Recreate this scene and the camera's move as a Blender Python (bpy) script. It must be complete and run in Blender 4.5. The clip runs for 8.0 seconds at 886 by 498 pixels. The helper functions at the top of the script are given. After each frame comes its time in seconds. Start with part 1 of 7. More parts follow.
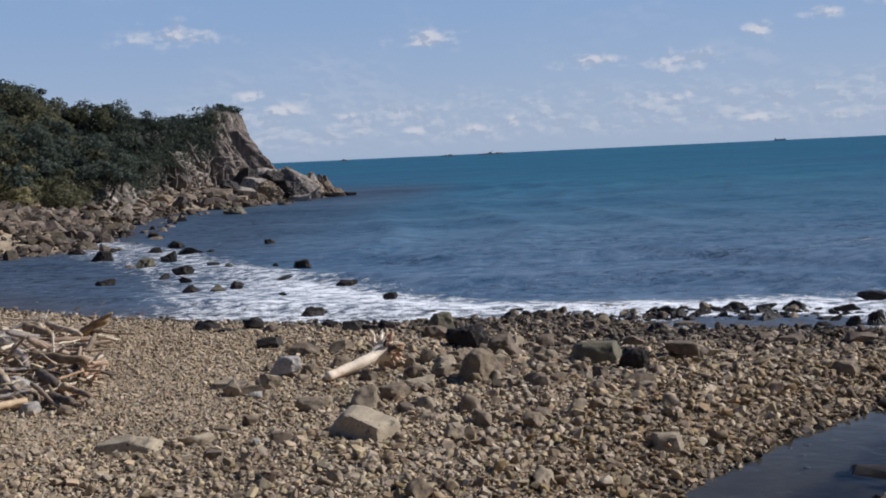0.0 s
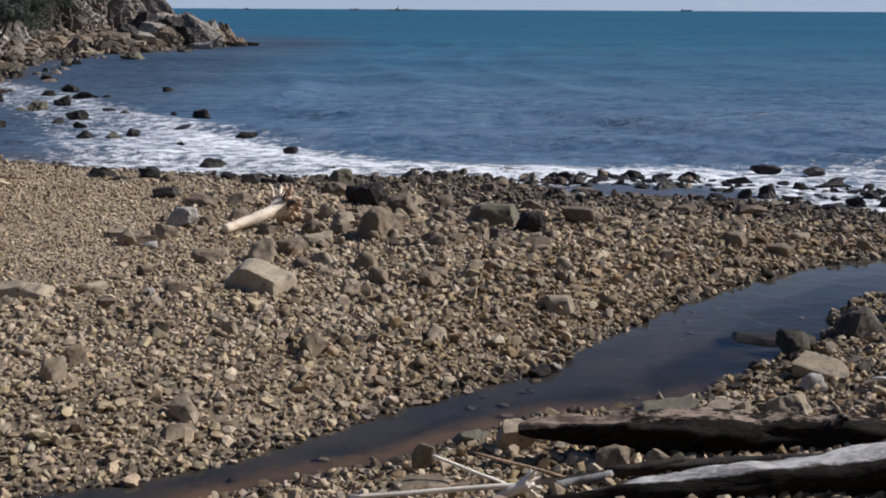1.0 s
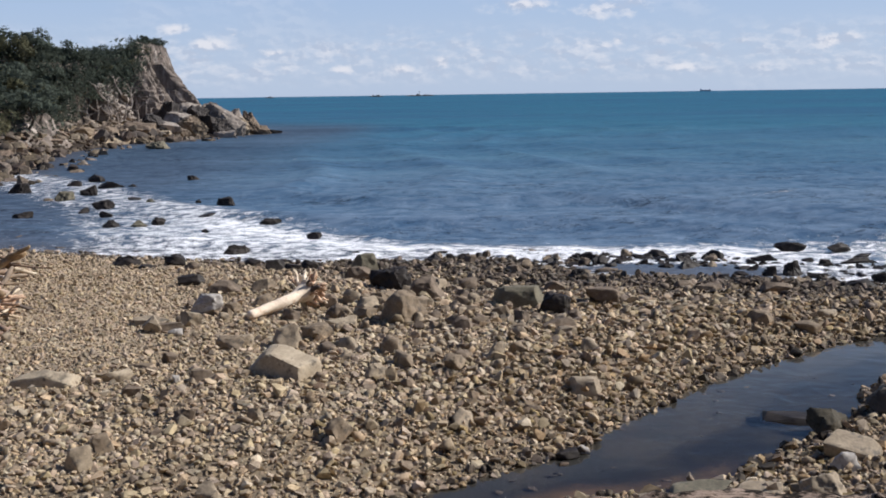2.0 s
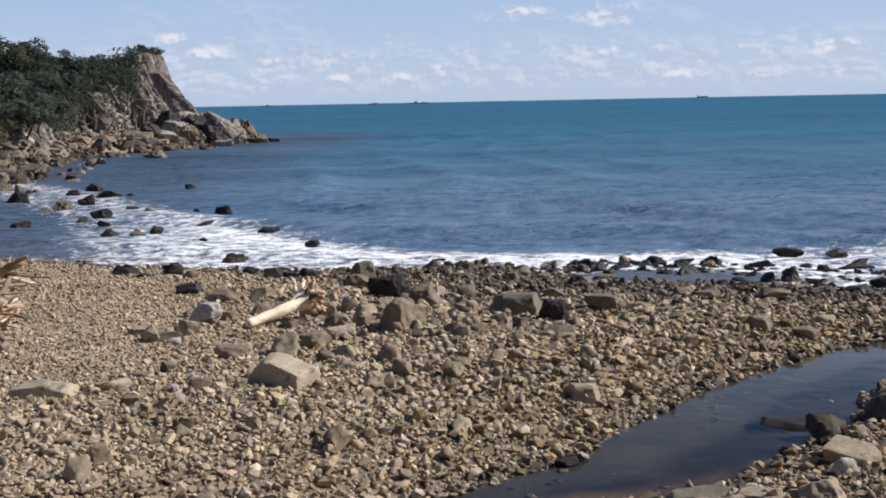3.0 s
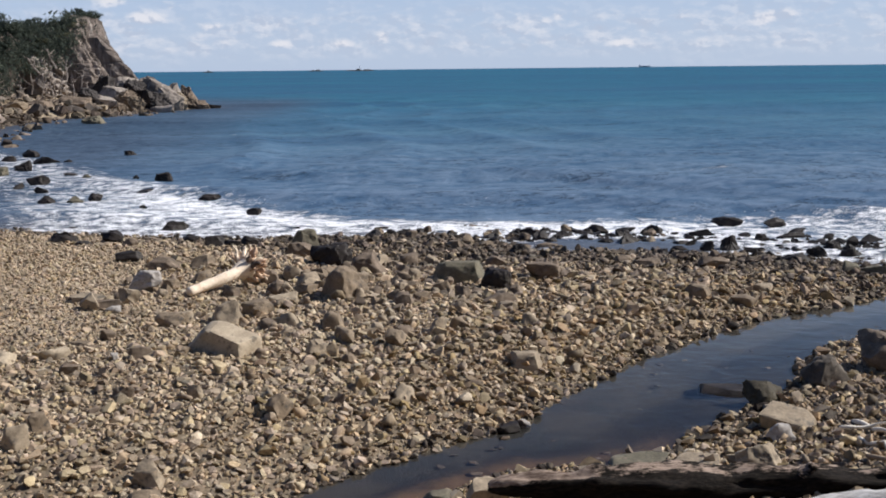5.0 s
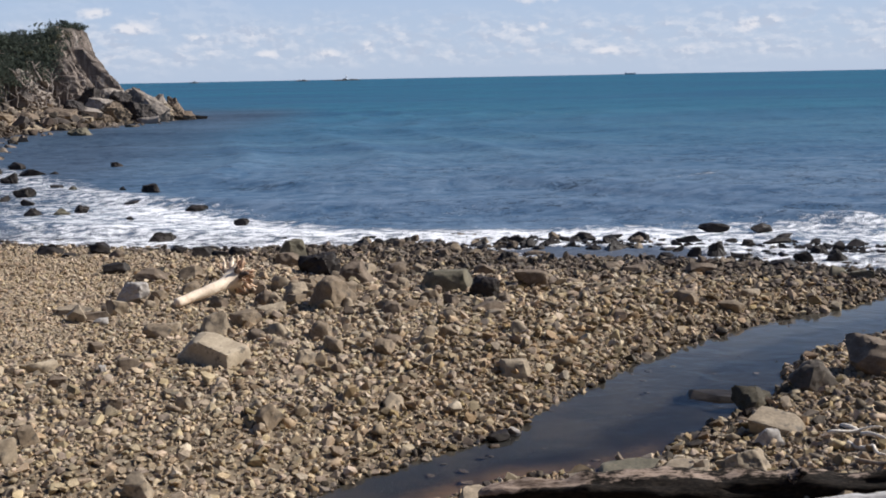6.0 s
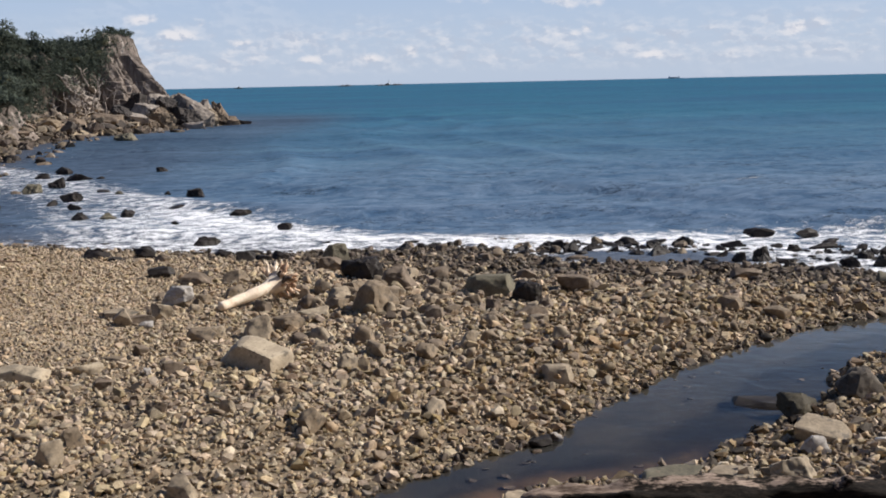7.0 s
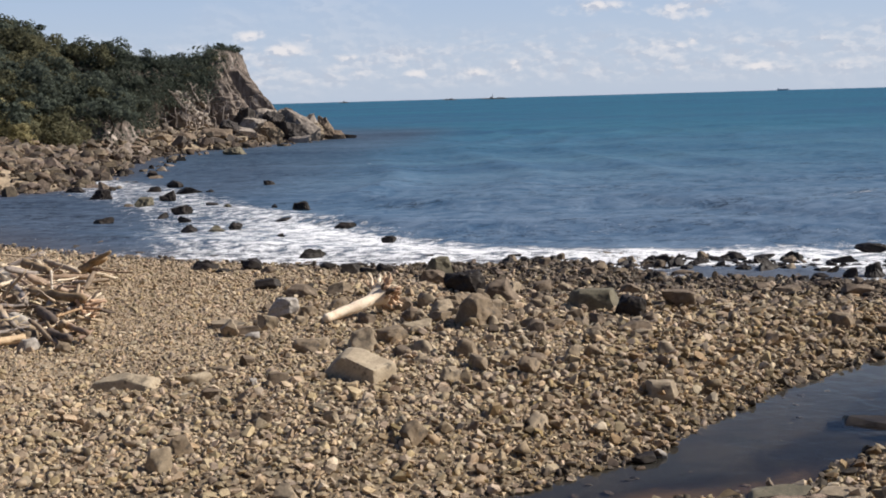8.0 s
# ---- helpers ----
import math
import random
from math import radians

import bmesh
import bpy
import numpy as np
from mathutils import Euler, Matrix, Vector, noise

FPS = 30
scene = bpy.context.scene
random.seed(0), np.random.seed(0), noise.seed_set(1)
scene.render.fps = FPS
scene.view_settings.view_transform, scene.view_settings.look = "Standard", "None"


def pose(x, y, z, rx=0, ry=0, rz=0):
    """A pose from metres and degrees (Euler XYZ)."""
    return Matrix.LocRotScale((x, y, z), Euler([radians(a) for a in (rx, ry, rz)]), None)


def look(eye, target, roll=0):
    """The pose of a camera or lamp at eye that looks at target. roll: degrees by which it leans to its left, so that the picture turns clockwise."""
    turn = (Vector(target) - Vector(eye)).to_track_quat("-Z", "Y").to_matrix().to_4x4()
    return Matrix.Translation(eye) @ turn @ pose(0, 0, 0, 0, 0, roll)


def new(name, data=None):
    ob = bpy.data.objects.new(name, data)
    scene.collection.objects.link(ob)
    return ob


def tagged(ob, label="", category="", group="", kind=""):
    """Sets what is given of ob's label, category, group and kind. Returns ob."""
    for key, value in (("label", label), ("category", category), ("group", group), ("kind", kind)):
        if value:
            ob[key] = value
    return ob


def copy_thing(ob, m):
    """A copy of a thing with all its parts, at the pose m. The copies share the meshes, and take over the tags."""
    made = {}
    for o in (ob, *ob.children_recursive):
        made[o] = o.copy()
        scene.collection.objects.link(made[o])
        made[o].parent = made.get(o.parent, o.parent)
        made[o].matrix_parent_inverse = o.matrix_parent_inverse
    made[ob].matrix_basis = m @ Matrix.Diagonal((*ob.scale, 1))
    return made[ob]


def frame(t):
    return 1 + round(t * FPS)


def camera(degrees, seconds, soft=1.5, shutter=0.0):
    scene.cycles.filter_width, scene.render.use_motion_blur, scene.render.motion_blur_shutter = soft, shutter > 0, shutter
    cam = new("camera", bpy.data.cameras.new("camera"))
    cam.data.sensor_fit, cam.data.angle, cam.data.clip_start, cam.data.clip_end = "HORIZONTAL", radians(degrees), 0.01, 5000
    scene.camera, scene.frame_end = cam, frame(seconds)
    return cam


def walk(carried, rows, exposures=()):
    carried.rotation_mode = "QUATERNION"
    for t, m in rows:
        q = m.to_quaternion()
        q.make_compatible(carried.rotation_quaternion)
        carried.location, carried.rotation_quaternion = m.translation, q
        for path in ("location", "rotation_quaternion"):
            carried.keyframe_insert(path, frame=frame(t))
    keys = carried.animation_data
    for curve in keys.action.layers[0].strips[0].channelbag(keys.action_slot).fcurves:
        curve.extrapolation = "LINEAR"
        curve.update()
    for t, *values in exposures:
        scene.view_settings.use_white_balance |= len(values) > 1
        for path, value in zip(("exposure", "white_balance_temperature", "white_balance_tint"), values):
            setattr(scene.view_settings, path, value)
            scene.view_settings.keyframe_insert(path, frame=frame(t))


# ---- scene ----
# ---- camera: a hand-held phone on the bank, turning where it stands ----
EYE = 4.5
cam = camera(40.0, 8.0, soft=1.9)
TURNS = [
    (0.0, 85.546, 2.614, 4.397), (0.2, 83.349, 1.625, 1.428), (0.3, 82.290, 1.162, 0.028), (0.5, 80.148, 0.737, -0.272),
    (0.7, 79.315, 0.177, -0.134), (1.0, 78.817, -0.299, 0.069), (1.5, 80.237, -0.376, 0.402), (1.7, 81.811, 0.380, 0.781),
    (2.8, 83.284, 1.140, 1.139), (3.0, 83.065, 1.093, 0.901), (3.5, 82.722, 0.950, -0.121), (4.0, 82.451, 1.038, -0.947),
    (4.5, 81.766, 0.823, -1.479), (4.7, 81.501, 0.652, -1.619), (5.8, 81.830, 0.965, -2.281), (6.0, 81.929, 1.067, -2.391),
    (6.5, 82.033, 0.943, -2.349), (6.8, 82.058, 0.816, -1.854), (7.0, 82.186, 1.241, -0.398), (7.2, 82.311, 1.219, 0.976),
    (7.5, 82.618, 1.363, 3.022), (7.7, 82.757, 1.574, 3.729), (8.0, 82.934, 1.557, 4.446),
]
walk(cam, [(t, pose(0, 0, EYE, rx, ry, rz)) for t, rx, ry, rz in TURNS], exposures=[(0.0, -0.08, 5850, 10), (0.5, -0.1, 5900, 10), (1.0, -0.02, 5950, 10), (1.5, 0.2, 6050, 10),
     (3.0, 0.32, 6100, 10), (4.5, 0.3, 6150, 10), (6.5, 0.3, 6250, 10), (8.0, 0.32, 6550, 10)])

# ---- sky and sun ----
SUN_EL, SUN_AZ = 40.0, 79.0  # azimuth from +y towards +x
world = bpy.data.worlds.new("world")
scene.world = world
world.use_nodes = True


class Nodes:
    """Short hand for a node tree."""

    def __init__(self, tree):
        self.tree = tree
        self.tree.nodes.clear()

    def add(self, kind):
        return self.tree.nodes.new(kind)

    def value(self, name):
        n = self.add("ShaderNodeAttribute")
        n.attribute_name = name
        return n.outputs["Fac"]

    def link(self, a, b):
        self.tree.links.new(a, b)

    def put(self, value, socket):
        if isinstance(value, bpy.types.NodeSocket):
            self.link(value, socket)
        else:
            socket.default_value = value

    def math(self, op, a, b=0.0, clamp=False):
        n = self.add("ShaderNodeMath")
        n.operation, n.use_clamp = op, clamp
        self.put(a, n.inputs[0])
        self.put(b, n.inputs[1])
        return n.outputs[0]

    def mix(self, fac, a, b, blend="MIX"):
        n = self.add("ShaderNodeMix")
        n.data_type, n.blend_type = "RGBA", blend
        self.put(fac, n.inputs[0])
        self.put(a, n.inputs[6])
        self.put(b, n.inputs[7])
        return n.outputs[2]

    def noise(self, vector, scale, detail=4.0, rough=0.55, distort=0.0):
        n = self.add("ShaderNodeTexNoise")
        if vector is not None:
            self.link(vector, n.inputs["Vector"])
        n.inputs["Scale"].default_value = scale
        n.inputs["Detail"].default_value = detail
        n.inputs["Roughness"].default_value = rough
        n.inputs["Distortion"].default_value = distort
        return n.outputs["Fac"]

    def steps(self, fac, lo, hi, smooth=True):
        n = self.add("ShaderNodeMapRange")
        n.interpolation_type = "SMOOTHSTEP" if smooth else "LINEAR"
        self.put(fac, n.inputs["Value"])
        n.inputs["From Min"].default_value, n.inputs["From Max"].default_value = lo, hi
        return n.outputs["Result"]

    def ramp(self, fac, stops):
        n = self.add("ShaderNodeValToRGB")
        self.link(fac, n.inputs[0])
        e = n.color_ramp.elements
        while len(e) < len(stops):
            e.new(0.5)
        for el, (p, c) in zip(e, stops):
            el.position, el.color = p, (*c, 1)
        return n.outputs[0]


def build_sky():
    n = Nodes(world.node_tree)
    sky = n.add("ShaderNodeTexSky")
    sky.sky_type, sky.sun_disc, sky.sun_elevation, sky.sun_rotation = "NISHITA", False, radians(SUN_EL), radians(SUN_AZ)
    sky.altitude, sky.air_density, sky.dust_density, sky.ozone_density = 0.0, 1.0, 0.6, 1.2
    way = n.add("ShaderNodeTexCoord").outputs["Generated"]
    sep = n.add("ShaderNodeSeparateXYZ")
    n.link(way, sep.inputs[0])
    az = n.math("MULTIPLY", n.math("ARCTAN2", sep.outputs[0], sep.outputs[1]), 57.2958)
    el = n.math("MULTIPLY", n.math("ARCSINE", sep.outputs[2]), 57.2958)
    flat = n.add("ShaderNodeCombineXYZ")
    n.link(az, flat.inputs[0])
    n.link(n.math("MULTIPLY", el, 1.7), flat.inputs[1])
    puffs = n.noise(flat.outputs[0], 0.9, 6.0, 0.55)
    # the separate small cumulus clouds: azimuth, elevation, half width, half height
    clouds = [(-16.6, 5.9, 2.2, 0.5), (-5.0, 5.35, 1.5, 0.5), (2.7, 4.0, 1.6, 0.32), (7.0, 3.75, 1.5, 0.45), (10.1, 5.0, 0.7, 0.35),
              (13.3, 5.5, 1.1, 0.3), (-13.2, 3.1, 0.9, 0.28), (-11.7, 2.4, 1.2, 0.4), (-10.6, 2.85, 0.5, 0.3), (6.0, 2.1, 1.2, 0.36),
              (7.1, 2.3, 0.6, 0.26), (-0.95, 1.4, 0.42, 0.38), (-8.9, 1.95, 0.8, 0.24), (16.5, 2.1, 1.6, 0.4), (-3.0, 1.15, 0.6, 0.22),
              (-5.6, 1.2, 0.7, 0.25), (10.0, 1.1, 0.8, 0.25), (16.5, 5.9, 1.5, 0.35)]
    total = None
    for a, e, w, h in clouds:
        dx = n.math("DIVIDE", n.math("SUBTRACT", az, a), w * 1.25)
        dy = n.math("DIVIDE", n.math("SUBTRACT", el, e), h * 1.25)
        r = n.math("SQRT", n.math("ADD", n.math("MULTIPLY", dx, dx), n.math("MULTIPLY", dy, dy)))
        one = n.math("SUBTRACT", 1.0, r)
        total = one if total is None else n.math("MAXIMUM", total, one)
    edge = n.math("ADD", total, n.math("MULTIPLY", n.math("SUBTRACT", puffs, 0.5), 3.0))
    body = n.steps(edge, -0.1, 1.2)
    layer = n.add("ShaderNodeCombineXYZ")
    n.link(az, layer.inputs[0])
    n.link(n.math("MULTIPLY", el, 2.2), layer.inputs[1])
    bank = n.noise(layer.outputs[0], 0.38, 6.0, 0.6)
    curls = n.noise(layer.outputs[0], 1.3, 6.0, 0.58)
    low = n.math("MULTIPLY", n.steps(n.math("ADD", n.math("MULTIPLY", bank, 0.55), n.math("MULTIPLY", curls, 0.45)), 0.40, 0.66), n.math("MULTIPLY", n.steps(el, 0.2, 1.1), n.math("SUBTRACT", 1.0, n.steps(el, 1.8, 3.6))))
    wisp = n.math("MULTIPLY", n.steps(n.noise(flat.outputs[0], 0.11, 5.0, 0.6), 0.48, 0.8), 0.35)
    wisp = n.math("MULTIPLY", wisp, n.math("SUBTRACT", 1.0, n.steps(el, 7.5, 12.0)))
    cover = n.math("MULTIPLY", n.math("MAXIMUM", n.math("MULTIPLY", body, 0.85), n.math("MAXIMUM", n.math("MULTIPLY", low, 0.62), wisp)), n.steps(el, -0.2, 0.3))
    haze = n.math("SUBTRACT", 1.0, n.steps(el, 60.0, 90.0))
    tone = n.mix(n.steps(el, 0.0, 8.5), (*HAZE_LOW, 1), (*HAZE_HIGH, 1))
    tone = n.mix(n.steps(el, 7.5, 17.0), tone, (*HAZE_TOP, 1))
    clear = n.mix(n.math("MULTIPLY", haze, SKY_HAZE), sky.outputs[0], tone)
    above = n.add("ShaderNodeVectorMath")
    above.operation = "ADD"
    n.link(flat.outputs[0], above.inputs[0])
    above.inputs[1].default_value = (0.16, 0.30, 0.0)
    shade = n.math("ADD", 0.5, n.math("SUBTRACT", puffs, n.noise(above.outputs[0], 0.9, 6.0, 0.55)))
    final = n.mix(cover, clear, n.mix(n.steps(shade, 0.42, 0.56), (*CLOUD_GREY, 1), (*CLOUD_COLOUR, 1)))
    bg = n.add("ShaderNodeBackground")
    n.link(final, bg.inputs[0])
    bg.inputs[1].default_value = SKY_STRENGTH
    n.link(bg.outputs[0], n.add("ShaderNodeOutputWorld").inputs[0])


SKY_STRENGTH, SKY_HAZE = 0.081, 0.9
HAZE_LOW, HAZE_HIGH, HAZE_TOP, CLOUD_COLOUR, CLOUD_GREY = (5.0, 5.85, 7.3), (3.5, 4.9, 7.3), (0.42, 0.95, 2.3), (8.4, 8.1, 8.2), (5.2, 5.5, 6.4)
build_sky()
sun = new("sun", bpy.data.lights.new("sun", "SUN"))
sun.data.energy, sun.data.angle, sun.data.color = 4.9, radians(0.5), (1.0, 0.935, 0.85)
sa, se = radians(SUN_AZ), radians(SUN_EL)
sun.matrix_world = look((math.sin(sa) * math.cos(se) * 100, math.cos(sa) * math.cos(se) * 100, math.sin(se) * 100), (0, 0, 0))

# ---- materials ----


def material(name, dark, light, scale=3.0, rough=0.85, bump=0.4, grain=60.0, vary=0.0, by="island", spots=None, spec=0.4, stretch=(1, 1, 1)):
    """A mottled surface: two colours mixed by coarse and fine noise, fine relief, and a shift from piece to piece."""
    m = bpy.data.materials.new(name)
    m.use_nodes = True
    n = Nodes(m.node_tree)
    at = n.add("ShaderNodeTexCoord").outputs["Object"]
    if by == "world":
        at = n.add("ShaderNodeNewGeometry").outputs["Position"]
    mp = n.add("ShaderNodeMapping")
    mp.inputs["Scale"].default_value = stretch
    n.link(at, mp.inputs[0])
    coarse = n.noise(mp.outputs[0], scale, 5.0, 0.6, 0.3)
    fine = n.noise(mp.outputs[0], grain, 3.0, 0.6)
    fac = n.math("ADD", n.math("MULTIPLY", coarse, 0.65), n.math("MULTIPLY", fine, 0.35))
    col = n.mix(n.steps(fac, 0.34, 0.66), (*dark, 1), (*light, 1))
    if spots:
        col = n.mix(n.steps(n.noise(mp.outputs[0], scale * 2.3, 4.0, 0.65), 0.56, 0.68), col, (*spots, 1))
    if vary:
        pick = n.add("ShaderNodeObjectInfo").outputs["Random"] if by == "object" else n.add("ShaderNodeNewGeometry").outputs["Random Per Island"]
        hue = n.add("ShaderNodeHueSaturation")
        n.link(col, hue.inputs["Color"])
        n.link(n.math("ADD", 1.0 - vary, n.math("MULTIPLY", pick, 2 * vary)), hue.inputs["Value"])
        scatter = n.math("FRACT", n.math("MULTIPLY", pick, 17.31))
        n.link(n.math("ADD", 0.90, n.math("MULTIPLY", scatter, 0.34)), hue.inputs["Saturation"])
        n.link(n.math("ADD", 0.484, n.math("MULTIPLY", n.math("FRACT", n.math("MULTIPLY", pick, 5.7)), 0.026)), hue.inputs["Hue"])
        col = hue.outputs[0]
    b = n.add("ShaderNodeBsdfPrincipled")
    n.link(col, b.inputs["Base Color"])
    n.link(n.math("ADD", rough - 0.12, n.math("MULTIPLY", fine, 0.22)), b.inputs["Roughness"])
    b.inputs["Specular IOR Level"].default_value = spec
    if bump:
        bp = n.add("ShaderNodeBump")
        bp.inputs["Strength"].default_value = bump
        bp.inputs["Distance"].default_value = 0.02
        n.link(fac, bp.inputs["Height"])
        n.link(bp.outputs[0], b.inputs["Normal"])
    n.link(b.outputs[0], n.add("ShaderNodeOutputMaterial").inputs[0])
    return m


PEBBLE = material("beach_stone", (0.240, 0.183, 0.119), (0.455, 0.368, 0.259), 6.0, 0.85, 0.3, 50.0, 0.42)
COBBLE = material("beach_cobble", (0.240, 0.183, 0.119), (0.455, 0.368, 0.259), 6.0, 0.85, 0.3, 50.0, 0.44, by="object")
WET = material("wet_stone", (0.062, 0.050, 0.040), (0.185, 0.150, 0.115), 6.0, 0.7, 0.35, 50.0, 0.6, spec=0.1)
DAMP = material("damp_stone", (0.155, 0.112, 0.066), (0.33, 0.252, 0.158), 6.0, 0.8, 0.35, 50.0, 0.55, spec=0.25)


def ground_material():
    """Grit and coarse sand; dark silt where the stream and the wash keep it wet (attribute silt)."""
    m = bpy.data.materials.new("gritty_sand")
    m.use_nodes = True
    n = Nodes(m.node_tree)
    at = n.add("ShaderNodeNewGeometry").outputs["Position"]
    coarse, mid, fine = n.noise(at, 0.8, 5.0, 0.6, 0.3), n.noise(at, 9.0, 4.0, 0.65), n.noise(at, 38.0, 3.0, 0.6)
    fac = n.math("ADD", n.math("MULTIPLY", coarse, 0.35), n.math("ADD", n.math("MULTIPLY", mid, 0.35), n.math("MULTIPLY", fine, 0.3)))
    # grit is toned dark to put gap shade between the stones
    col = n.mix(n.steps(fac, 0.36, 0.64), (0.081, 0.060, 0.038, 1), (0.238, 0.181, 0.117, 1))
    col = n.mix(n.value("fines"), col, n.mix(n.steps(fac, 0.36, 0.64), (0.178, 0.133, 0.088, 1), (0.494, 0.385, 0.257, 1)))
    silt = n.value("silt")
    mud = n.mix(n.steps(n.noise(at, 1.1, 4.0, 0.6, 0.5), 0.4, 0.62), (0.010, 0.010, 0.010, 1), (0.030, 0.025, 0.019, 1))
    mud = n.mix(n.steps(n.math("ADD", n.value("shallow"), n.math("MULTIPLY", n.math("SUBTRACT", mid, 0.5), 0.8)), 0.25, 0.85), mud, n.mix(n.steps(coarse, 0.4, 0.6), (0.075, 0.046, 0.026, 1), (0.150, 0.092, 0.050, 1)))
    b = n.add("ShaderNodeBsdfPrincipled")
    n.link(n.mix(silt, col, mud), b.inputs["Base Color"])
    n.link(n.math("SUBTRACT", 0.92, n.math("MULTIPLY", silt, 0.4)), b.inputs["Roughness"])
    bp = n.add("ShaderNodeBump")
    bp.inputs["Strength"].default_value = 0.8
    bp.inputs["Distance"].default_value = 0.03
    n.link(fac, bp.inputs["Height"])
    n.link(bp.outputs[0], b.inputs["Normal"])
    n.link(b.outputs[0], n.add("ShaderNodeOutputMaterial").inputs[0])
    return m


GRIT = ground_material()
PALETAN = material("pale_tan_slab", (0.3, 0.238, 0.165), (0.53, 0.435, 0.31), 2.2, 0.85, 0.5, 30.0, spots=(0.15, 0.124, 0.092))
TAN = material("tan_boulder", (0.2, 0.155, 0.104), (0.42, 0.335, 0.235), 2.2, 0.85, 0.5, 30.0, spots=(0.12, 0.1, 0.078))
BROWN = material("brown_boulder", (0.09, 0.066, 0.047), (0.225, 0.168, 0.118), 2.2, 0.85, 0.5, 30.0, spots=(0.24, 0.185, 0.13))
GREY = material("grey_boulder", (0.124, 0.091, 0.060), (0.305, 0.232, 0.155), 2.2, 0.85, 0.5, 30.0, spots=(0.085, 0.07, 0.056))
PALE = material("pale_boulder", (0.26, 0.232, 0.205), (0.5, 0.455, 0.405), 2.2, 0.8, 0.4, 30.0, spots=(0.17, 0.148, 0.13))
OLIVE = material("olive_boulder", (0.085, 0.074, 0.05), (0.205, 0.178, 0.122), 2.2, 0.85, 0.5, 30.0, spots=(0.08, 0.074, 0.05))
DARKROCK = material("dark_brown_boulder", (0.045, 0.036, 0.028), (0.125, 0.100, 0.076), 2.2, 0.85, 0.6, 30.0, spots=(0.16, 0.135, 0.10))
MOSSY = material("mossy_boulder", (0.032, 0.026, 0.016), (0.088, 0.072, 0.045), 2.2, 0.85, 0.6, 30.0, spots=(0.11, 0.095, 0.07))
DARK = material("wet_boulder", (0.014, 0.012, 0.012), (0.052, 0.043, 0.038), 2.2, 0.55, 0.5, 30.0, spots=(0.046, 0.039, 0.030), spec=0.12)
ROCK = material("cliff_rock", (0.047, 0.037, 0.031), (0.264, 0.212, 0.174), 0.5, 0.9, 1.0, 4.0, spots=(0.391, 0.336, 0.293), by="world", stretch=(1, 1, 0.3))
LEDGE = material("pale_ledge", (0.20, 0.165, 0.135), (0.44, 0.38, 0.325), 0.8, 0.9, 0.8, 8.0, spots=(0.14, 0.115, 0.095))
BLOCKS = material("cliff_block", (0.051, 0.043, 0.036), (0.162, 0.133, 0.106), 0.5, 0.9, 0.9, 5.0, 0.5)
FARDARK = material("dark_islet", (0.012, 0.014, 0.015), (0.030, 0.031, 0.031), 0.1, 0.9, 0.0, 1.0, by="world")


def leaf_material(name, dark, light):
    """Leaves: matt, differing from tuft to tuft, and letting some light through."""
    m = bpy.data.materials.new(name)
    m.use_nodes = True
    n = Nodes(m.node_tree)
    pick = n.add("ShaderNodeNewGeometry").outputs["Random Per Island"]
    patch = n.noise(n.add("ShaderNodeNewGeometry").outputs["Position"], 0.35, 3.0, 0.6)
    col = n.mix(n.math("ADD", n.math("MULTIPLY", pick, 0.6), n.math("MULTIPLY", n.steps(patch, 0.35, 0.65), 0.4)), (*dark, 1), (*light, 1))
    face, back = n.add("ShaderNodeBsdfDiffuse"), n.add("ShaderNodeBsdfTranslucent")
    n.link(col, face.inputs["Color"])
    n.link(col, back.inputs["Color"])
    both = n.add("ShaderNodeMixShader")
    both.inputs[0].default_value = 0.4
    n.link(face.outputs[0], both.inputs[1])
    n.link(back.outputs[0], both.inputs[2])
    n.link(both.outputs[0], n.add("ShaderNodeOutputMaterial").inputs[0])
    return m


LEAF = leaf_material("evergreen_leaf", (0.059, 0.072, 0.061), (0.121, 0.139, 0.107))
LEAF2 = leaf_material("olive_leaf", (0.074, 0.077, 0.050), (0.148, 0.143, 0.087))
REED = leaf_material("dry_shrub_leaf", (0.180, 0.168, 0.082), (0.426, 0.373, 0.205))
BARK = material("bark", (0.043, 0.034, 0.027), (0.111, 0.089, 0.068), 4.0, 0.9, 0.6, 30.0)
SOIL = material("added_slope", (0.025, 0.025, 0.017), (0.076, 0.068, 0.043), 0.3, 0.95, 0.6, 5.0, by="world")
WOOD = material("bleached_driftwood", (0.493, 0.383, 0.264), (0.731, 0.629, 0.476), 3.0, 0.8, 0.5, 30.0, spots=(0.391, 0.281, 0.178))
BROWNWOOD = material("weathered_driftwood", (0.187, 0.128, 0.085), (0.442, 0.327, 0.225), 3.0, 0.85, 0.6, 30.0, 0.35, by="object")
CHAR = material("dark_driftwood", (0.009, 0.007, 0.005), (0.043, 0.031, 0.022), 4.0, 0.8, 0.8, 30.0, spots=(0.136, 0.095, 0.068))
SILVER = material("bare_grey_wood", (0.187, 0.174, 0.162), (0.442, 0.416, 0.391), 3.0, 0.75, 0.7, 40.0)


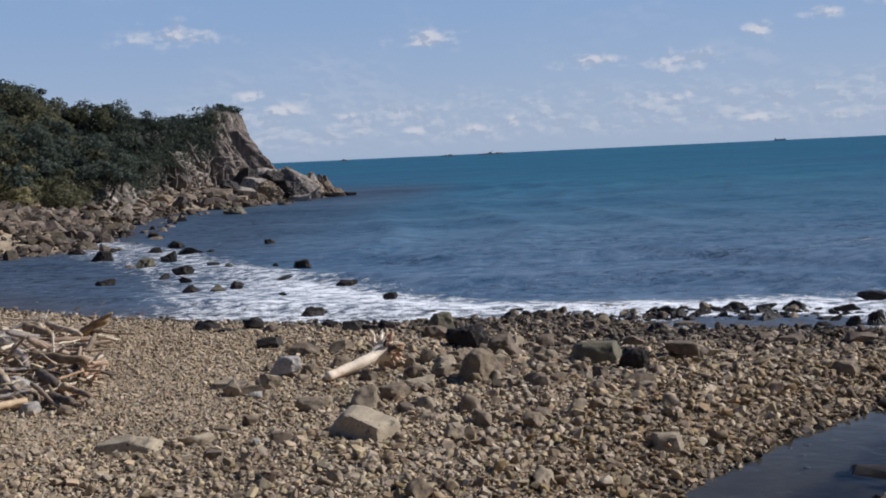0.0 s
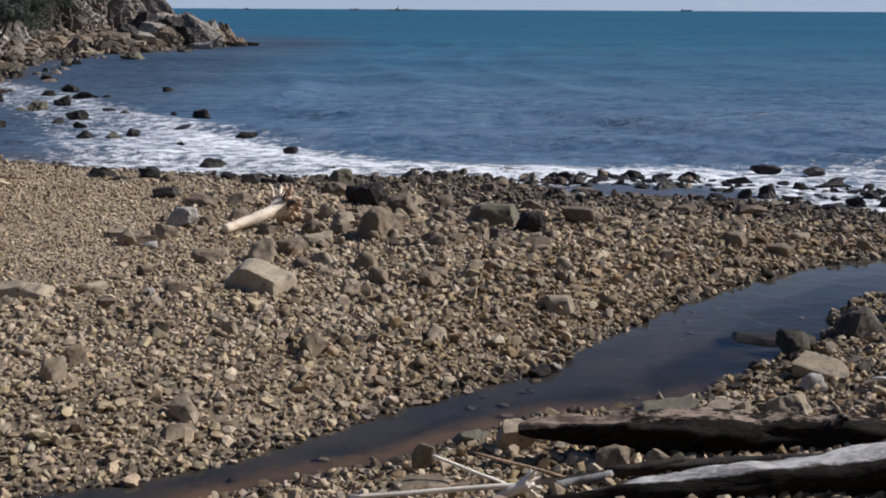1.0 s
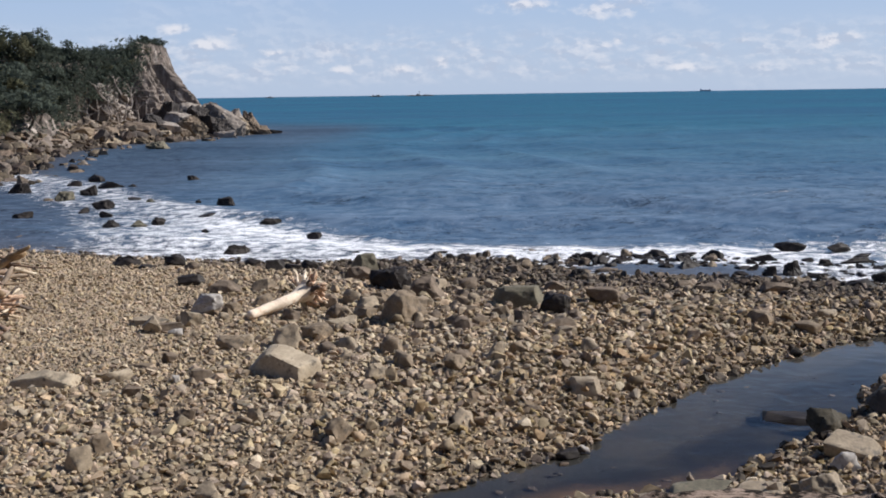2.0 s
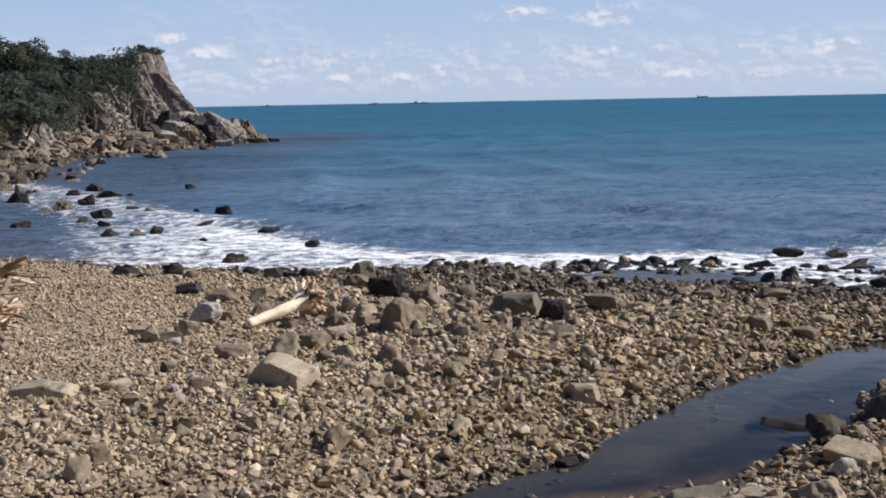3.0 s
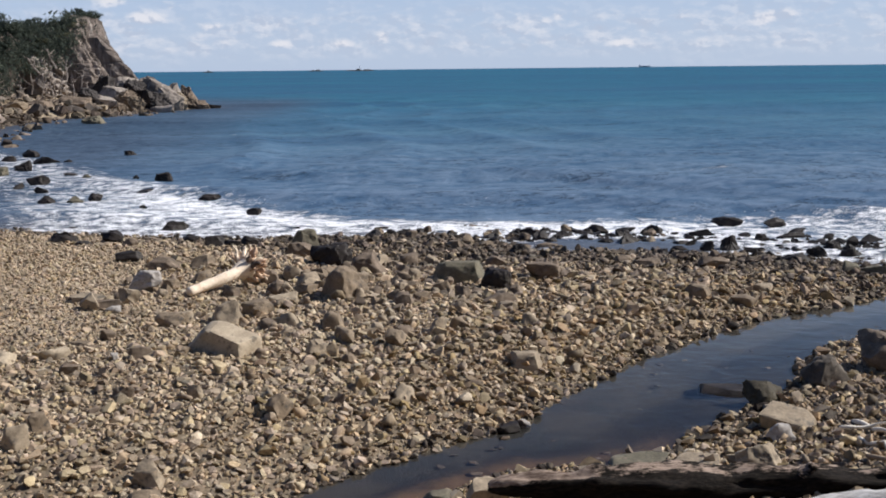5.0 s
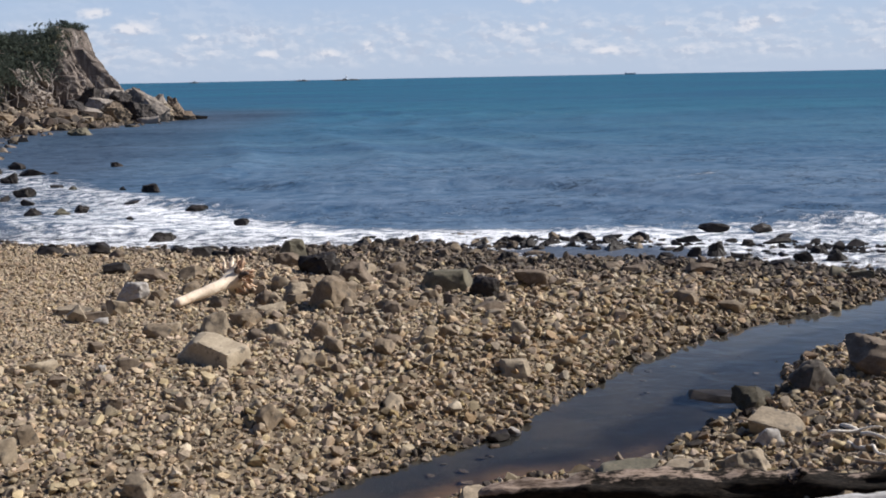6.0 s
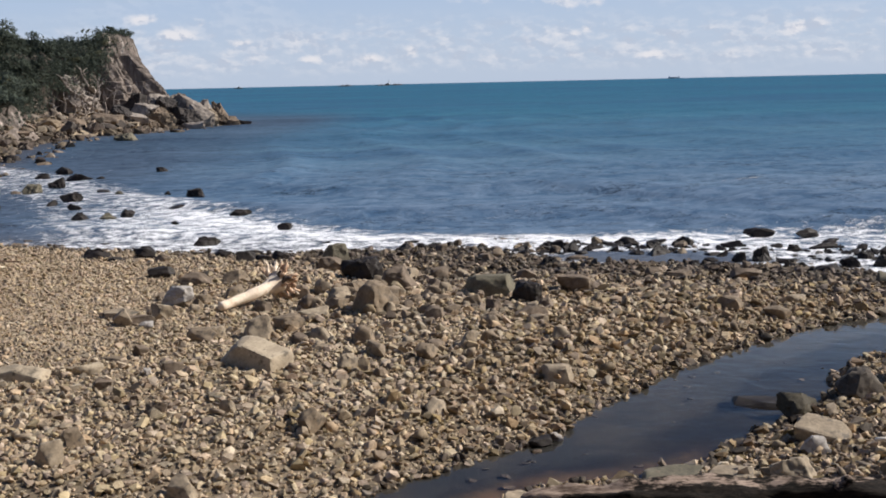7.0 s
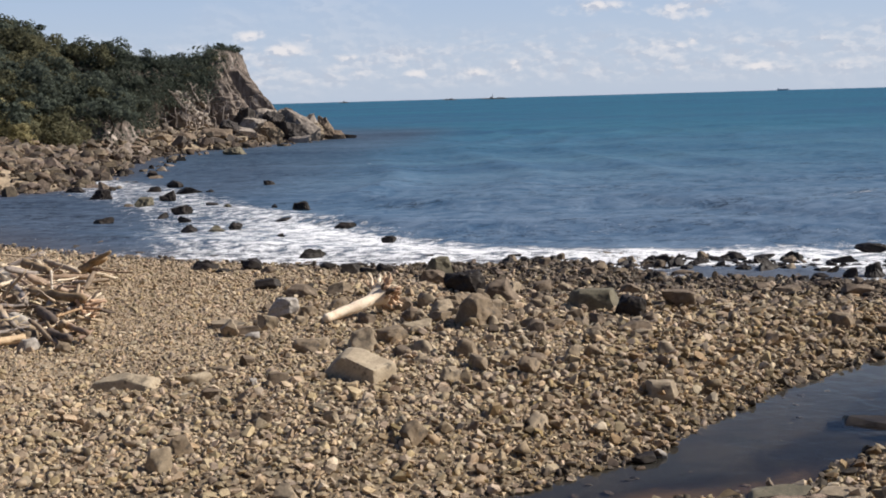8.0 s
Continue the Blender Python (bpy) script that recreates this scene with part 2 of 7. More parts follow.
def sunlit_log_material(name, pale_dark, pale_light, rag=1.0):
    """Dark log: sunlit top and shaded sides are put into its colour by a vertex attribute."""
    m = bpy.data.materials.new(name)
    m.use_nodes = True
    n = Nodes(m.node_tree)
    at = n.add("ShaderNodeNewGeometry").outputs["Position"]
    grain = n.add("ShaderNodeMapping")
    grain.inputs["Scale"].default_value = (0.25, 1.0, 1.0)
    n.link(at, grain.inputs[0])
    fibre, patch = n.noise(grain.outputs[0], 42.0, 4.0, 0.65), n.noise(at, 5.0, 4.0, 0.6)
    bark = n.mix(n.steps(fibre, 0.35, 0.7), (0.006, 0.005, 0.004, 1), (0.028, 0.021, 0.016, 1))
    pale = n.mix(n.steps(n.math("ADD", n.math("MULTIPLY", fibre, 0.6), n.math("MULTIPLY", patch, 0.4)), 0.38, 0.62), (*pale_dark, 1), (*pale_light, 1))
    show = n.steps(n.math("ADD", n.value("lit_top"), n.math("ADD", n.math("MULTIPLY", n.math("SUBTRACT", patch, 0.5), rag), n.math("MULTIPLY", n.math("SUBTRACT", fibre, 0.5), 0.5 * rag))), -0.06, 0.10)
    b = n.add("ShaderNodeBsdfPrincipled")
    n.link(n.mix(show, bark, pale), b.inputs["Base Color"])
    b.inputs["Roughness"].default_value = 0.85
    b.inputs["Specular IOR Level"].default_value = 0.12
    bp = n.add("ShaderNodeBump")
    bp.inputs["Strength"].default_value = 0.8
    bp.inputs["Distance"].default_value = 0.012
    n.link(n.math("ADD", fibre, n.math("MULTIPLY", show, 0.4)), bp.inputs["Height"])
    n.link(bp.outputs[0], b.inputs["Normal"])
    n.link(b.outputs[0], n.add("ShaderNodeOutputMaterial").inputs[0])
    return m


BROWNTOP = sunlit_log_material("lit_top_brown_log", (0.13, 0.09, 0.068), (0.36, 0.275, 0.215))
SILVERTOP = sunlit_log_material("lit_top_silver_log", (0.34, 0.32, 0.30), (0.66, 0.63, 0.60), 0.3)
WHITE = material("white_paint", (0.66, 0.67, 0.68), (0.82, 0.82, 0.82), 3.0, 0.6, 0.1, 30.0)
HULL = material("ship_paint", (0.145, 0.187, 0.246), (0.204, 0.246, 0.306), 0.1, 0.6, 0.0, 1.0)


def water_material():
    """Sea: dark water body under ripples; white foam where the surface carries it (attribute foam)."""
    m = bpy.data.materials.new("sea_water")
    m.use_nodes = True
    n = Nodes(m.node_tree)
    at = n.add("ShaderNodeNewGeometry").outputs["Position"]
    mp = n.add("ShaderNodeMapping")
    mp.inputs["Scale"].default_value = (0.8, 1.0, 1.0)
    n.link(at, mp.inputs[0])
    chop = n.noise(mp.outputs[0], 1.3, 5.0, 0.62, 0.5)
    swell = n.noise(mp.outputs[0], 0.20, 3.0, 0.55, 0.4)
    long = n.add("ShaderNodeMapping")
    long.inputs["Scale"].default_value = (0.35, 1.0, 1.0)
    n.link(at, long.inputs[0])
    gust = n.noise(long.outputs[0], 0.055, 4.0, 0.6)
    far = n.noise(long.outputs[0], 0.009, 5.0, 0.62)
    foam, shoal, off = n.value("foam"), n.value("shoal"), n.value("offing")
    deep = n.mix(n.steps(n.math("ADD", n.math("MULTIPLY", far, 0.6), n.math("MULTIPLY", gust, 0.4)), 0.38, 0.62), (*SEA_DEEP, 1), (*SEA_TEAL, 1))
    inshore = n.mix(n.steps(n.math("ADD", n.math("MULTIPLY", chop, 0.5), n.math("MULTIPLY", gust, 0.5)), 0.36, 0.64), (*SEA_NEAR, 1), (*SEA_GREY, 1))
    body = n.mix(off, inshore, deep)
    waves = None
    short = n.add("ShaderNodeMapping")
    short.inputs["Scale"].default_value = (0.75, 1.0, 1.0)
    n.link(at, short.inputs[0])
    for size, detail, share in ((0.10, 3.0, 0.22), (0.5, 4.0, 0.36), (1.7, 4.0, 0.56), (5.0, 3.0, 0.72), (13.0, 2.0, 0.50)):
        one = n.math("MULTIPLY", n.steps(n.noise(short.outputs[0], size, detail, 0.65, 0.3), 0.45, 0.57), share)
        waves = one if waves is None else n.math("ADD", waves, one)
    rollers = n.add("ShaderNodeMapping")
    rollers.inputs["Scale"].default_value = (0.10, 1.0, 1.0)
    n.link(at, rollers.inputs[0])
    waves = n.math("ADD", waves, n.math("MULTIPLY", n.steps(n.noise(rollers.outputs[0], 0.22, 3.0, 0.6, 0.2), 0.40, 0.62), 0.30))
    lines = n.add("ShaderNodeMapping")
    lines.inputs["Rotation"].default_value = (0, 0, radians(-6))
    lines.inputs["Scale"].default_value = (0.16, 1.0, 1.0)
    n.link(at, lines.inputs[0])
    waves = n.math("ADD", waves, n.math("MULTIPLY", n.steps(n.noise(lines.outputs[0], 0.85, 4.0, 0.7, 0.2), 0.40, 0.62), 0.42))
    # the headland's dark reflection in the bay, painted into the water colour
    body = n.mix(n.math("MULTIPLY", n.value("cliff_mirror"), 0.72), body, n.mix(n.steps(n.math("ADD", n.math("MULTIPLY", chop, 0.6), n.math("MULTIPLY", gust, 0.4)), 0.40, 0.62), (0.036, 0.050, 0.078, 1), (0.080, 0.113, 0.172, 1)))
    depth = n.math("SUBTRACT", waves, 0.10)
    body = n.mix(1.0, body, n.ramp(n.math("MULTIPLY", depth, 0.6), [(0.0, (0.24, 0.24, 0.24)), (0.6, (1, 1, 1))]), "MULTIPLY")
    body = n.mix(n.math("MULTIPLY", shoal, 0.75), body, (0.075, 0.073, 0.085, 1))
    lace = n.add("ShaderNodeMapping")
    lace.inputs["Rotation"].default_value = (0, 0, radians(14))
    lace.inputs["Scale"].default_value = (1.0, 1.15, 1.0)
    n.link(at, lace.inputs[0])
    web = n.noise(lace.outputs[0], 1.7, 7.0, 0.74, 0.5)
    fleck = n.noise(lace.outputs[0], 5.5, 4.0, 0.7, 0.6)
    f = n.math("ADD", n.math("MULTIPLY", web, 0.7), n.math("MULTIPLY", fleck, 0.3))
    white = n.steps(n.math("ADD", foam, n.math("MULTIPLY", n.math("SUBTRACT", f, 0.5), 3.0)), 0.42, 0.86)
    caps = n.noise(lines.outputs[0], 2.1, 5.0, 0.75, 0.3)
    white = n.math("MAXIMUM", white, n.math("MULTIPLY", n.steps(caps, 0.655, 0.72), n.math("MULTIPLY", 0.55, n.steps(gust, 0.48, 0.60))))
    under = n.add("ShaderNodeBsdfDiffuse")
    n.link(n.mix(white, body, (0.90, 0.90, 0.92, 1)), under.inputs["Color"])
    gloss = n.add("ShaderNodeBsdfGlossy")
    gloss.inputs["Roughness"].default_value = SEA_ROUGH
    bend = n.add("ShaderNodeFresnel")
    bend.inputs["IOR"].default_value = 1.33
    share = n.math("MULTIPLY", n.math("MINIMUM", n.math("ADD", 0.015, n.math("MULTIPLY", bend.outputs[0], SEA_GLOSS)), 0.11), n.math("SUBTRACT", 1.0, white))
    b = n.add("ShaderNodeMixShader")
    n.link(share, b.inputs[0])
    n.link(under.outputs[0], b.inputs[1])
    n.link(gloss.outputs[0], b.inputs[2])
    bp = n.add("ShaderNodeBump")
    bp.inputs["Strength"].default_value = 0.9
    bp.inputs["Distance"].default_value = 0.3
    n.link(n.math("ADD", n.math("MULTIPLY", chop, 0.45), n.math("ADD", swell, n.math("MULTIPLY", white, 0.15))), bp.inputs["Height"])
    for shader in (under, gloss, bend):
        n.link(bp.outputs[0], shader.inputs["Normal"])
    n.link(b.outputs[0], n.add("ShaderNodeOutputMaterial").inputs[0])
    return m


SEA_DEEP, SEA_TEAL, SEA_NEAR, SEA_GREY = (0.021, 0.088, 0.170), (0.020, 0.124, 0.196), (0.062, 0.113, 0.190), (0.176, 0.238, 0.325)
SEA_ROUGH, SEA_GLOSS = 0.18, 0.4
SEA = water_material()


def stream_material():
    m = bpy.data.materials.new("stream_water")
    m.use_nodes = True
    n = Nodes(m.node_tree)
    at = n.add("ShaderNodeNewGeometry").outputs["Position"]
    b = n.add("ShaderNodeBsdfPrincipled")
    b.inputs["Base Color"].default_value = (0.40, 0.38, 0.34, 1)
    b.inputs["Roughness"].default_value = 0.04
    b.inputs["IOR"].default_value = 1.24
    b.inputs["Transmission Weight"].default_value = 1.0
    bp = n.add("ShaderNodeBump")
    bp.inputs["Strength"].default_value = 0.24
    bp.inputs["Distance"].default_value = 0.03
    n.link(n.noise(at, 2.2, 3.0, 0.55, 0.6), bp.inputs["Height"])
    n.link(bp.outputs[0], b.inputs["Normal"])
    n.link(b.outputs[0], n.add("ShaderNodeOutputMaterial").inputs[0])
    return m


STREAM = stream_material()

# ---- the lie of the land ----
SHORE = [(6000, 10), (400, 20), (60, 30), (30, 27), (16, 24.5), (11.5, 25.4), (9.6, 27.2), (8.2, 28.1), (6.4, 28.8), (4.6, 29.3), (3.2, 29.3), (2.7, 30.2), (1.6, 31.4), (0.4, 32.6), (-1, 32.4), (-5, 32.4), (-10, 34.2),
         (-14.5, 36.4), (-18.5, 39.4), (-26, 46), (-33, 55), (-29, 63), (-26.5, 66), (-28, 74), (-31, 87), (-34.3, 103), (-34.4, 117),
         (-30.5, 123), (-28.5, 140), (-24, 148), (-28, 160), (-60, 190), (-200, 230), (-6000, 400)]
LAND = SHORE + [(-6000, -6000), (6000, -6000)]
FAR_BANK = [(-9, 8.2), (-6.2, 9.4), (-3.6, 10.5), (-2.8, 10.8), (-2.1, 11.3), (-1.2, 12.2), (-0.4, 13.0), (0.6, 13.9), (1.35, 14.5), (1.6, 15.2), (2.4, 16.3), (3.6, 18.0), (4.6, 19.0), (6.1, 20.5), (8.1, 21.7),
            (9.4, 22.8), (11.5, 24.6), (14.5, 27.0)]
NEAR_BANK = [(-9, 7.0), (-5, 8.4), (-3, 9.6), (-1.8, 10.4), (-1.2, 10.8), (-0.4, 11.2), (0.4, 12.0), (1.3, 12.7), (2.0, 12.75), (2.9, 13.2), (3.4, 13.8), (4.1, 14.6), (4.9, 15.4), (5.5, 16.4), (5.8, 17.3),
             (6.6, 18.3), (8.2, 19.5), (10.5, 21.5), (13, 23.5), (16.5, 25.5)]
STREAM_LEVEL = 0.15


def distance_to_line(px, py, line):
    best = np.full(px.shape, 1e9)
    for (ax, ay), (bx, by) in zip(line[:-1], line[1:]):
        dx, dy = bx - ax, by - ay
        s = np.clip(((px - ax) * dx + (py - ay) * dy) / (dx * dx + dy * dy), 0, 1)
        best = np.minimum(best, np.hypot(px - ax - s * dx, py - ay - s * dy))
    return best


def inside(px, py, poly):
    odd = np.zeros(px.shape, bool)
    for (ax, ay), (bx, by) in zip(poly, poly[1:] + poly[:1]):
        if ay != by:
            odd ^= ((ay > py) != (by > py)) & (px < (bx - ax) * (py - ay) / (by - ay) + ax)
    return odd


def smooth(a, b, v):
    s = np.clip((v - a) / (b - a), 0, 1)
    return s * s * (3 - 2 * s)


def inland(x, y):
    """Metres from the sea's edge, negative over the sea."""
    return np.where(inside(x, y, LAND), 1, -1) * distance_to_line(x, y, SHORE)


def from_stream(x, y):
    """Metres from the stream's edge, negative in it."""
    ring = FAR_BANK + NEAR_BANK[::-1]
    return np.where(inside(x, y, ring), -1, 1) * distance_to_line(x, y, ring + ring[:1])


def ground_height(x, y):
    x, y = np.asarray(x, float), np.asarray(y, float)
    d = inland(x, y)
    rocky = smooth(44, 60, y)
    beach = 0.62 * (1 - np.exp(-np.maximum(d, 0) / 7.0)) * (1 - rocky) + 3.0 * (1 - np.exp(-np.maximum(d, 0) / 9.0)) * rocky
    z = np.where(d > 0, beach, np.maximum(0.13 * d, -2.5))
    z = z + 0 * y
    z = z + (0.035 * np.sin(x * 1.1 + 0.7 * y) + 0.03 * np.sin(0.8 * x - 1.3 * y + 1)) * smooth(0, 3, d)
    s = from_stream(x, y)
    hither = distance_to_line(x, y, NEAR_BANK) < distance_to_line(x, y, FAR_BANK)
    bank = STREAM_LEVEL + np.where(s > 0, np.where(hither & (x < 14), 0.11, 0.24) * s, 0.16 * np.maximum(s, -1.2))
    return np.where((d > -3) & (bank < z), bank, z) + smooth(8.8, 2.0, y) * 2.3


def ground_at(x, y):
    return float(ground_height(np.array([x]), np.array([y]))[0])


def mesh_object(name, verts, faces, mat, parent=None, flat=True):
    me = bpy.data.meshes.new(name)
    me.from_pydata(np.asarray(verts, float).tolist(), [], faces if isinstance(faces, list) else faces.tolist())
    me.materials.append(mat)
    if not flat:
        me.shade_smooth()
    ob = new(name, me)
    ob.parent = parent
    return ob


def part(name, bm, mat, parent, label=""):
    me = bpy.data.meshes.new(name)
    bm.to_mesh(me)
    bm.free()
    me.materials.append(mat)
    ob = new(name, me)
    ob.parent = parent
    return tagged(ob, label) if label else ob


def grid_faces(rows, cols):
    i = np.arange(rows - 1)[:, None] * cols + np.arange(cols - 1)[None]
    return np.stack([i, i + 1, i + cols + 1, i + cols], -1).reshape(-1, 4)


def spaced(*runs):
    """Joined runs of coordinates: (from, to, count)."""
    return np.unique(np.concatenate([np.linspace(a, b, c) for a, b, c in runs]))


def build_ground():
    xs = spaced((-6000, -400, 8), (-400, -60, 40), (-60, -24, 36), (-24, -14, 40), (-14, 12, 136), (12, 24, 30), (24, 100, 20), (100, 400, 10), (400, 6000, 6))
    ys = spaced((-6000, -200, 6), (-200, 0, 14), (0, 9, 24), (9, 36, 144), (36, 66, 40), (66, 170, 56), (170, 400, 20), (400, 6000, 8))
    x, y = np.meshgrid(xs, ys)
    z = ground_height(x, y)
    v = np.stack([x, y, z], -1).reshape(-1, 3)
    ob = mesh_object("ground", v, grid_faces(len(ys), len(xs)), GRIT, flat=False)
    silt = np.maximum(smooth(0.12, -0.12, from_stream(x, y)), smooth(0.6, -0.4, inland(x, y)))
    ob.data.attributes.new("silt", "FLOAT", "POINT").data.foreach_set("value", silt.reshape(-1).astype(np.float32))
    shallow = smooth(0.95, 0.1, distance_to_line(x, y, NEAR_BANK)) * smooth(4.2, 2.2, x)
    ob.data.attributes.new("shallow", "FLOAT", "POINT").data.foreach_set("value", shallow.reshape(-1).astype(np.float32))
    fines = smooth(-1.5, -6.5, x + 0.10 * (y - 20)) * smooth(14, 19, y)
    ob.data.attributes.new("fines", "FLOAT", "POINT").data.foreach_set("value", fines.reshape(-1).astype(np.float32))
    return tagged(ob, "sloping beach of brown grit and sand under loose stones", "ground", kind="structure")


ground = build_ground()

FOAM_OUT = [(-40, 96), (-28, 77), (-19, 65), (-14, 56), (-8.5, 46.5), (-4.6, 41), (-1.5, 37.4), (1, 36.2), (4.3, 36.2), (8, 36.5), (12, 36.2), (16, 37.2), (30, 44)]
FOAM_IN = [(-38, 82), (-30, 69), (-21, 55), (-16.5, 47), (-14.5, 41), (-13, 36), (-12, 33), (-5, 30), (30, 20)]


def build_sea():
    ys = np.concatenate([np.arange(22, 52, 0.16), 52 * np.exp(np.linspace(0, math.log(4500 / 52), 250))])
    us = np.concatenate([np.linspace(-1, -0.5, 12)[:-1], np.linspace(-0.5, 0.5, 260), np.linspace(0.5, 1, 12)[1:]])
    u, y = np.meshgrid(us, ys)
    side = np.sign(u) * np.maximum(np.abs(u) - 0.5, 0) * 2
    x = np.clip(u, -0.5, 0.5) * (0.95 * y + 12) + side ** 3 * 6000
    d = -inland(x, y)
    near = smooth(0.0, 7, d)
    # swell runs in along the bent shore and steepens as it shoals
    phase = d * 0.78 + 0.9 * np.sin(x * 0.11) + 0.5 * np.sin(x * 0.33 + y * 0.05)
    crest = np.exp(1.6 * (np.sin(phase) - 1))
    fade = np.exp(-np.maximum(d - 12, 0) / 45)
    calm = 1 - 0.8 * smooth(-5, -16, x) * smooth(36, 48, y)
    z = near * fade * calm * (0.36 * crest - 0.08) + near * 0.03 * np.sin(1.7 * x + 0.8 * y) * np.exp(-y / 60)
    band = np.where(inside(x, y, FOAM_OUT + FOAM_IN[::-1]), 1, -1) * np.minimum(distance_to_line(x, y, FOAM_OUT), distance_to_line(x, y, FOAM_IN))
    edge = smooth(3.5, 0.3, distance_to_line(x, y, FOAM_OUT)) * smooth(9, 4, x)
    foam = smooth(-1.6, 2.2, band) * (0.51 + 0.18 * edge + 0.18 * smooth(-15, -7, x) + 0.05 * smooth(-2, 3, x) - 0.08 * smooth(6, 11, x))
    foam = foam * (1 - 0.30 * smooth(-13.0, -16.0, x) * smooth(42, 37, y))
    wash = smooth(2.6, 0.0, np.abs(d)) * (0.68 - 0.10 * smooth(4, 8, x)) * smooth(-19, -10, x)
    pool = smooth(1.0, 0.4, np.hypot((x - 5.4) / 3.2, (y - 30.2 + 0.25 * (x - 5.4)) / 1.35))
    foam, wash = foam * (1 - pool), wash * (1 - pool)
    streak = 0.16 * smooth(18, 5, d) * (d > 0)
    foam = np.maximum(np.maximum(foam, wash), streak) * (y < 130)
    # one longer swell standing off the beach
    off = (y - (54.0 - 0.95 * x + 0.8 * np.sin(x * 0.23))) / np.where(y > 54.0 - 0.95 * x, 3.0, 1.1)
    z = z + 0.16 * np.exp(-off ** 2) * smooth(-20, -6, x) * smooth(30, 22, x) * (0.9 + 0.15 * np.sin(x * 0.3))
    z = z + 0.05 * foam * np.sin(2.3 * x + 1.1 * y) * np.sin(1.9 * y - 0.7 * x)
    v = np.stack([x, y, z], -1).reshape(-1, 3)
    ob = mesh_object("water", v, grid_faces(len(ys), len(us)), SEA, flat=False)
    for key, val in (("foam", foam), ("cliff_mirror", smooth(46, 6, d) * smooth(-7, -18, x) * smooth(34, 46, y)), ("shoal", np.maximum(smooth(5, 0, d), 0.15 * smooth(30, 4, d) * smooth(-6, -20, x))), ("offing", smooth(0.1, 1.0, 1 - 35 / np.maximum(y, 35)))):
        ob.data.attributes.new(key, "FLOAT", "POINT").data.foreach_set("value", val.reshape(-1).astype(np.float32))
    return tagged(ob, "blue-green sea with low swell and white foam along the stones", "sea", kind="structure")


build_sea()


def resample(line, count):
    p = np.array(line, float)
    s = np.concatenate([[0], np.cumsum(np.hypot(*np.diff(p, axis=0).T))])
    q = np.linspace(0, s[-1], count)
    return np.stack([np.interp(q, s, p[:, 0]), np.interp(q, s, p[:, 1])], -1)


def build_stream():
    a, b = resample(FAR_BANK, 60), resample(NEAR_BANK, 60)
    rows = []
    for k in np.linspace(-0.35, 1.35, 14):
        p = a + (b - a) * k
        rows.append(np.concatenate([p, np.full((60, 1), STREAM_LEVEL)], -1))
    ob = mesh_object("stream", np.concatenate(rows), grid_faces(14, 60)[:, ::-1], STREAM, flat=False)
    ob.visible_shadow = False
    return tagged(ob, "shallow dark stream over brown silt, mirroring the sky", "stream", kind="structure")


build_stream()


def build_sky_blocker():
    """An unseen slope, added behind the viewer to hold back sky light."""
    xs, ys = np.linspace(-160, 160, 81), np.linspace(-90, -2.5, 40)
    x, y = np.meshgrid(xs, ys)
    z = 2.2 + 26 * smooth(-2.5, -40, y) + 1.2 * np.sin(x * 0.21) * np.sin(y * 0.17 + 1)
    ob = mesh_object("hillside", np.stack([x, y, z], -1).reshape(-1, 3), grid_faces(40, 81), SOIL, flat=False)
    return tagged(ob, "unseen dark slope added behind the beach to cut sky light", "hillside", kind="structure")


build_sky_blocker()

# ---- stones ----


def hull(points):
    bm = bmesh.new()
    for p in points:
        bm.verts.new(p)
    r = bmesh.ops.convex_hull(bm, input=bm.verts[:])
    loose = [v for v in bm.verts if not v.link_faces]
    bmesh.ops.delete(bm, geom=loose, context="VERTS")
    return bm


def stone_shape(seed, count=13):
    """An angular, worn pebble about one across: vertices and triangles."""
    rng = np.random.default_rng(seed)
    p = rng.normal(size=(count, 3))
    p /= np.linalg.norm(p, axis=1)[:, None]
    p = np.sign(p) * np.abs(p) ** 0.8 * 0.5 * rng.uniform(0.85, 1.05, (count, 1)) * (1.0, rng.uniform(0.62, 0.9), rng.uniform(0.42, 0.7))
    bm = hull([tuple(q) for q in p])
    bmesh.ops.triangulate(bm, faces=bm.faces[:])
    bm.verts.index_update()
    v = np.array([w.co[:] for w in bm.verts])
    f = np.array([[w.index for w in t.verts] for t in bm.faces])
    bm.free()
    return v, f


SHAPES = [stone_shape(i, 12 + i % 4) for i in range(24)]


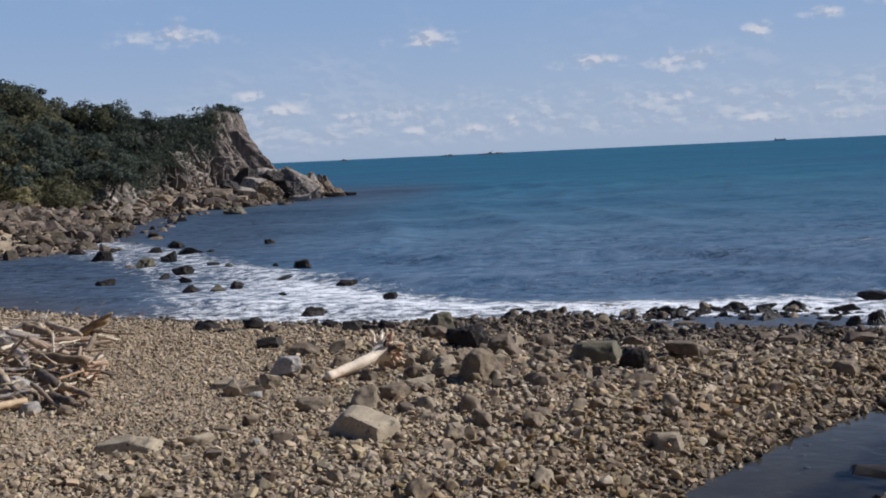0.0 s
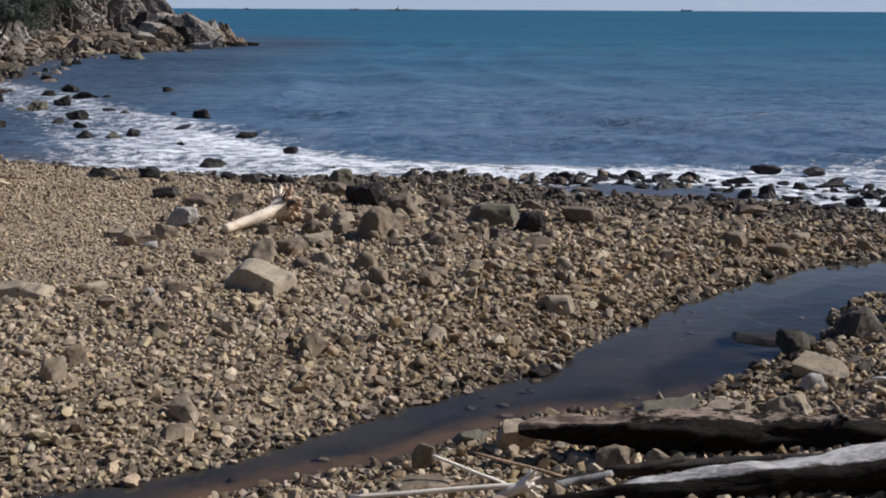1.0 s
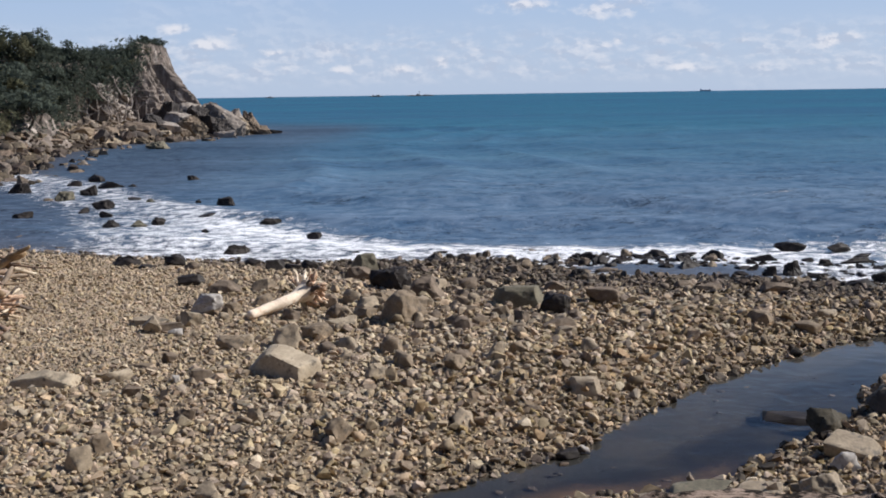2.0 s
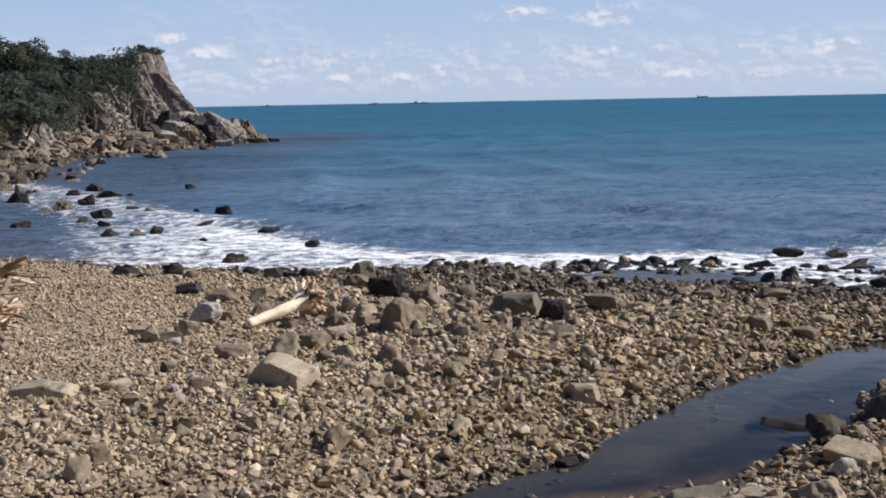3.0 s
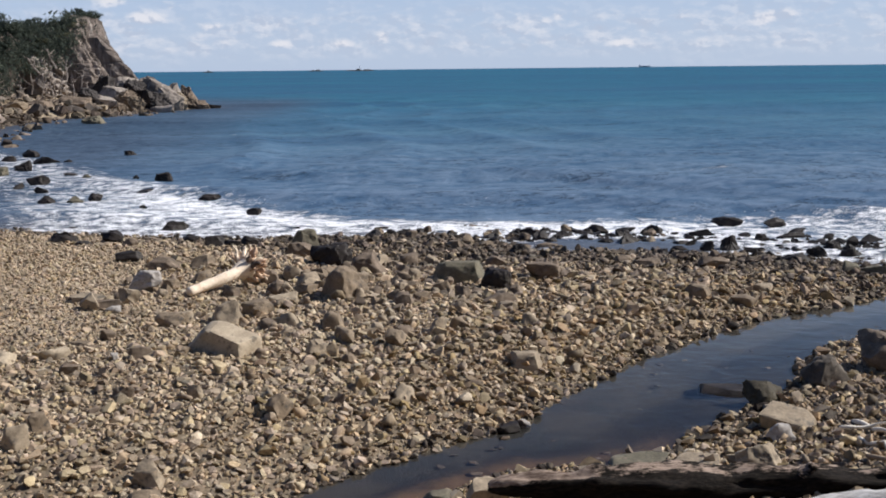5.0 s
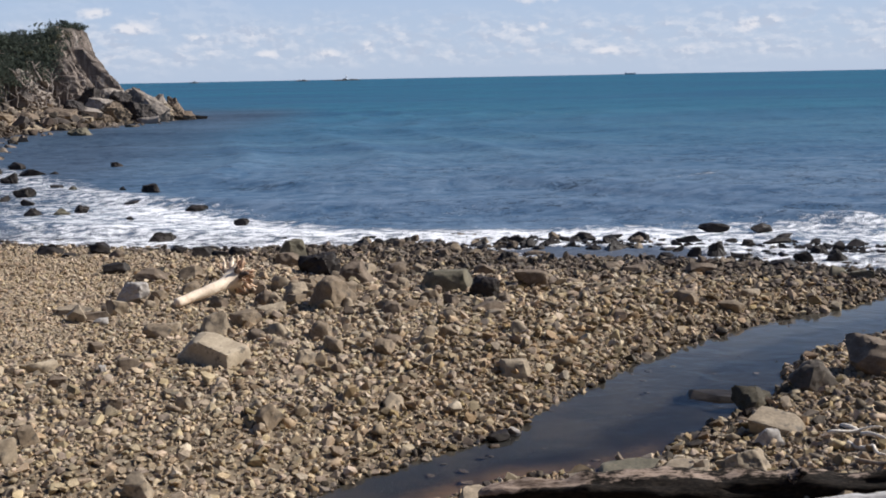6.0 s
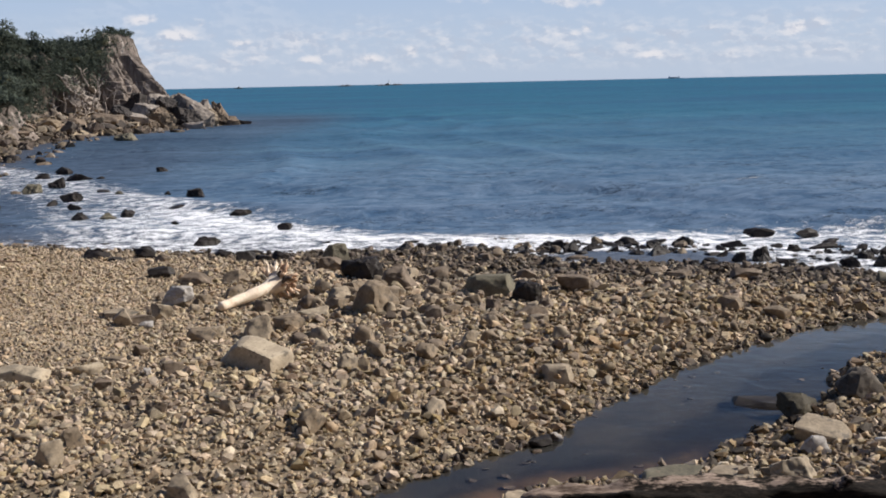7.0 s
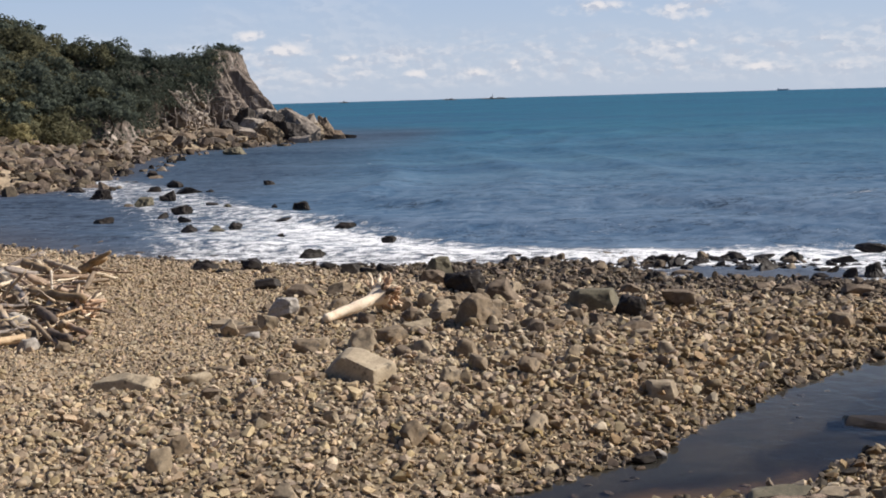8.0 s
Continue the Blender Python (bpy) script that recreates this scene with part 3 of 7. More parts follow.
def scatter(name, xy, z, size, seed, mat, parent=None, tilt=0.45, flat=(0.7, 1.25), worn_edges=True):
    """Many stones joined into one mesh."""
    rng = np.random.default_rng(seed)
    verts, faces, base = [], [], 0
    pick = rng.integers(0, len(SHAPES), len(xy))
    turn, ta, tb = rng.uniform(0, 6.283, len(xy)), rng.normal(0, tilt, len(xy)), rng.normal(0, tilt, len(xy))
    thick = rng.uniform(*flat, len(xy))
    for k, (sv, sf) in enumerate(SHAPES):
        w = np.nonzero(pick == k)[0]
        if not len(w):
            continue
        p = sv[None] * size[w, None, None]
        p = p * np.stack([np.ones(len(w)), np.ones(len(w)), thick[w]], -1)[:, None]
        for ang, i, j in ((ta[w], 1, 2), (tb[w], 2, 0), (turn[w], 0, 1)):
            c, s = np.cos(ang)[:, None], np.sin(ang)[:, None]
            a, b = p[..., i] * c - p[..., j] * s, p[..., i] * s + p[..., j] * c
            p[..., i], p[..., j] = a, b
        p[..., 0] += xy[w, 0, None]
        p[..., 1] += xy[w, 1, None]
        p[..., 2] += z[w, None]
        n = len(sv)
        faces.append((sf[None] + base + (np.arange(len(w)) * n)[:, None, None]).reshape(-1, 3))
        verts.append(p.reshape(-1, 3))
        base += len(w) * n
    ob = mesh_object(name, np.concatenate(verts), np.concatenate(faces), mat, parent)
    worn = np.concatenate([np.full(len(f), k % 5 == 0) for k, f in zip([k for k in range(len(SHAPES)) if (pick == k).any()], faces)])
    if worn_edges:
        ob.data.polygons.foreach_set("use_smooth", worn)
    return ob


def boulder(x, y, width, height, depth, mat, label, turn=0.0, seed=0, tilt=0.0, lean=0.0, sink=0.15, name="boulder", category="boulder", group="boulders on the beach", z=None, cuts=7, bold=0.12, wear=1, faces=None, crag=1.0, taper=0.2):
    """A weathered rock: a block split along a few planes, with worn edges and a rough skin."""
    rng = np.random.default_rng(seed * 7 + 3)
    pts = [(a, b, c) for a in (-0.7, 0.7) for b in (-0.7, 0.7) for c in (-0.7, 0.7)]
    planes = [(np.array(q[:3], float), q[3]) for q in faces or ()]
    for axis in () if faces else np.concatenate([np.eye(3), -np.eye(3)]):
        planes.append((axis + rng.normal(0, 0.12 + bold, 3), rng.uniform(0.42, 0.50)))
    for _ in range(0 if faces else cuts):
        planes.append((np.sign(rng.normal(size=3)) * rng.uniform(0.25, 1.0, 3), rng.uniform(0.44, 0.60)))
    for way, reach in planes:
        way = way / np.linalg.norm(way)
        bm = hull(pts)
        bmesh.ops.bisect_plane(bm, geom=bm.verts[:] + bm.edges[:] + bm.faces[:], plane_co=Vector(way * reach), plane_no=Vector(way), clear_outer=True)
        pts = [v.co[:] for v in bm.verts]
        bm.free()
    bm = hull(pts)
    bmesh.ops.remove_doubles(bm, verts=bm.verts[:], dist=0.02)
    bmesh.ops.dissolve_limit(bm, angle_limit=radians(6), verts=bm.verts[:], edges=bm.edges[:])
    bmesh.ops.triangulate(bm, faces=bm.faces[:])
    for limit in (0.45, 0.22, 0.11, 0.055) if width > 1.2 else (0.45, 0.22, 0.11) if width > 0.5 else (0.45, 0.22):
        bmesh.ops.subdivide_edges(bm, edges=[e for e in bm.edges if e.calc_length() > limit], cuts=1)
        bmesh.ops.triangulate(bm, faces=[f for f in bm.faces if len(f.verts) > 3])
    for _ in range(wear):
        bmesh.ops.smooth_vert(bm, verts=bm.verts[:], factor=0.5, use_axis_x=True, use_axis_y=True, use_axis_z=True)
    small = min(width, depth, height)
    lo, hi = [min(v.co[i] for v in bm.verts) for i in range(3)], [max(v.co[i] for v in bm.verts) for i in range(3)]
    for v in bm.verts:
        v.co = [((v.co[i] - lo[i]) / (hi[i] - lo[i]) - 0.5) * size for i, size in enumerate((width, depth, height))]
        v.co.xy *= 1 - taper * (v.co.z / height + 0.3)
        q = v.co * (2.6 / max(width, height)) + Vector((seed * 3.1, 0, 0))
        v.co += v.co.normalized() * (noise.noise(q) * 0.07 + noise.noise(q * 2.7) * 0.06 + noise.noise(q * 7) * 0.045) * small * crag
    me = bpy.data.meshes.new(name)
    bm.to_mesh(me)
    bm.free()
    me.materials.append(mat)
    me.shade_smooth()
    me.set_sharp_from_angle(angle=radians(34))
    ob = new(name, me)
    gz = ground_at(x, y) if z is None else z
    ob.matrix_world = pose(x, y, gz + height * (0.5 - sink), tilt, lean, turn)
    return tagged(ob, label, category, group)


# boulders and slabs on the beach
boulder(-2.62, 16.86, 1.06, 0.40, 0.56, PALETAN, "tan slab with a flat pale top and shaded grey side", seed=701, turn=-24, lean=12, tilt=5, taper=0.0, crag=0.9, faces=[(1, -0.1, 0.1, 0.5), (-1, -0.2, 0.35, 0.5), (0, 1, 0.1, 0.5), (-0.15, -1, 0.10, 0.46), (0.10, -0.04, 1, 0.40), (0, 0, -1, 0.5), (-0.55, -0.1, 0.8, 0.50), (-0.8, -0.6, 0.4, 0.56)])
boulder(-4.88, 22.54, 0.62, 0.48, 0.46, PALE, "rounded grey-white stone among the cobbles", seed=702, turn=-20, cuts=10, wear=3, taper=0.1)
boulder(-2.96, 19.40, 0.68, 0.46, 0.48, TAN, "tan angular boulder with a shaded side beside the bleached log", seed=703, turn=-38, faces=[(-0.7, -0.7, 0.1, 0.45), (0.7, -0.5, 0.5, 0.42), (0.1, 1, 0.3, 0.46), (-0.3, -0.1, 1, 0.44), (0, 0, -1, 0.5), (1, 0.2, 0.1, 0.5), (-1, 0.2, 0.3, 0.5)])
boulder(-5.57, 20.94, 0.76, 0.19, 0.45, TAN, "low flat tan slab on the gravel", seed=704, turn=-8, cuts=5)
boulder(-5.10, 20.22, 0.64, 0.19, 0.32, BROWN, "low dark brown rock on the gravel", seed=705, cuts=6, turn=10)
boulder(-4.80, 20.72, 0.39, 0.34, 0.29, TAN, "squat tan stone on the gravel", seed=706, cuts=8, turn=-23)
boulder(-4.88, 19.91, 0.28, 0.13, 0.21, PALE, "small grey-white wedge of stone", seed=707, cuts=5, turn=14)
boulder(-3.79, 19.10, 0.55, 0.24, 0.42, GREY, "rounded grey-brown boulder half sunk in gravel", seed=708, cuts=9, wear=2, turn=-19)
boulder(-1.12, 21.38, 0.84, 0.64, 0.68, GREY, "big grey-brown boulder with one flat shaded face", seed=709, turn=4, wear=2, taper=0.08, faces=[(-0.75, -0.62, 0.12, 0.43), (0.78, -0.55, 0.2, 0.43), (0.1, 1, 0.2, 0.46), (0.15, -0.15, 1, 0.45), (-0.6, 0.1, 0.75, 0.47), (0.65, 0.2, 0.6, 0.5), (0, 0, -1, 0.5), (-0.95, 0.3, 0.1, 0.46)])
boulder(-2.41, 28.83, 0.72, 0.62, 0.50, OLIVE, "blocky olive boulder at the water's edge", seed=710, turn=20, faces=[(0.05, -1, 0.12, 0.5), (0, 0.06, 1, 0.46), (1, -0.15, 0.2, 0.5), (-1, -0.3, 0.1, 0.5), (0, 1, 0.1, 0.5), (0, 0, -1, 0.5), (0, -0.6, 0.7, 0.55), (-0.6, 0, 0.7, 0.6)])
boulder(-2.44, 27.2, 0.62, 0.36, 0.5, BROWN, "low dark brown boulder at the water's edge", seed=711, cuts=8, turn=22)
boulder(-1.61, 25.94, 1.0, 0.58, 0.66, DARK, "dark wet boulder at the water's edge", seed=712, cuts=9, turn=-11, bold=0.2, crag=1.5)
boulder(-0.83, 24.19, 0.86, 0.59, 0.65, BROWN, "dark brown wedge-shaped boulder with a lit top", seed=713, turn=30, faces=[(-0.7, -0.7, 0.1, 0.45), (0.7, -0.5, 0.5, 0.42), (0.1, 1, 0.3, 0.46), (-0.3, -0.1, 1, 0.44), (0, 0, -1, 0.5), (1, 0.2, 0.1, 0.5), (-1, 0.2, 0.3, 0.5)])
boulder(-2.21, 20.81, 0.61, 0.29, 0.36, PALETAN, "pale tan chipped stone among cobbles", seed=714, cuts=6, turn=-7)
boulder(-2.51, 20.06, 0.56, 0.31, 0.42, GREY, "dark grey boulder among cobbles", seed=715, cuts=7, turn=30)
boulder(-2.23, 21.69, 0.32, 0.26, 0.24, TAN, "tan stone among cobbles", seed=716, cuts=7, turn=-3)
boulder(-1.81, 21.68, 0.55, 0.23, 0.33, GREY, "low grey boulder among cobbles", seed=717, cuts=6, turn=34)
boulder(-1.61, 21.96, 0.22, 0.23, 0.17, TAN, "small tan upright stone", seed=718, cuts=6, turn=1)
boulder(-1.16, 18.65, 0.46, 0.30, 0.35, GREY, "grey angular stone with a dark side", seed=719, turn=40, faces=[(-0.75, -0.62, 0.12, 0.43), (0.78, -0.55, 0.2, 0.43), (0.1, 1, 0.2, 0.46), (0.15, -0.15, 1, 0.45), (-0.6, 0.1, 0.75, 0.47), (0.65, 0.2, 0.6, 0.5), (0, 0, -1, 0.5), (-0.95, 0.3, 0.1, 0.46)])
boulder(-0.98, 17.75, 0.20, 0.24, 0.75, GREY, "narrow ridge of grey stone among cobbles", turn=28, seed=720, cuts=6, bold=0.1)
boulder(-1.90, 19.11, 0.39, 0.25, 0.29, TAN, "rounded tan stone among cobbles", seed=721, cuts=8, wear=2, turn=-28)
boulder(-0.02, 22.36, 0.50, 0.21, 0.38, GREY, "grey-brown stone among cobbles", seed=722, cuts=7, turn=9)
boulder(-0.05, 20.57, 0.50, 0.27, 0.38, BROWN, "brown stone with a warm lit face", seed=723, turn=40, faces=[(-0.75, -0.62, 0.12, 0.43), (0.78, -0.55, 0.2, 0.43), (0.1, 1, 0.2, 0.46), (0.15, -0.15, 1, 0.45), (-0.6, 0.1, 0.75, 0.47), (0.65, 0.2, 0.6, 0.5), (0, 0, -1, 0.5), (-0.95, 0.3, 0.1, 0.46)])
boulder(1.01, 23.50, 1.10, 0.48, 0.60, OLIVE, "long flat-topped olive boulder on cobbles", seed=724, turn=-4, faces=[(0.05, -1, 0.12, 0.5), (0, 0.06, 1, 0.46), (1, -0.15, 0.2, 0.5), (-1, -0.3, 0.1, 0.5), (0, 1, 0.1, 0.5), (0, 0, -1, 0.5), (0, -0.6, 0.7, 0.55), (-0.6, 0, 0.7, 0.6)], taper=0.05)
boulder(1.64, 22.76, 0.66, 0.47, 0.50, DARK, "dark rounded boulder on the cobbles", seed=725, cuts=9, wear=2, turn=-20)
boulder(1.54, 20.76, 0.65, 0.23, 0.39, BROWN, "low warm brown boulder on the cobbles", seed=726, cuts=8, wear=2, turn=17)
boulder(1.61, 16.60, 0.50, 0.25, 0.34, TAN, "tan square-edged block on the cobbles", seed=728, turn=-6, faces=[(0.05, -1, 0.12, 0.5), (0, 0.06, 1, 0.46), (1, -0.15, 0.2, 0.5), (-1, -0.3, 0.1, 0.5), (0, 1, 0.1, 0.5), (0, 0, -1, 0.5), (0, -0.6, 0.7, 0.56)], taper=0.05)
boulder(1.64, 19.92, 0.36, 0.18, 0.23, TAN, "flat tan cobble on the beach", seed=727, cuts=6, turn=-16)
boulder(0.76, 18.30, 0.27, 0.23, 0.20, GREY, "grey pointed stone among cobbles", seed=728, cuts=5, bold=0.16, turn=21)
boulder(1.95, 21.92, 0.37, 0.26, 0.27, BROWN, "brown wedge of stone on the beach", seed=729, turn=35, faces=[(-0.7, -0.7, 0.1, 0.45), (0.7, -0.5, 0.5, 0.42), (0.1, 1, 0.3, 0.46), (-0.3, -0.1, 1, 0.44), (0, 0, -1, 0.5), (1, 0.2, 0.1, 0.5), (-1, 0.2, 0.3, 0.5)])
boulder(2.13, 23.67, 0.44, 0.14, 0.22, GREY, "flat grey-brown stone on the beach", seed=730, cuts=6, turn=25)
boulder(2.66, 23.75, 0.76, 0.38, 0.50, BROWN, "low dark brown boulder near the wash", seed=731, cuts=8, wear=2, turn=-8)
boulder(4.73, 26.40, 0.59, 0.23, 0.36, BROWN, "low damp brown boulder by the pool", seed=732, cuts=8, wear=2, turn=29)
boulder(5.17, 25.93, 0.68, 0.21, 0.34, BROWN, "long damp brown boulder by the pool", seed=733, cuts=8, wear=2, turn=-4)
boulder(6.57, 22.04, 0.50, 0.18, 0.37, TAN, "rounded tan cobble on the spit", seed=734, cuts=8, wear=2, turn=33)
boulder(5.16, 21.23, 0.50, 0.26, 0.38, GREY, "low grey boulder on the spit", seed=735, cuts=8, turn=0)
boulder(5.93, 21.06, 0.47, 0.22, 0.36, GREY, "rounded grey boulder on the spit", seed=736, cuts=8, wear=2, turn=-33)
boulder(6.55, 25.70, 0.66, 0.30, 0.49, BROWN, "damp brown boulder on the spit", seed=737, cuts=7, turn=4)
boulder(8.77, 26.98, 0.78, 0.25, 0.59, DARK, "dark wet boulder on the spit", seed=738, cuts=8, turn=-29)
boulder(9.13, 24.56, 0.41, 0.28, 0.31, OLIVE, "weedy olive stone at the water's edge", seed=739, cuts=8, turn=8)
boulder(9.47, 24.07, 0.54, 0.29, 0.40, OLIVE, "weedy green-brown rock at the water's edge", seed=740, cuts=8, turn=-25)
boulder(7.91, 29.40, 0.70, 0.58, 0.53, DARK, "black pointed rock standing in the wash", seed=741, turn=30, cuts=9, sink=0.35, z=0.0, group="wave-washed rocks", bold=0.26, crag=1.5, taper=0.55)
boulder(7.35, 29.37, 0.45, 0.36, 0.34, DARK, "black wet rock awash in foam", seed=742, cuts=9, turn=-21, sink=0.35, z=0.0, group="wave-washed rocks", bold=0.26, crag=1.5, taper=0.55)
boulder(6.88, 26.78, 0.24, 0.32, 0.18, BROWN, "brown upright stone in the pool", seed=743, cuts=6, turn=16)
boulder(9.10, 34.20, 1.0, 0.30, 0.40, DARK, "flat black rock awash in foam", seed=744, cuts=9, turn=-17, sink=0.35, z=0.0, group="wave-washed rocks", bold=0.2, crag=1.5, taper=0.2)
boulder(10.40, 33.90, 0.92, 0.28, 0.40, DARK, "flat black rock awash in foam", seed=745, cuts=9, turn=20, sink=0.35, z=0.0, group="wave-washed rocks", bold=0.2, crag=1.5, taper=0.2)
boulder(7.83, 31.97, 0.76, 0.26, 0.38, DARK, "low black rock awash in foam", seed=746, cuts=9, turn=-13, sink=0.35, z=0.0, group="wave-washed rocks", bold=0.2, crag=1.5, taper=0.2)
boulder(9.99, 31.27, 0.82, 0.22, 0.41, DARK, "low black rock awash in foam", seed=747, cuts=9, turn=24, sink=0.35, z=0.0, group="wave-washed rocks", bold=0.2, crag=1.5, taper=0.2)
boulder(9.11, 30.89, 0.45, 0.13, 0.27, DARK, "low black rock awash in foam", seed=748, cuts=9, turn=-9, sink=0.35, z=0.0, group="wave-washed rocks", bold=0.2, crag=1.5, taper=0.2)
boulder(10.62, 32.57, 0.57, 0.14, 0.29, DARK, "low black rock awash in foam", seed=749, cuts=9, turn=28, sink=0.35, z=0.0, group="wave-washed rocks", bold=0.2, crag=1.5, taper=0.2)
boulder(9.64, 28.16, 0.59, 0.40, 0.44, DARK, "jagged black rock in the wash", seed=750, cuts=9, turn=-5, sink=0.35, z=0.0, group="wave-washed rocks", bold=0.26, crag=1.5, taper=0.55)
boulder(10.30, 29.06, 0.58, 0.36, 0.44, DARK, "jagged black rock in the wash", seed=751, cuts=9, turn=32, sink=0.35, z=0.0, group="wave-washed rocks", bold=0.26, crag=1.5, taper=0.55)
boulder(10.47, 28.24, 0.61, 0.42, 0.46, DARK, "jagged black rock in the wash", seed=752, cuts=9, turn=-1, sink=0.35, z=0.0, group="wave-washed rocks", bold=0.26, crag=1.5, taper=0.55)
boulder(6.68, 32.71, 0.59, 0.34, 0.44, DARK, "black pointed rock awash in foam", seed=753, cuts=9, turn=-34, sink=0.35, z=0.0, group="wave-washed rocks", bold=0.26, crag=1.5, taper=0.55)
boulder(5.99, 33.12, 0.61, 0.15, 0.36, DARK, "low black rock awash in foam", seed=754, cuts=9, turn=3, sink=0.35, z=0.0, group="wave-washed rocks", bold=0.2, crag=1.5, taper=0.2)
boulder(5.25, 33.13, 0.68, 0.25, 0.41, DARK, "low black rock awash in foam", seed=755, cuts=9, turn=-30, sink=0.35, z=0.0, group="wave-washed rocks", bold=0.2, crag=1.5, taper=0.2)
boulder(5.66, 30.78, 0.81, 0.39, 0.60, DARK, "broad black rock beside the pool", seed=756, turn=20, cuts=9, sink=0.35, z=0.0, group="wave-washed rocks", bold=0.26, crag=1.5, taper=0.55)
boulder(4.68, 32.44, 0.66, 0.23, 0.50, DARK, "low black rock awash in foam", seed=757, cuts=9, turn=-26, sink=0.35, z=0.0, group="wave-washed rocks", bold=0.2, crag=1.5, taper=0.2)
boulder(6.22, 30.73, 0.32, 0.28, 0.24, TAN, "tan stone standing in the wash", seed=758, cuts=9, turn=11, sink=0.35, z=0.0, group="wave-washed rocks", bold=0.26, crag=1.5, taper=0.55)
boulder(6.70, 29.57, 0.50, 0.14, 0.38, DARK, "flat dark rock in the pool", seed=759, cuts=9, turn=-22, sink=0.35, z=0.0, group="wave-washed rocks", bold=0.26, crag=1.5, taper=0.55)
boulder(6.55, 30.77, 0.26, 0.15, 0.20, DARK, "small black rock in the wash", seed=760, cuts=9, turn=15, sink=0.35, z=0.0, group="wave-washed rocks", bold=0.26, crag=1.5, taper=0.55)
boulder(2.39, 32.53, 0.38, 0.30, 0.28, TAN, "tan angular stone in the rock bar", seed=761, cuts=9, turn=-18, sink=0.35, z=0.0, group="wave-washed rocks", bold=0.26, crag=1.5, taper=0.55)
boulder(2.74, 31.91, 0.53, 0.30, 0.40, BROWN, "dark brown stone in the rock bar", seed=762, cuts=9, turn=19, sink=0.35, z=0.0, group="wave-washed rocks", bold=0.26, crag=1.5, taper=0.55)
boulder(3.26, 32.63, 0.66, 0.30, 0.50, DARK, "black stone in the rock bar", seed=763, cuts=9, turn=-14, sink=0.35, z=0.0, group="wave-washed rocks", bold=0.26, crag=1.5, taper=0.55)
boulder(1.53, 30.69, 0.36, 0.26, 0.27, GREY, "grey stone in the rock bar", seed=764, cuts=6, turn=23)
boulder(1.11, 29.24, 0.49, 0.23, 0.36, BROWN, "dark brown stone in the rock bar", seed=765, cuts=6, turn=-10)
boulder(0.65, 31.21, 0.46, 0.17, 0.35, DARK, "black stone in the rock bar", seed=766, cuts=7, turn=27)
boulder(0.09, 31.66, 0.37, 0.26, 0.27, BROWN, "dark brown stone in the rock bar", seed=767, cuts=7, turn=-6)
boulder(4.12, 31.88, 0.71, 0.31, 0.53, DARK, "black stone in the rock bar", seed=768, cuts=9, turn=31, sink=0.35, z=0.0, group="wave-washed rocks", bold=0.26, crag=1.5, taper=0.55)
boulder(3.51, 30.40, 0.65, 0.23, 0.49, BROWN, "dark brown stone in the rock bar", seed=769, cuts=7, turn=-2)
boulder(5.09, 30.83, 0.46, 0.25, 0.35, DARK, "black stone beside the pool", seed=770, cuts=9, turn=-35, sink=0.35, z=0.0, group="wave-washed rocks", bold=0.26, crag=1.5, taper=0.55)
boulder(-0.74, 34.25, 0.47, 0.11, 0.36, DARK, "low black rock awash in foam", seed=771, cuts=9, turn=2, sink=0.35, z=0.0, group="wave-washed rocks", bold=0.2, crag=1.5, taper=0.2)
boulder(-3.18, 34.18, 0.38, 0.16, 0.29, DARK, "low black rock awash in foam", seed=772, cuts=9, turn=-31, sink=0.35, z=0.0, group="wave-washed rocks", bold=0.2, crag=1.5, taper=0.2)
boulder(-1.73, 31.25, 0.38, 0.10, 0.28, DARK, "low black rock awash in foam", seed=773, cuts=7, turn=6)
boulder(-4.92, 39.21, 0.40, 0.16, 0.30, DARK, "low black rock awash in foam", seed=774, cuts=9, turn=-27, sink=0.35, z=0.0, group="wave-washed rocks", bold=0.2, crag=1.5, taper=0.2)
boulder(-8.87, 31.48, 0.72, 0.23, 0.54, DARK, "dark wet rock at the water's edge", seed=775, cuts=7, turn=10)
boulder(-8.22, 30.71, 0.56, 0.15, 0.42, DARK, "low dark wet rock at the water's edge", seed=776, cuts=7, turn=-23)
boulder(-7.57, 31.07, 0.65, 0.32, 0.49, DARK, "dark wet rock at the water's edge", seed=777, cuts=7, turn=14)
boulder(-6.81, 29.79, 0.42, 0.21, 0.32, BROWN, "brown wet rock at the water's edge", seed=778, cuts=7, turn=-19)
boulder(-6.25, 27.07, 0.68, 0.29, 0.51, DARK, "low dark brown rock near the water", seed=779, cuts=7, turn=18)
boulder(-5.12, 25.10, 0.85, 0.31, 0.51, BROWN, "broad flat brown rock near the water", seed=780, cuts=7, turn=-15)
boulder(-6.66, 34.91, 1.00, 0.39, 0.60, DARK, "black wet rock awash in foam", seed=781, cuts=9, turn=22, sink=0.35, z=0.0, group="wave-washed rocks", bold=0.26, crag=1.5, taper=0.55)
boulder(-5.53, 30.86, 0.55, 0.24, 0.41, DARK, "dark wet rock at the water's edge", seed=782, cuts=8, turn=-11)
boulder(-4.77, 29.89, 0.56, 0.30, 0.42, DARK, "dark wet rock at the water's edge", seed=783, cuts=8, turn=26)
boulder(-4.32, 29.88, 0.45, 0.21, 0.33, DARK, "dark wet rock at the water's edge", seed=784, cuts=8, turn=-7)
boulder(-3.94, 30.26, 0.48, 0.30, 0.36, DARK, "dark wet rock at the water's edge", seed=785, cuts=8, turn=30)
boulder(-4.31, 25.39, 0.50, 0.29, 0.37, GREY, "grey stone behind the bleached log", seed=786, cuts=7, turn=-3)
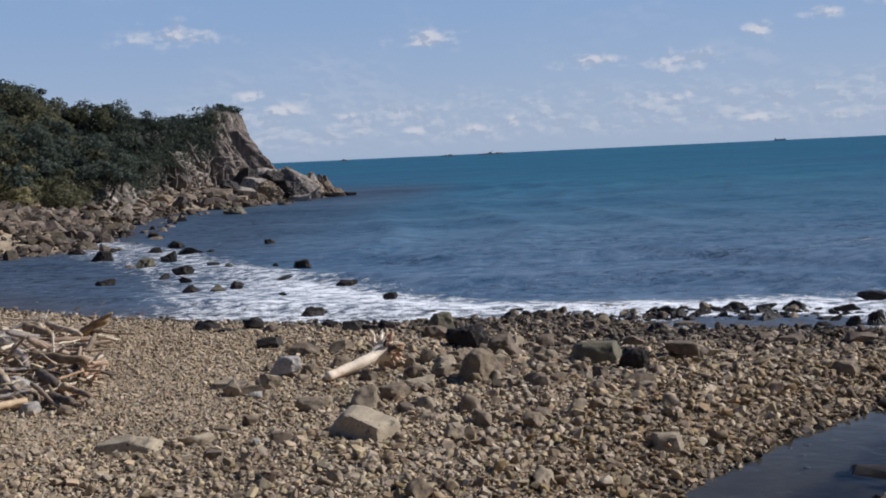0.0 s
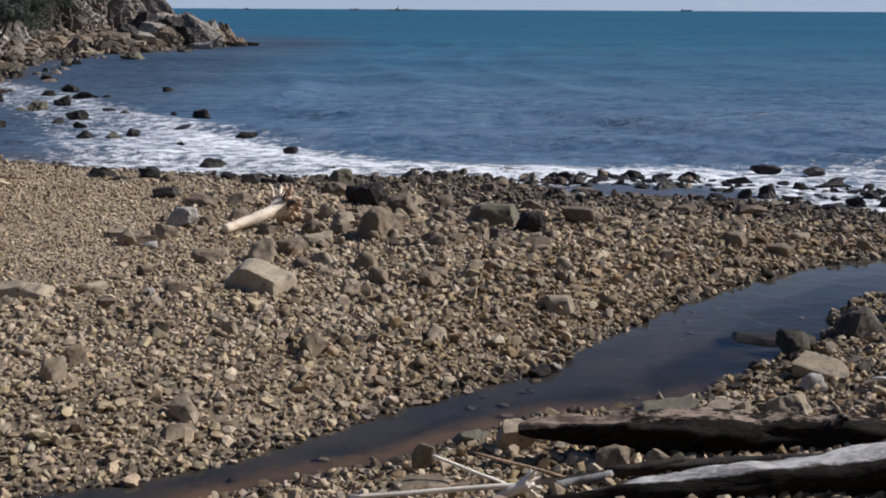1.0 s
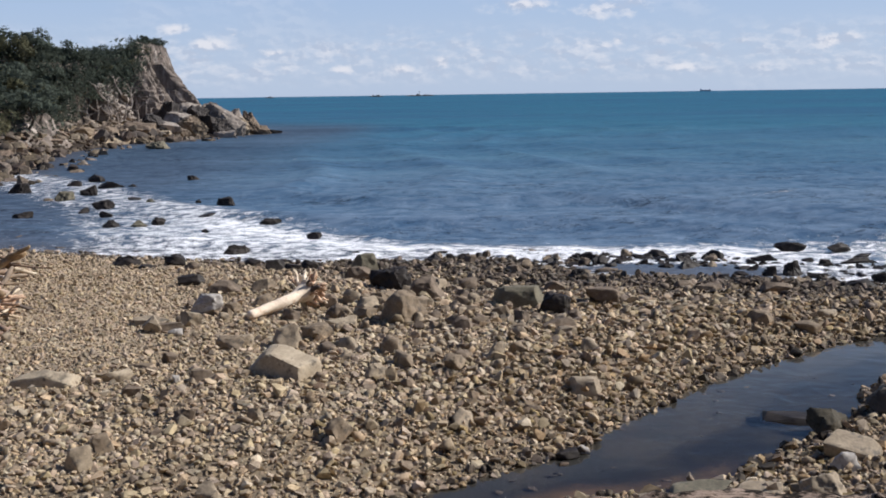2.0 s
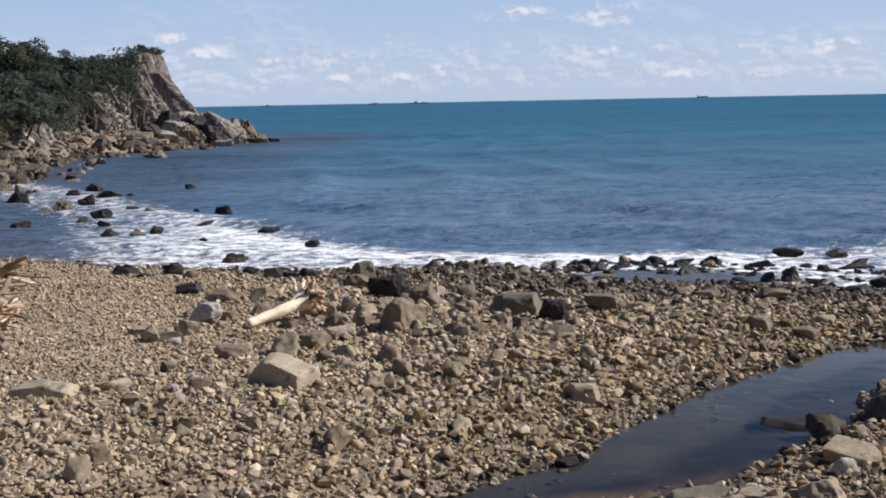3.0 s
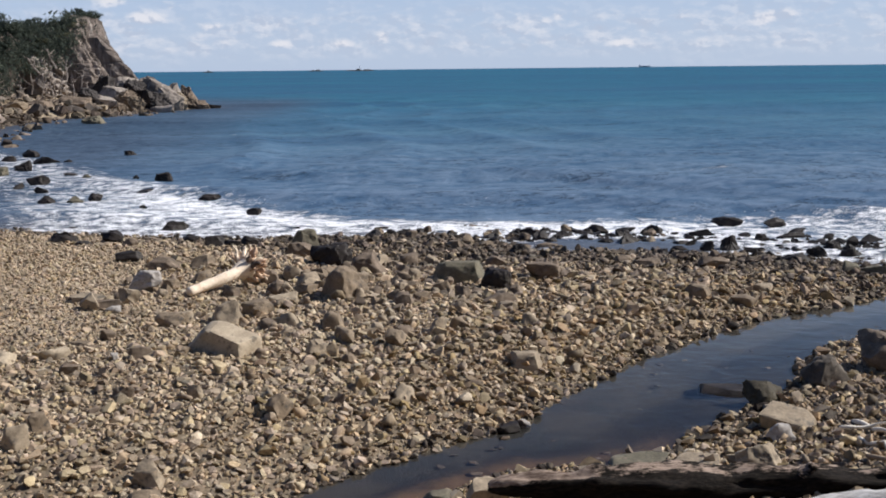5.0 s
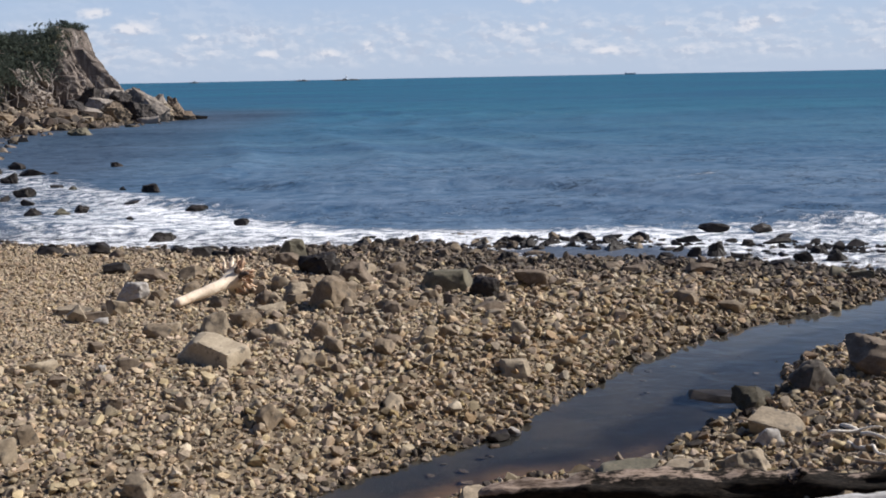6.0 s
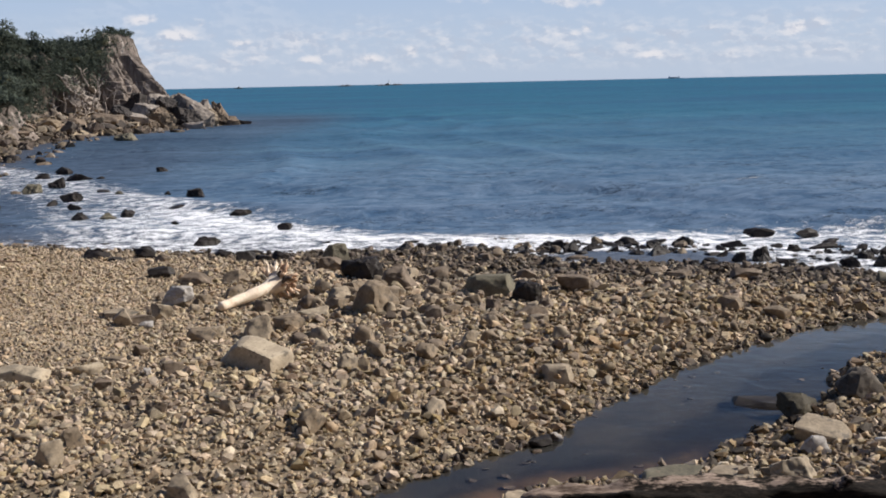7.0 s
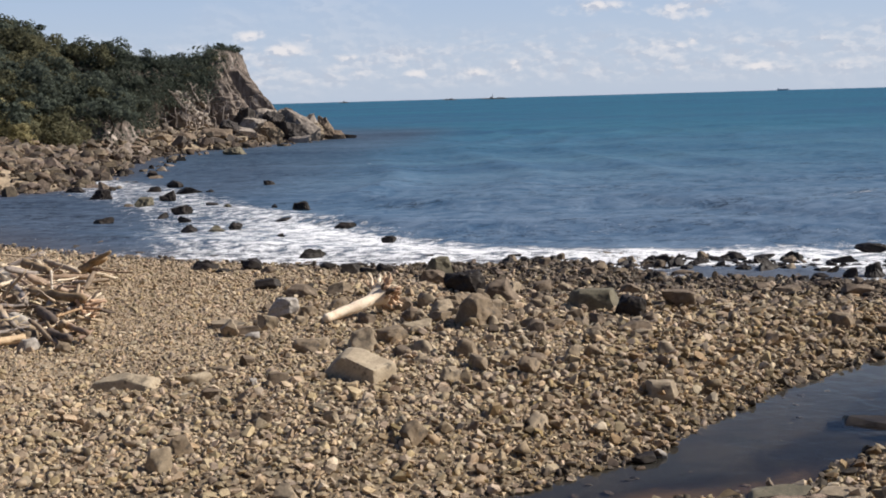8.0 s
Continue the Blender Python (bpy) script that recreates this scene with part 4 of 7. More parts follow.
boulder(-4.03, 23.60, 0.40, 0.27, 0.30, GREY, "rounded grey stone behind the bleached log", seed=787, cuts=9, wear=2, turn=34)
boulder(-4.49, 22.83, 0.34, 0.24, 0.26, GREY, "rounded grey-brown stone among cobbles", seed=788, cuts=9, wear=2, turn=1)
boulder(-3.19, 21.61, 0.34, 0.25, 0.26, BROWN, "brown stone under the bleached log", seed=789, cuts=8, turn=-32)
boulder(-2.65, 22.89, 0.38, 0.33, 0.29, BROWN, "dark brown stone behind the root", seed=790, cuts=8, turn=5)
boulder(-1.72, 23.08, 0.34, 0.21, 0.26, GREY, "grey stone among cobbles", seed=791, cuts=7, turn=-28)
boulder(-0.61, 26.16, 0.53, 0.26, 0.40, BROWN, "damp brown stone near the wash", seed=792, cuts=7, turn=9)
boulder(-0.25, 25.61, 0.21, 0.23, 0.16, TAN, "orange-tan stone among dark rocks", seed=793, cuts=6, turn=-24)
boulder(0.02, 26.19, 0.48, 0.32, 0.36, BROWN, "damp brown stone near the wash", seed=794, cuts=7, turn=13)
boulder(0.53, 26.26, 0.32, 0.26, 0.24, TAN, "tan upright stone near the wash", seed=795, cuts=5, turn=-20)
boulder(1.79, 25.16, 0.45, 0.31, 0.34, BROWN, "damp brown stone near the wash", seed=796, cuts=7, turn=17)
boulder(-3.70, 16.43, 0.33, 0.19, 0.24, BROWN, "brown stone on the gravel", seed=797, turn=30, cuts=6)
boulder(-3.45, 16.39, 0.31, 0.12, 0.23, TAN, "rounded tan cobble beside a brown one", seed=798, cuts=8, turn=21)
boulder(-4.82, 17.53, 0.42, 0.08, 0.17, GREY, "flat grey stone on the gravel", seed=799, cuts=6, turn=-12)
boulder(-4.49, 15.76, 0.29, 0.16, 0.22, BROWN, "brown cobble on the gravel", seed=800, cuts=8, turn=25)
boulder(-4.90, 16.57, 0.46, 0.19, 0.16, PALETAN, "long flat whitish stone on the gravel", seed=801, turn=14, cuts=6)
boulder(-4.02, 16.32, 0.12, 0.13, 0.09, PALE, "small pale upright stone on the gravel", seed=802, cuts=5, turn=29)
boulder(-5.92, 16.51, 1.03, 0.27, 0.46, PALETAN, "flat pale wedge-shaped slab on the gravel", seed=803, turn=6, cuts=5, bold=0.1)
boulder(-0.63, 18.10, 0.38, 0.12, 0.19, GREY, "low grey stone among cobbles", seed=804, cuts=7, turn=33)
boulder(-1.83, 18.10, 0.29, 0.13, 0.15, TAN, "flat tan stone among cobbles", seed=805, cuts=7, turn=0)
# on the near bank and among the nearer cobbles
boulder(-4.17, 12.53, 0.29, 0.32, 0.23, TAN, "upright tan stone with a shaded side", -12, 18, 5)
boulder(-4.14, 13.29, 0.29, 0.27, 0.23, GREY, "blue-grey stone among cobbles", 47, 19, 0)
boulder(-1.55, 13.83, 0.34, 0.34, 0.27, GREY, "angular grey stone among cobbles", 44, 20, 10)
boulder(-3.52, 14.59, 0.29, 0.19, 0.23, BROWN, "reddish brown cobble on the gravel", 19, 21, 0)
boulder(-2.61, 14.44, 0.23, 0.22, 0.18, TAN, "rounded tan cobble on the gravel", 15, 22, 0)
boulder(-0.08, 14.77, 0.32, 0.22, 0.26, TAN, "tan wedge-shaped cobble among smaller stones", 25, 23, 0)
boulder(-2.66, 11.95, 0.32, 0.26, 0.25, TAN, "warm tan cobble near the stream", -12, 24, 8)
boulder(-2.64, 11.62, 0.39, 0.14, 0.31, GREY, "grey cobble near the stream", 28, 25, 0)
boulder(1.17, 14.20, 0.32, 0.14, 0.26, DARK, "wet dark stone at the stream's edge", 0, 32, 0)
boulder(1.38, 14.38, 0.18, 0.14, 0.14, PALE, "small pale stone at the stream's edge", -0, 33, 0)
boulder(4.52, 15.85, 1.40, 0.16, 0.78, DARK, "flat dark wet rock jutting into the stream", -8, 34, 0, cuts=10, bold=0.1, taper=0.35, lean=4)
boulder(4.62, 15.2, 0.52, 0.36, 0.44, MOSSY, "dark mossy stone at the stream's edge", 14, 35, 0, cuts=9, bold=0.2, wear=2)
boulder(4.46, 13.84, 0.70, 0.27, 0.44, TAN, "pale grey-tan block on the near bank", -20, 36, 4, lean=6, cuts=3, bold=0.05, taper=0.05)
boulder(4.20, 13.28, 0.32, 0.25, 0.26, PALE, "pale angular stone on the near bank", 7, 37, 0)
boulder(3.68, 12.26, 0.52, 0.32, 0.41, TAN, "tan pyramid-shaped boulder on the near bank", 13, 38, 5)
boulder(5.62, 15.95, 0.72, 0.50, 0.60, DARKROCK, "dark brown boulder on the near bank", 12, 39, 4, cuts=11, bold=0.2, wear=2, sink=0.2)
boulder(6.75, 16.45, 1.05, 0.60, 0.85, BROWN, "large dark grey-brown boulder on the near bank", -20, 40, 6, cuts=11, bold=0.2, wear=2, sink=0.22)
boulder(3.10, 12.62, 0.54, 0.11, 0.43, TAN, "flat tan slab on the near bank", -17, 41, 4)
boulder(0.71, 11.51, 0.47, 0.32, 0.38, TAN, "big tan boulder at the stream's near edge", 16, 42, 6)
boulder(-0.17, 10.93, 0.26, 0.33, 0.10, GREY, "upright slab of grey stone", 9, 43, 4)
boulder(-0.19, 10.41, 0.58, 0.11, 0.46, GREY, "flat grey slab under driftwood", 11, 44, 0)
boulder(1.57, 10.67, 0.35, 0.25, 0.28, GREY, "shaded grey boulder under the dark log", 2, 45, 0)
boulder(1.51, 10.67, 0.43, 0.12, 0.35, TAN, "rounded tan stone under the dark log", 2, 46, 0)
boulder(1.97, 10.54, 0.24, 0.24, 0.19, TAN, "tan stone between two logs", -31, 47, 0)
boulder(1.29, 10.79, 0.27, 0.14, 0.22, TAN, "small tan boulder between two logs", -27, 48, 0)
boulder(2.54, 12.81, 0.77, 0.09, 0.61, OLIVE, "silty brown rock lying in the shallows", -3, 49, 0)
boulder(0.30, 11.81, 0.41, 0.13, 0.33, OLIVE, "silty brown rock lying in the shallows", -9, 50, 0)
# the rubble of smaller boulders round the bleached log
rng = np.random.default_rng(57)
for k in range(95):
    x, y = rng.normal(-1.6, 1.9), rng.normal(21.6, 2.2)
    if math.hypot(x + 3.4, y - 22.0) < 0.9 or not 16.8 < y < 27.5:
        x, y = x + 2.6, min(max(y, 18.0), 26.0)
    w = float(np.clip(rng.lognormal(-1.3, 0.3), 0.17, 0.45))
    mat, what = ((GREY, "grey-brown"), (TAN, "tan"), (BROWN, "brown"), (GREY, "grey"), (TAN, "chipped tan"))[k % 5]
    boulder(x, y, w, w * rng.uniform(0.55, 0.85), w * rng.uniform(0.6, 0.9), mat, what + " boulder in the rubble round the bleached log", rng.uniform(0, 180), 1000 + k, rng.uniform(-14, 14), rng.uniform(-14, 14), sink=0.12, cuts=7, bold=0.18, wear=1 + k % 2)
# rocks in the wash
boulder(-21.56, 58.48, 1.09, 0.76, 0.83, DARK, "dark rock standing out of shallow foam", 35, 81, 0, sink=0.36, cuts=9, z=0.0, group="wave-washed rocks", bold=0.26, crag=1.5, taper=0.35)
boulder(-17.58, 56.52, 0.94, 0.74, 0.72, DARK, "dark rock standing out of shallow foam", 32, 82, 0, sink=0.36, cuts=9, z=0.0, group="wave-washed rocks", bold=0.26, crag=1.5, taper=0.35)
boulder(-18.00, 61.14, 1.52, 0.55, 1.17, DARK, "dark rock standing out of shallow foam", -3, 83, 0, sink=0.36, cuts=9, z=0.0, group="wave-washed rocks", bold=0.26, crag=1.5, taper=0.35)
boulder(-14.83, 49.37, 1.02, 0.62, 0.77, DARK, "dark rock standing out of shallow foam", -8, 84, 0, sink=0.36, cuts=9, z=0.0, group="wave-washed rocks", bold=0.26, crag=1.5, taper=0.35)
boulder(-12.61, 42.81, 0.71, 0.37, 0.54, DARK, "dark rock standing out of shallow foam", 8, 85, 0, sink=0.36, cuts=9, z=0.0, group="wave-washed rocks", bold=0.26, crag=1.5, taper=0.35)
boulder(-11.06, 43.46, 0.63, 0.37, 0.48, DARK, "dark rock standing out of shallow foam", 30, 86, 0, sink=0.36, cuts=9, z=0.0, group="wave-washed rocks", bold=0.26, crag=1.5, taper=0.35)
boulder(-10.08, 50.83, 0.77, 0.51, 0.58, DARK, "dark rock standing out of shallow foam", 22, 87, 0, sink=0.36, cuts=9, z=0.0, group="wave-washed rocks", bold=0.26, crag=1.5, taper=0.35)
boulder(-9.63, 45.75, 1.18, 0.23, 0.89, DARK, "dark rock standing out of shallow foam", -11, 88, 0, sink=0.36, cuts=9, z=0.0, group="wave-washed rocks", bold=0.26, crag=1.5, taper=0.35)
boulder(-16.97, 46.13, 0.78, 0.38, 0.59, DARK, "dark rock standing out of shallow foam", 41, 89, 0, sink=0.36, cuts=9, z=0.0, group="wave-washed rocks", bold=0.26, crag=1.5, taper=0.35)
boulder(-11.57, 42.61, 0.68, 0.30, 0.52, OLIVE, "dark rock standing out of shallow foam", -5, 90, 0, sink=0.36, cuts=9, z=0.0, group="wave-washed rocks", bold=0.26, crag=1.5, taper=0.35)
boulder(-17.75, 53.39, 1.11, 0.68, 0.85, OLIVE, "dark rock standing out of shallow foam", 46, 91, 0, sink=0.36, cuts=9, z=0.0, group="wave-washed rocks", bold=0.26, crag=1.5, taper=0.35)
boulder(-27.27, 107.84, 2.43, 0.95, 1.85, OLIVE, "dark rock standing out of shallow foam", 20, 92, 0, sink=0.36, cuts=9, z=0.0, group="wave-washed rocks", bold=0.26, crag=1.5, taper=0.35)
boulder(-14.69, 65.44, 0.81, 0.45, 0.62, DARK, "dark rock standing out of shallow foam", 30, 93, 0, sink=0.36, cuts=9, z=0.0, group="wave-washed rocks", bold=0.26, crag=1.5, taper=0.35)
boulder(-6.96, 42.86, 0.95, 0.34, 0.73, DARK, "dark rock standing out of shallow foam", 30, 94, 0, sink=0.36, cuts=9, z=0.0, group="wave-washed rocks", bold=0.26, crag=1.5, taper=0.35)
boulder(-4.89, 38.83, 0.56, 0.25, 0.41, DARK, "dark rock standing out of shallow foam", -7, 95, 0, sink=0.43, z=0.0, group="wave-washed rocks", bold=0.26, crag=1.5, taper=0.35)
boulder(-15.24, 48.16, 0.56, 0.33, 0.42, DARK, "dark rock standing out of shallow foam", 28, 96, 0, sink=0.36, cuts=9, z=0.0, group="wave-washed rocks", bold=0.26, crag=1.5, taper=0.35)
boulder(-20.40, 63.10, 0.83, 0.40, 0.64, DARK, "dark rock standing out of shallow foam", 10, 97, 0, sink=0.36, cuts=9, z=0.0, group="wave-washed rocks", bold=0.26, crag=1.5, taper=0.35)
boulder(-24.87, 63.62, 1.12, 0.48, 0.85, DARK, "dark rock standing out of shallow foam", -9, 98, 0, sink=0.36, cuts=9, z=0.0, group="wave-washed rocks", bold=0.26, crag=1.5, taper=0.35)
boulder(-20.13, 66.15, 1.29, 0.63, 0.80, DARK, "black wet rock breaking the shallow foam", -40, 610, 0, sink=0.34, cuts=9, bold=0.22, crag=1.4, taper=0.3, z=0.0, group="wave-washed rocks")
boulder(-13.78, 46.12, 0.55, 0.34, 0.34, DARK, "black wet rock breaking the shallow foam", 7, 611, 0, sink=0.34, cuts=9, bold=0.22, crag=1.4, taper=0.3, z=0.0, group="wave-washed rocks")
boulder(-13.53, 51.85, 0.56, 0.31, 0.35, OLIVE, "olive rock breaking the shallow foam", -26, 612, 0, sink=0.34, cuts=9, bold=0.22, crag=1.4, taper=0.3, z=0.0, group="wave-washed rocks")
boulder(-14.75, 53.78, 0.64, 0.17, 0.40, DARK, "black wet rock breaking the shallow foam", 21, 613, 0, sink=0.34, cuts=9, bold=0.22, crag=1.4, taper=0.3, z=0.0, group="wave-washed rocks")
boulder(-16.90, 61.21, 0.49, 0.29, 0.31, DARK, "black wet rock breaking the shallow foam", -12, 614, 0, sink=0.34, cuts=9, bold=0.22, crag=1.4, taper=0.3, z=0.0, group="wave-washed rocks")
boulder(-29.25, 94.92, 0.72, 0.47, 0.45, DARK, "black wet rock breaking the shallow foam", 35, 615, 0, sink=0.34, cuts=9, bold=0.22, crag=1.4, taper=0.3, z=0.0, group="wave-washed rocks")
boulder(-27.72, 79.61, 1.27, 0.67, 0.79, DARK, "black wet rock breaking the shallow foam", 2, 616, 0, sink=0.34, cuts=9, bold=0.22, crag=1.4, taper=0.3, z=0.0, group="wave-washed rocks")
boulder(-27.98, 86.27, 0.42, 0.43, 0.26, DARK, "black wet rock breaking the shallow foam", -31, 617, 0, sink=0.34, cuts=9, bold=0.22, crag=1.4, taper=0.3, z=0.0, group="wave-washed rocks")
boulder(-23.87, 74.91, 0.65, 0.26, 0.41, DARK, "black wet rock breaking the shallow foam", 16, 618, 0, sink=0.34, cuts=9, bold=0.22, crag=1.4, taper=0.3, z=0.0, group="wave-washed rocks")
boulder(-8.82, 40.64, 0.30, 0.13, 0.19, DARK, "black wet rock breaking the shallow foam", -17, 619, 0, sink=0.34, cuts=9, bold=0.22, crag=1.4, taper=0.3, z=0.0, group="wave-washed rocks")
boulder(-18.54, 53.55, 0.47, 0.26, 0.29, BROWN, "brown rock breaking the shallow foam", 30, 620, 0, sink=0.34, cuts=9, bold=0.22, crag=1.4, taper=0.3, z=0.0, group="wave-washed rocks")
boulder(-11.46, 51.80, 0.30, 0.21, 0.19, DARK, "black wet rock breaking the shallow foam", -3, 621, 0, sink=0.34, cuts=9, bold=0.22, crag=1.4, taper=0.3, z=0.0, group="wave-washed rocks")
boulder(-7.77, 32.14, 0.82, 0.30, 0.51, DARK, "dark wet rock at the water's edge", -36, 622, 0, sink=0.2, cuts=9, bold=0.22, crag=1.4, taper=0.3)
boulder(-8.94, 31.52, 0.68, 0.30, 0.42, DARK, "dark wet rock at the water's edge", 11, 623, 0, sink=0.2, cuts=9, bold=0.22, crag=1.4, taper=0.3)
boulder(-6.66, 31.62, 0.60, 0.15, 0.38, BROWN, "damp brown rock at the water's edge", -22, 624, 0, sink=0.2, cuts=9, bold=0.22, crag=1.4, taper=0.3)
boulder(-5.78, 32.35, 0.61, 0.20, 0.38, DARK, "dark wet rock at the water's edge", 25, 625, 0, sink=0.2, cuts=9, bold=0.22, crag=1.4, taper=0.3)
boulder(-4.90, 32.10, 0.60, 0.19, 0.38, DARK, "dark wet rock at the water's edge", -8, 626, 0, sink=0.2, cuts=9, bold=0.22, crag=1.4, taper=0.3)

# ---- driftwood ----


def tube(p0, p1, r0, r1, bend=0.06, knots=0.15, seed=0, rings=14, sides=9, flare=0.0, girth=None, grain=0.0, rough=0.0, lit_top=None):
    """A tapering, crooked stem from p0 to p1 with a lumpy skin and blunt ends."""
    rng = np.random.default_rng(seed + 11)
    p0, p1 = np.array(p0, float), np.array(p1, float)
    axis = p1 - p0
    length = np.linalg.norm(axis)
    axis /= length
    up = np.array([0, 0, 1.0]) if abs(axis[2]) < 0.9 else np.array([1.0, 0, 0])
    a = np.cross(axis, up)
    a /= np.linalg.norm(a)
    b = np.cross(a, axis)
    f1, f2, g1, g2 = rng.uniform(1.5, 4, 4)
    bm = bmesh.new()
    layer = bm.verts.layers.float.new("lit_top") if lit_top else None
    loops = []
    for i in range(rings):
        s = i / (rings - 1)
        c = p0 + axis * length * s + length * bend * 0.5 * (a * math.sin(f1 * 2 * s + g1) + b * 0.5 * math.sin(f2 * 2 * s + g2)) * math.sin(math.pi * s)
        r = r0 + (r1 - r0) * s + flare * max(0, s - 0.72) ** 1.5
        if girth:
            r = float(np.interp(s, [g for g, _ in girth], [g for _, g in girth]))
        r *= 0.72 if i in (0, rings - 1) else 1.0
        loop = []
        for k in range(sides):
            w = 2 * math.pi * k / sides
            lump = 1 + knots * noise.noise(Vector((math.cos(w) * 1.3 + seed, math.sin(w) * 1.3, s * length / max(r0, r1, 0.01) * 0.35)))
            lump += knots * 0.5 * noise.noise(Vector((math.cos(w) * 3 + seed, math.sin(w) * 3, s * 17)))
            if rough:
                lump += rough * noise.noise(Vector((math.cos(w) * 5 + seed, math.sin(w) * 5, s * length * 7)))
            if grain:
                lump += grain * (abs(noise.noise(Vector((math.cos(w + s * 2) * 2.6 + seed, math.sin(w + s * 2) * 2.6, s * 2.2)))) - 0.25)
            q = c + (a * math.cos(w) + b * math.sin(w)) * r * lump
            loop.append(bm.verts.new(q))
        loops.append(loop)
    for u, v in zip(loops[:-1], loops[1:]):
        for k in range(sides):
            bm.faces.new((u[k], u[(k + 1) % sides], v[(k + 1) % sides], v[k]))
    # skin that faces up takes the painted sunlit colour, the sides stay black
    if lit_top:
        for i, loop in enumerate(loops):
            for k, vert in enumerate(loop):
                vert[layer] = math.sin(2 * math.pi * k / sides) - float(np.interp(i / (rings - 1), [0, 0.2, 1], lit_top))
    bm.faces.new(loops[0][::-1])
    bm.faces.new(loops[-1])
    bmesh.ops.recalc_face_normals(bm, faces=bm.faces[:])
    return bm


def wood(name, p0, p1, r0, r1, mat, label, category, group="", **more):
    bm = tube(p0, p1, r0, r1, **more)
    me = bpy.data.meshes.new(name)
    bm.to_mesh(me)
    bm.free()
    me.materials.append(mat)
    me.shade_smooth()
    return tagged(new(name, me), label, category, group)


def root_log():
    """The bleached log with its splintered root end."""
    x0, y0, x1, y1 = -3.93, 21.50, -3.00, 22.68
    z0, z1 = ground_at(x0, y0) + 0.10, ground_at(x1, y1) + 0.36
    log = wood("driftwood_log", (x0, y0, z0), (x1, y1, z1), 0.088, 0.112, LOGWOOD, "bleached driftwood log with a splintered reddish root end on cobbles", "driftwood", bend=0.05, knots=0.16, seed=3, rings=30, sides=14, flare=1.0, grain=0.10)
    rng = np.random.default_rng(5)
    along = np.array([x1 - x0, y1 - y0, z1 - z0])
    along /= np.linalg.norm(along)
    across = np.cross(along, (0, 0, 1.0))
    across /= np.linalg.norm(across)
    rise = np.cross(across, along)
    for k in range(120):
        w = rng.uniform(0, 6.283)
        ring = across * math.cos(w) + rise * math.sin(w)
        s = np.array([x1, y1, z1]) - along * rng.uniform(0.0, 0.14) + ring * rng.uniform(0.05, 0.13)
        d = ring * rng.uniform(0.35, 1.0) + along * rng.uniform(-0.10, 0.85) + np.array([0.10, -0.05, 0.02])
        d *= rng.uniform(0.15, 0.38) * (1.15 if math.sin(w) > 0.3 else 0.9)
        thick = rng.uniform(0.028, 0.066)
        mat = LOGWOOD if rng.random() < 0.16 + 0.34 * (math.cos(w) < 0) else (ROOTWOOD if rng.random() < 0.88 else DARKWOOD)
        root = part("root", tube(s, s + d, thick, thick * rng.uniform(0.25, 0.6), 0.22, 0.7, k, 9, 7), mat, log)
        root.data.shade_smooth()
    return log


LOGWOOD = material("bleached_log", (0.72, 0.56, 0.41), (0.92, 0.79, 0.62), 2.5, 0.8, 0.4, 30.0, spots=(0.62, 0.44, 0.30))
ROOTWOOD = material("splintered_root", (0.38, 0.235, 0.145), (0.66, 0.455, 0.31), 5.0, 0.85, 0.6, 40.0)
DARKWOOD = material("dark_weathered_wood", (0.060, 0.044, 0.036), (0.170, 0.128, 0.100), 4.0, 0.85, 0.6, 30.0)
BONEWOOD = material("sun_bleached_wood", (0.66, 0.57, 0.46), (0.92, 0.84, 0.72), 3.0, 0.8, 0.4, 30.0)
GREYWOOD = material("grey_weathered_wood", (0.170, 0.140, 0.123), (0.357, 0.306, 0.272), 4.0, 0.85, 0.6, 30.0)
HEAPTAN = material("tan_weathered_wood", (0.306, 0.225, 0.153), (0.527, 0.412, 0.293), 4.0, 0.85, 0.6, 30.0)
ORANGEWOOD = material("orange_stripped_wood", (0.493, 0.340, 0.200), (0.680, 0.510, 0.327), 3.0, 0.75, 0.4, 30.0)
root_log()


def wash_rocks():
    """Small dark stones breaking the surface along the wash."""
    rng = np.random.default_rng(41)
    x, y = rng.uniform(-16, 13, 5200), rng.uniform(27, 48, 5200)
    d = inland(x, y)
    reach = 1.0 + 3.8 * smooth(-1, 5, x) + 1.5 * smooth(-8, -14, x)
    keep = (d < 0.2) & (d > -np.minimum(reach, 3.0)) & (rng.random(5200) < (0.55 + 0.4 * smooth(0, 5, x)) * np.exp(d / reach * 1.6))
    x, y = x[keep], y[keep]
    size = np.clip(rng.lognormal(-1.25, 0.5, len(x)), 0.14, 0.5)
    ob = scatter("wash_stones", np.stack([x, y], -1), -size * 0.14, size, 42, WET, tilt=0.2, flat=(0.5, 0.9))
    tagged(ob, "small black stones breaking the surface of the wash", "stones", kind="stuff")


wash_rocks()


def bar_stones():
    """Small black stones crowding the wash off the spit."""
    rng = np.random.default_rng(43)
    x = rng.uniform(-0.5, 12.5, 420)
    y = np.interp(x, [-0.5, 1, 4, 7, 9.6, 12.5], [32.6, 32.6, 31.6, 30.6, 29.6, 29.6]) + rng.normal(0.1, 0.8, 420)
    keep = (inland(x, y) < 0.1) & (np.hypot((x - 5.2) / 2.6, (y - 30.1 + 0.25 * (x - 5.2)) / 0.75) > 1) & (rng.random(420) < np.exp(-np.maximum(y - 32.4, 0) * 1.2))
    x, y = x[keep], y[keep]
    size = np.clip(rng.lognormal(-1.5, 0.45, len(x)), 0.10, 0.5)
    ob = scatter("wash_stones", np.stack([x, y], -1), size * 0.02, size, 44, DARK, tilt=0.3, flat=(0.6, 1.1), worn_edges=False)
    tagged(ob, "black stones crowding the wash off the spit", "stones", kind="stuff")


bar_stones()

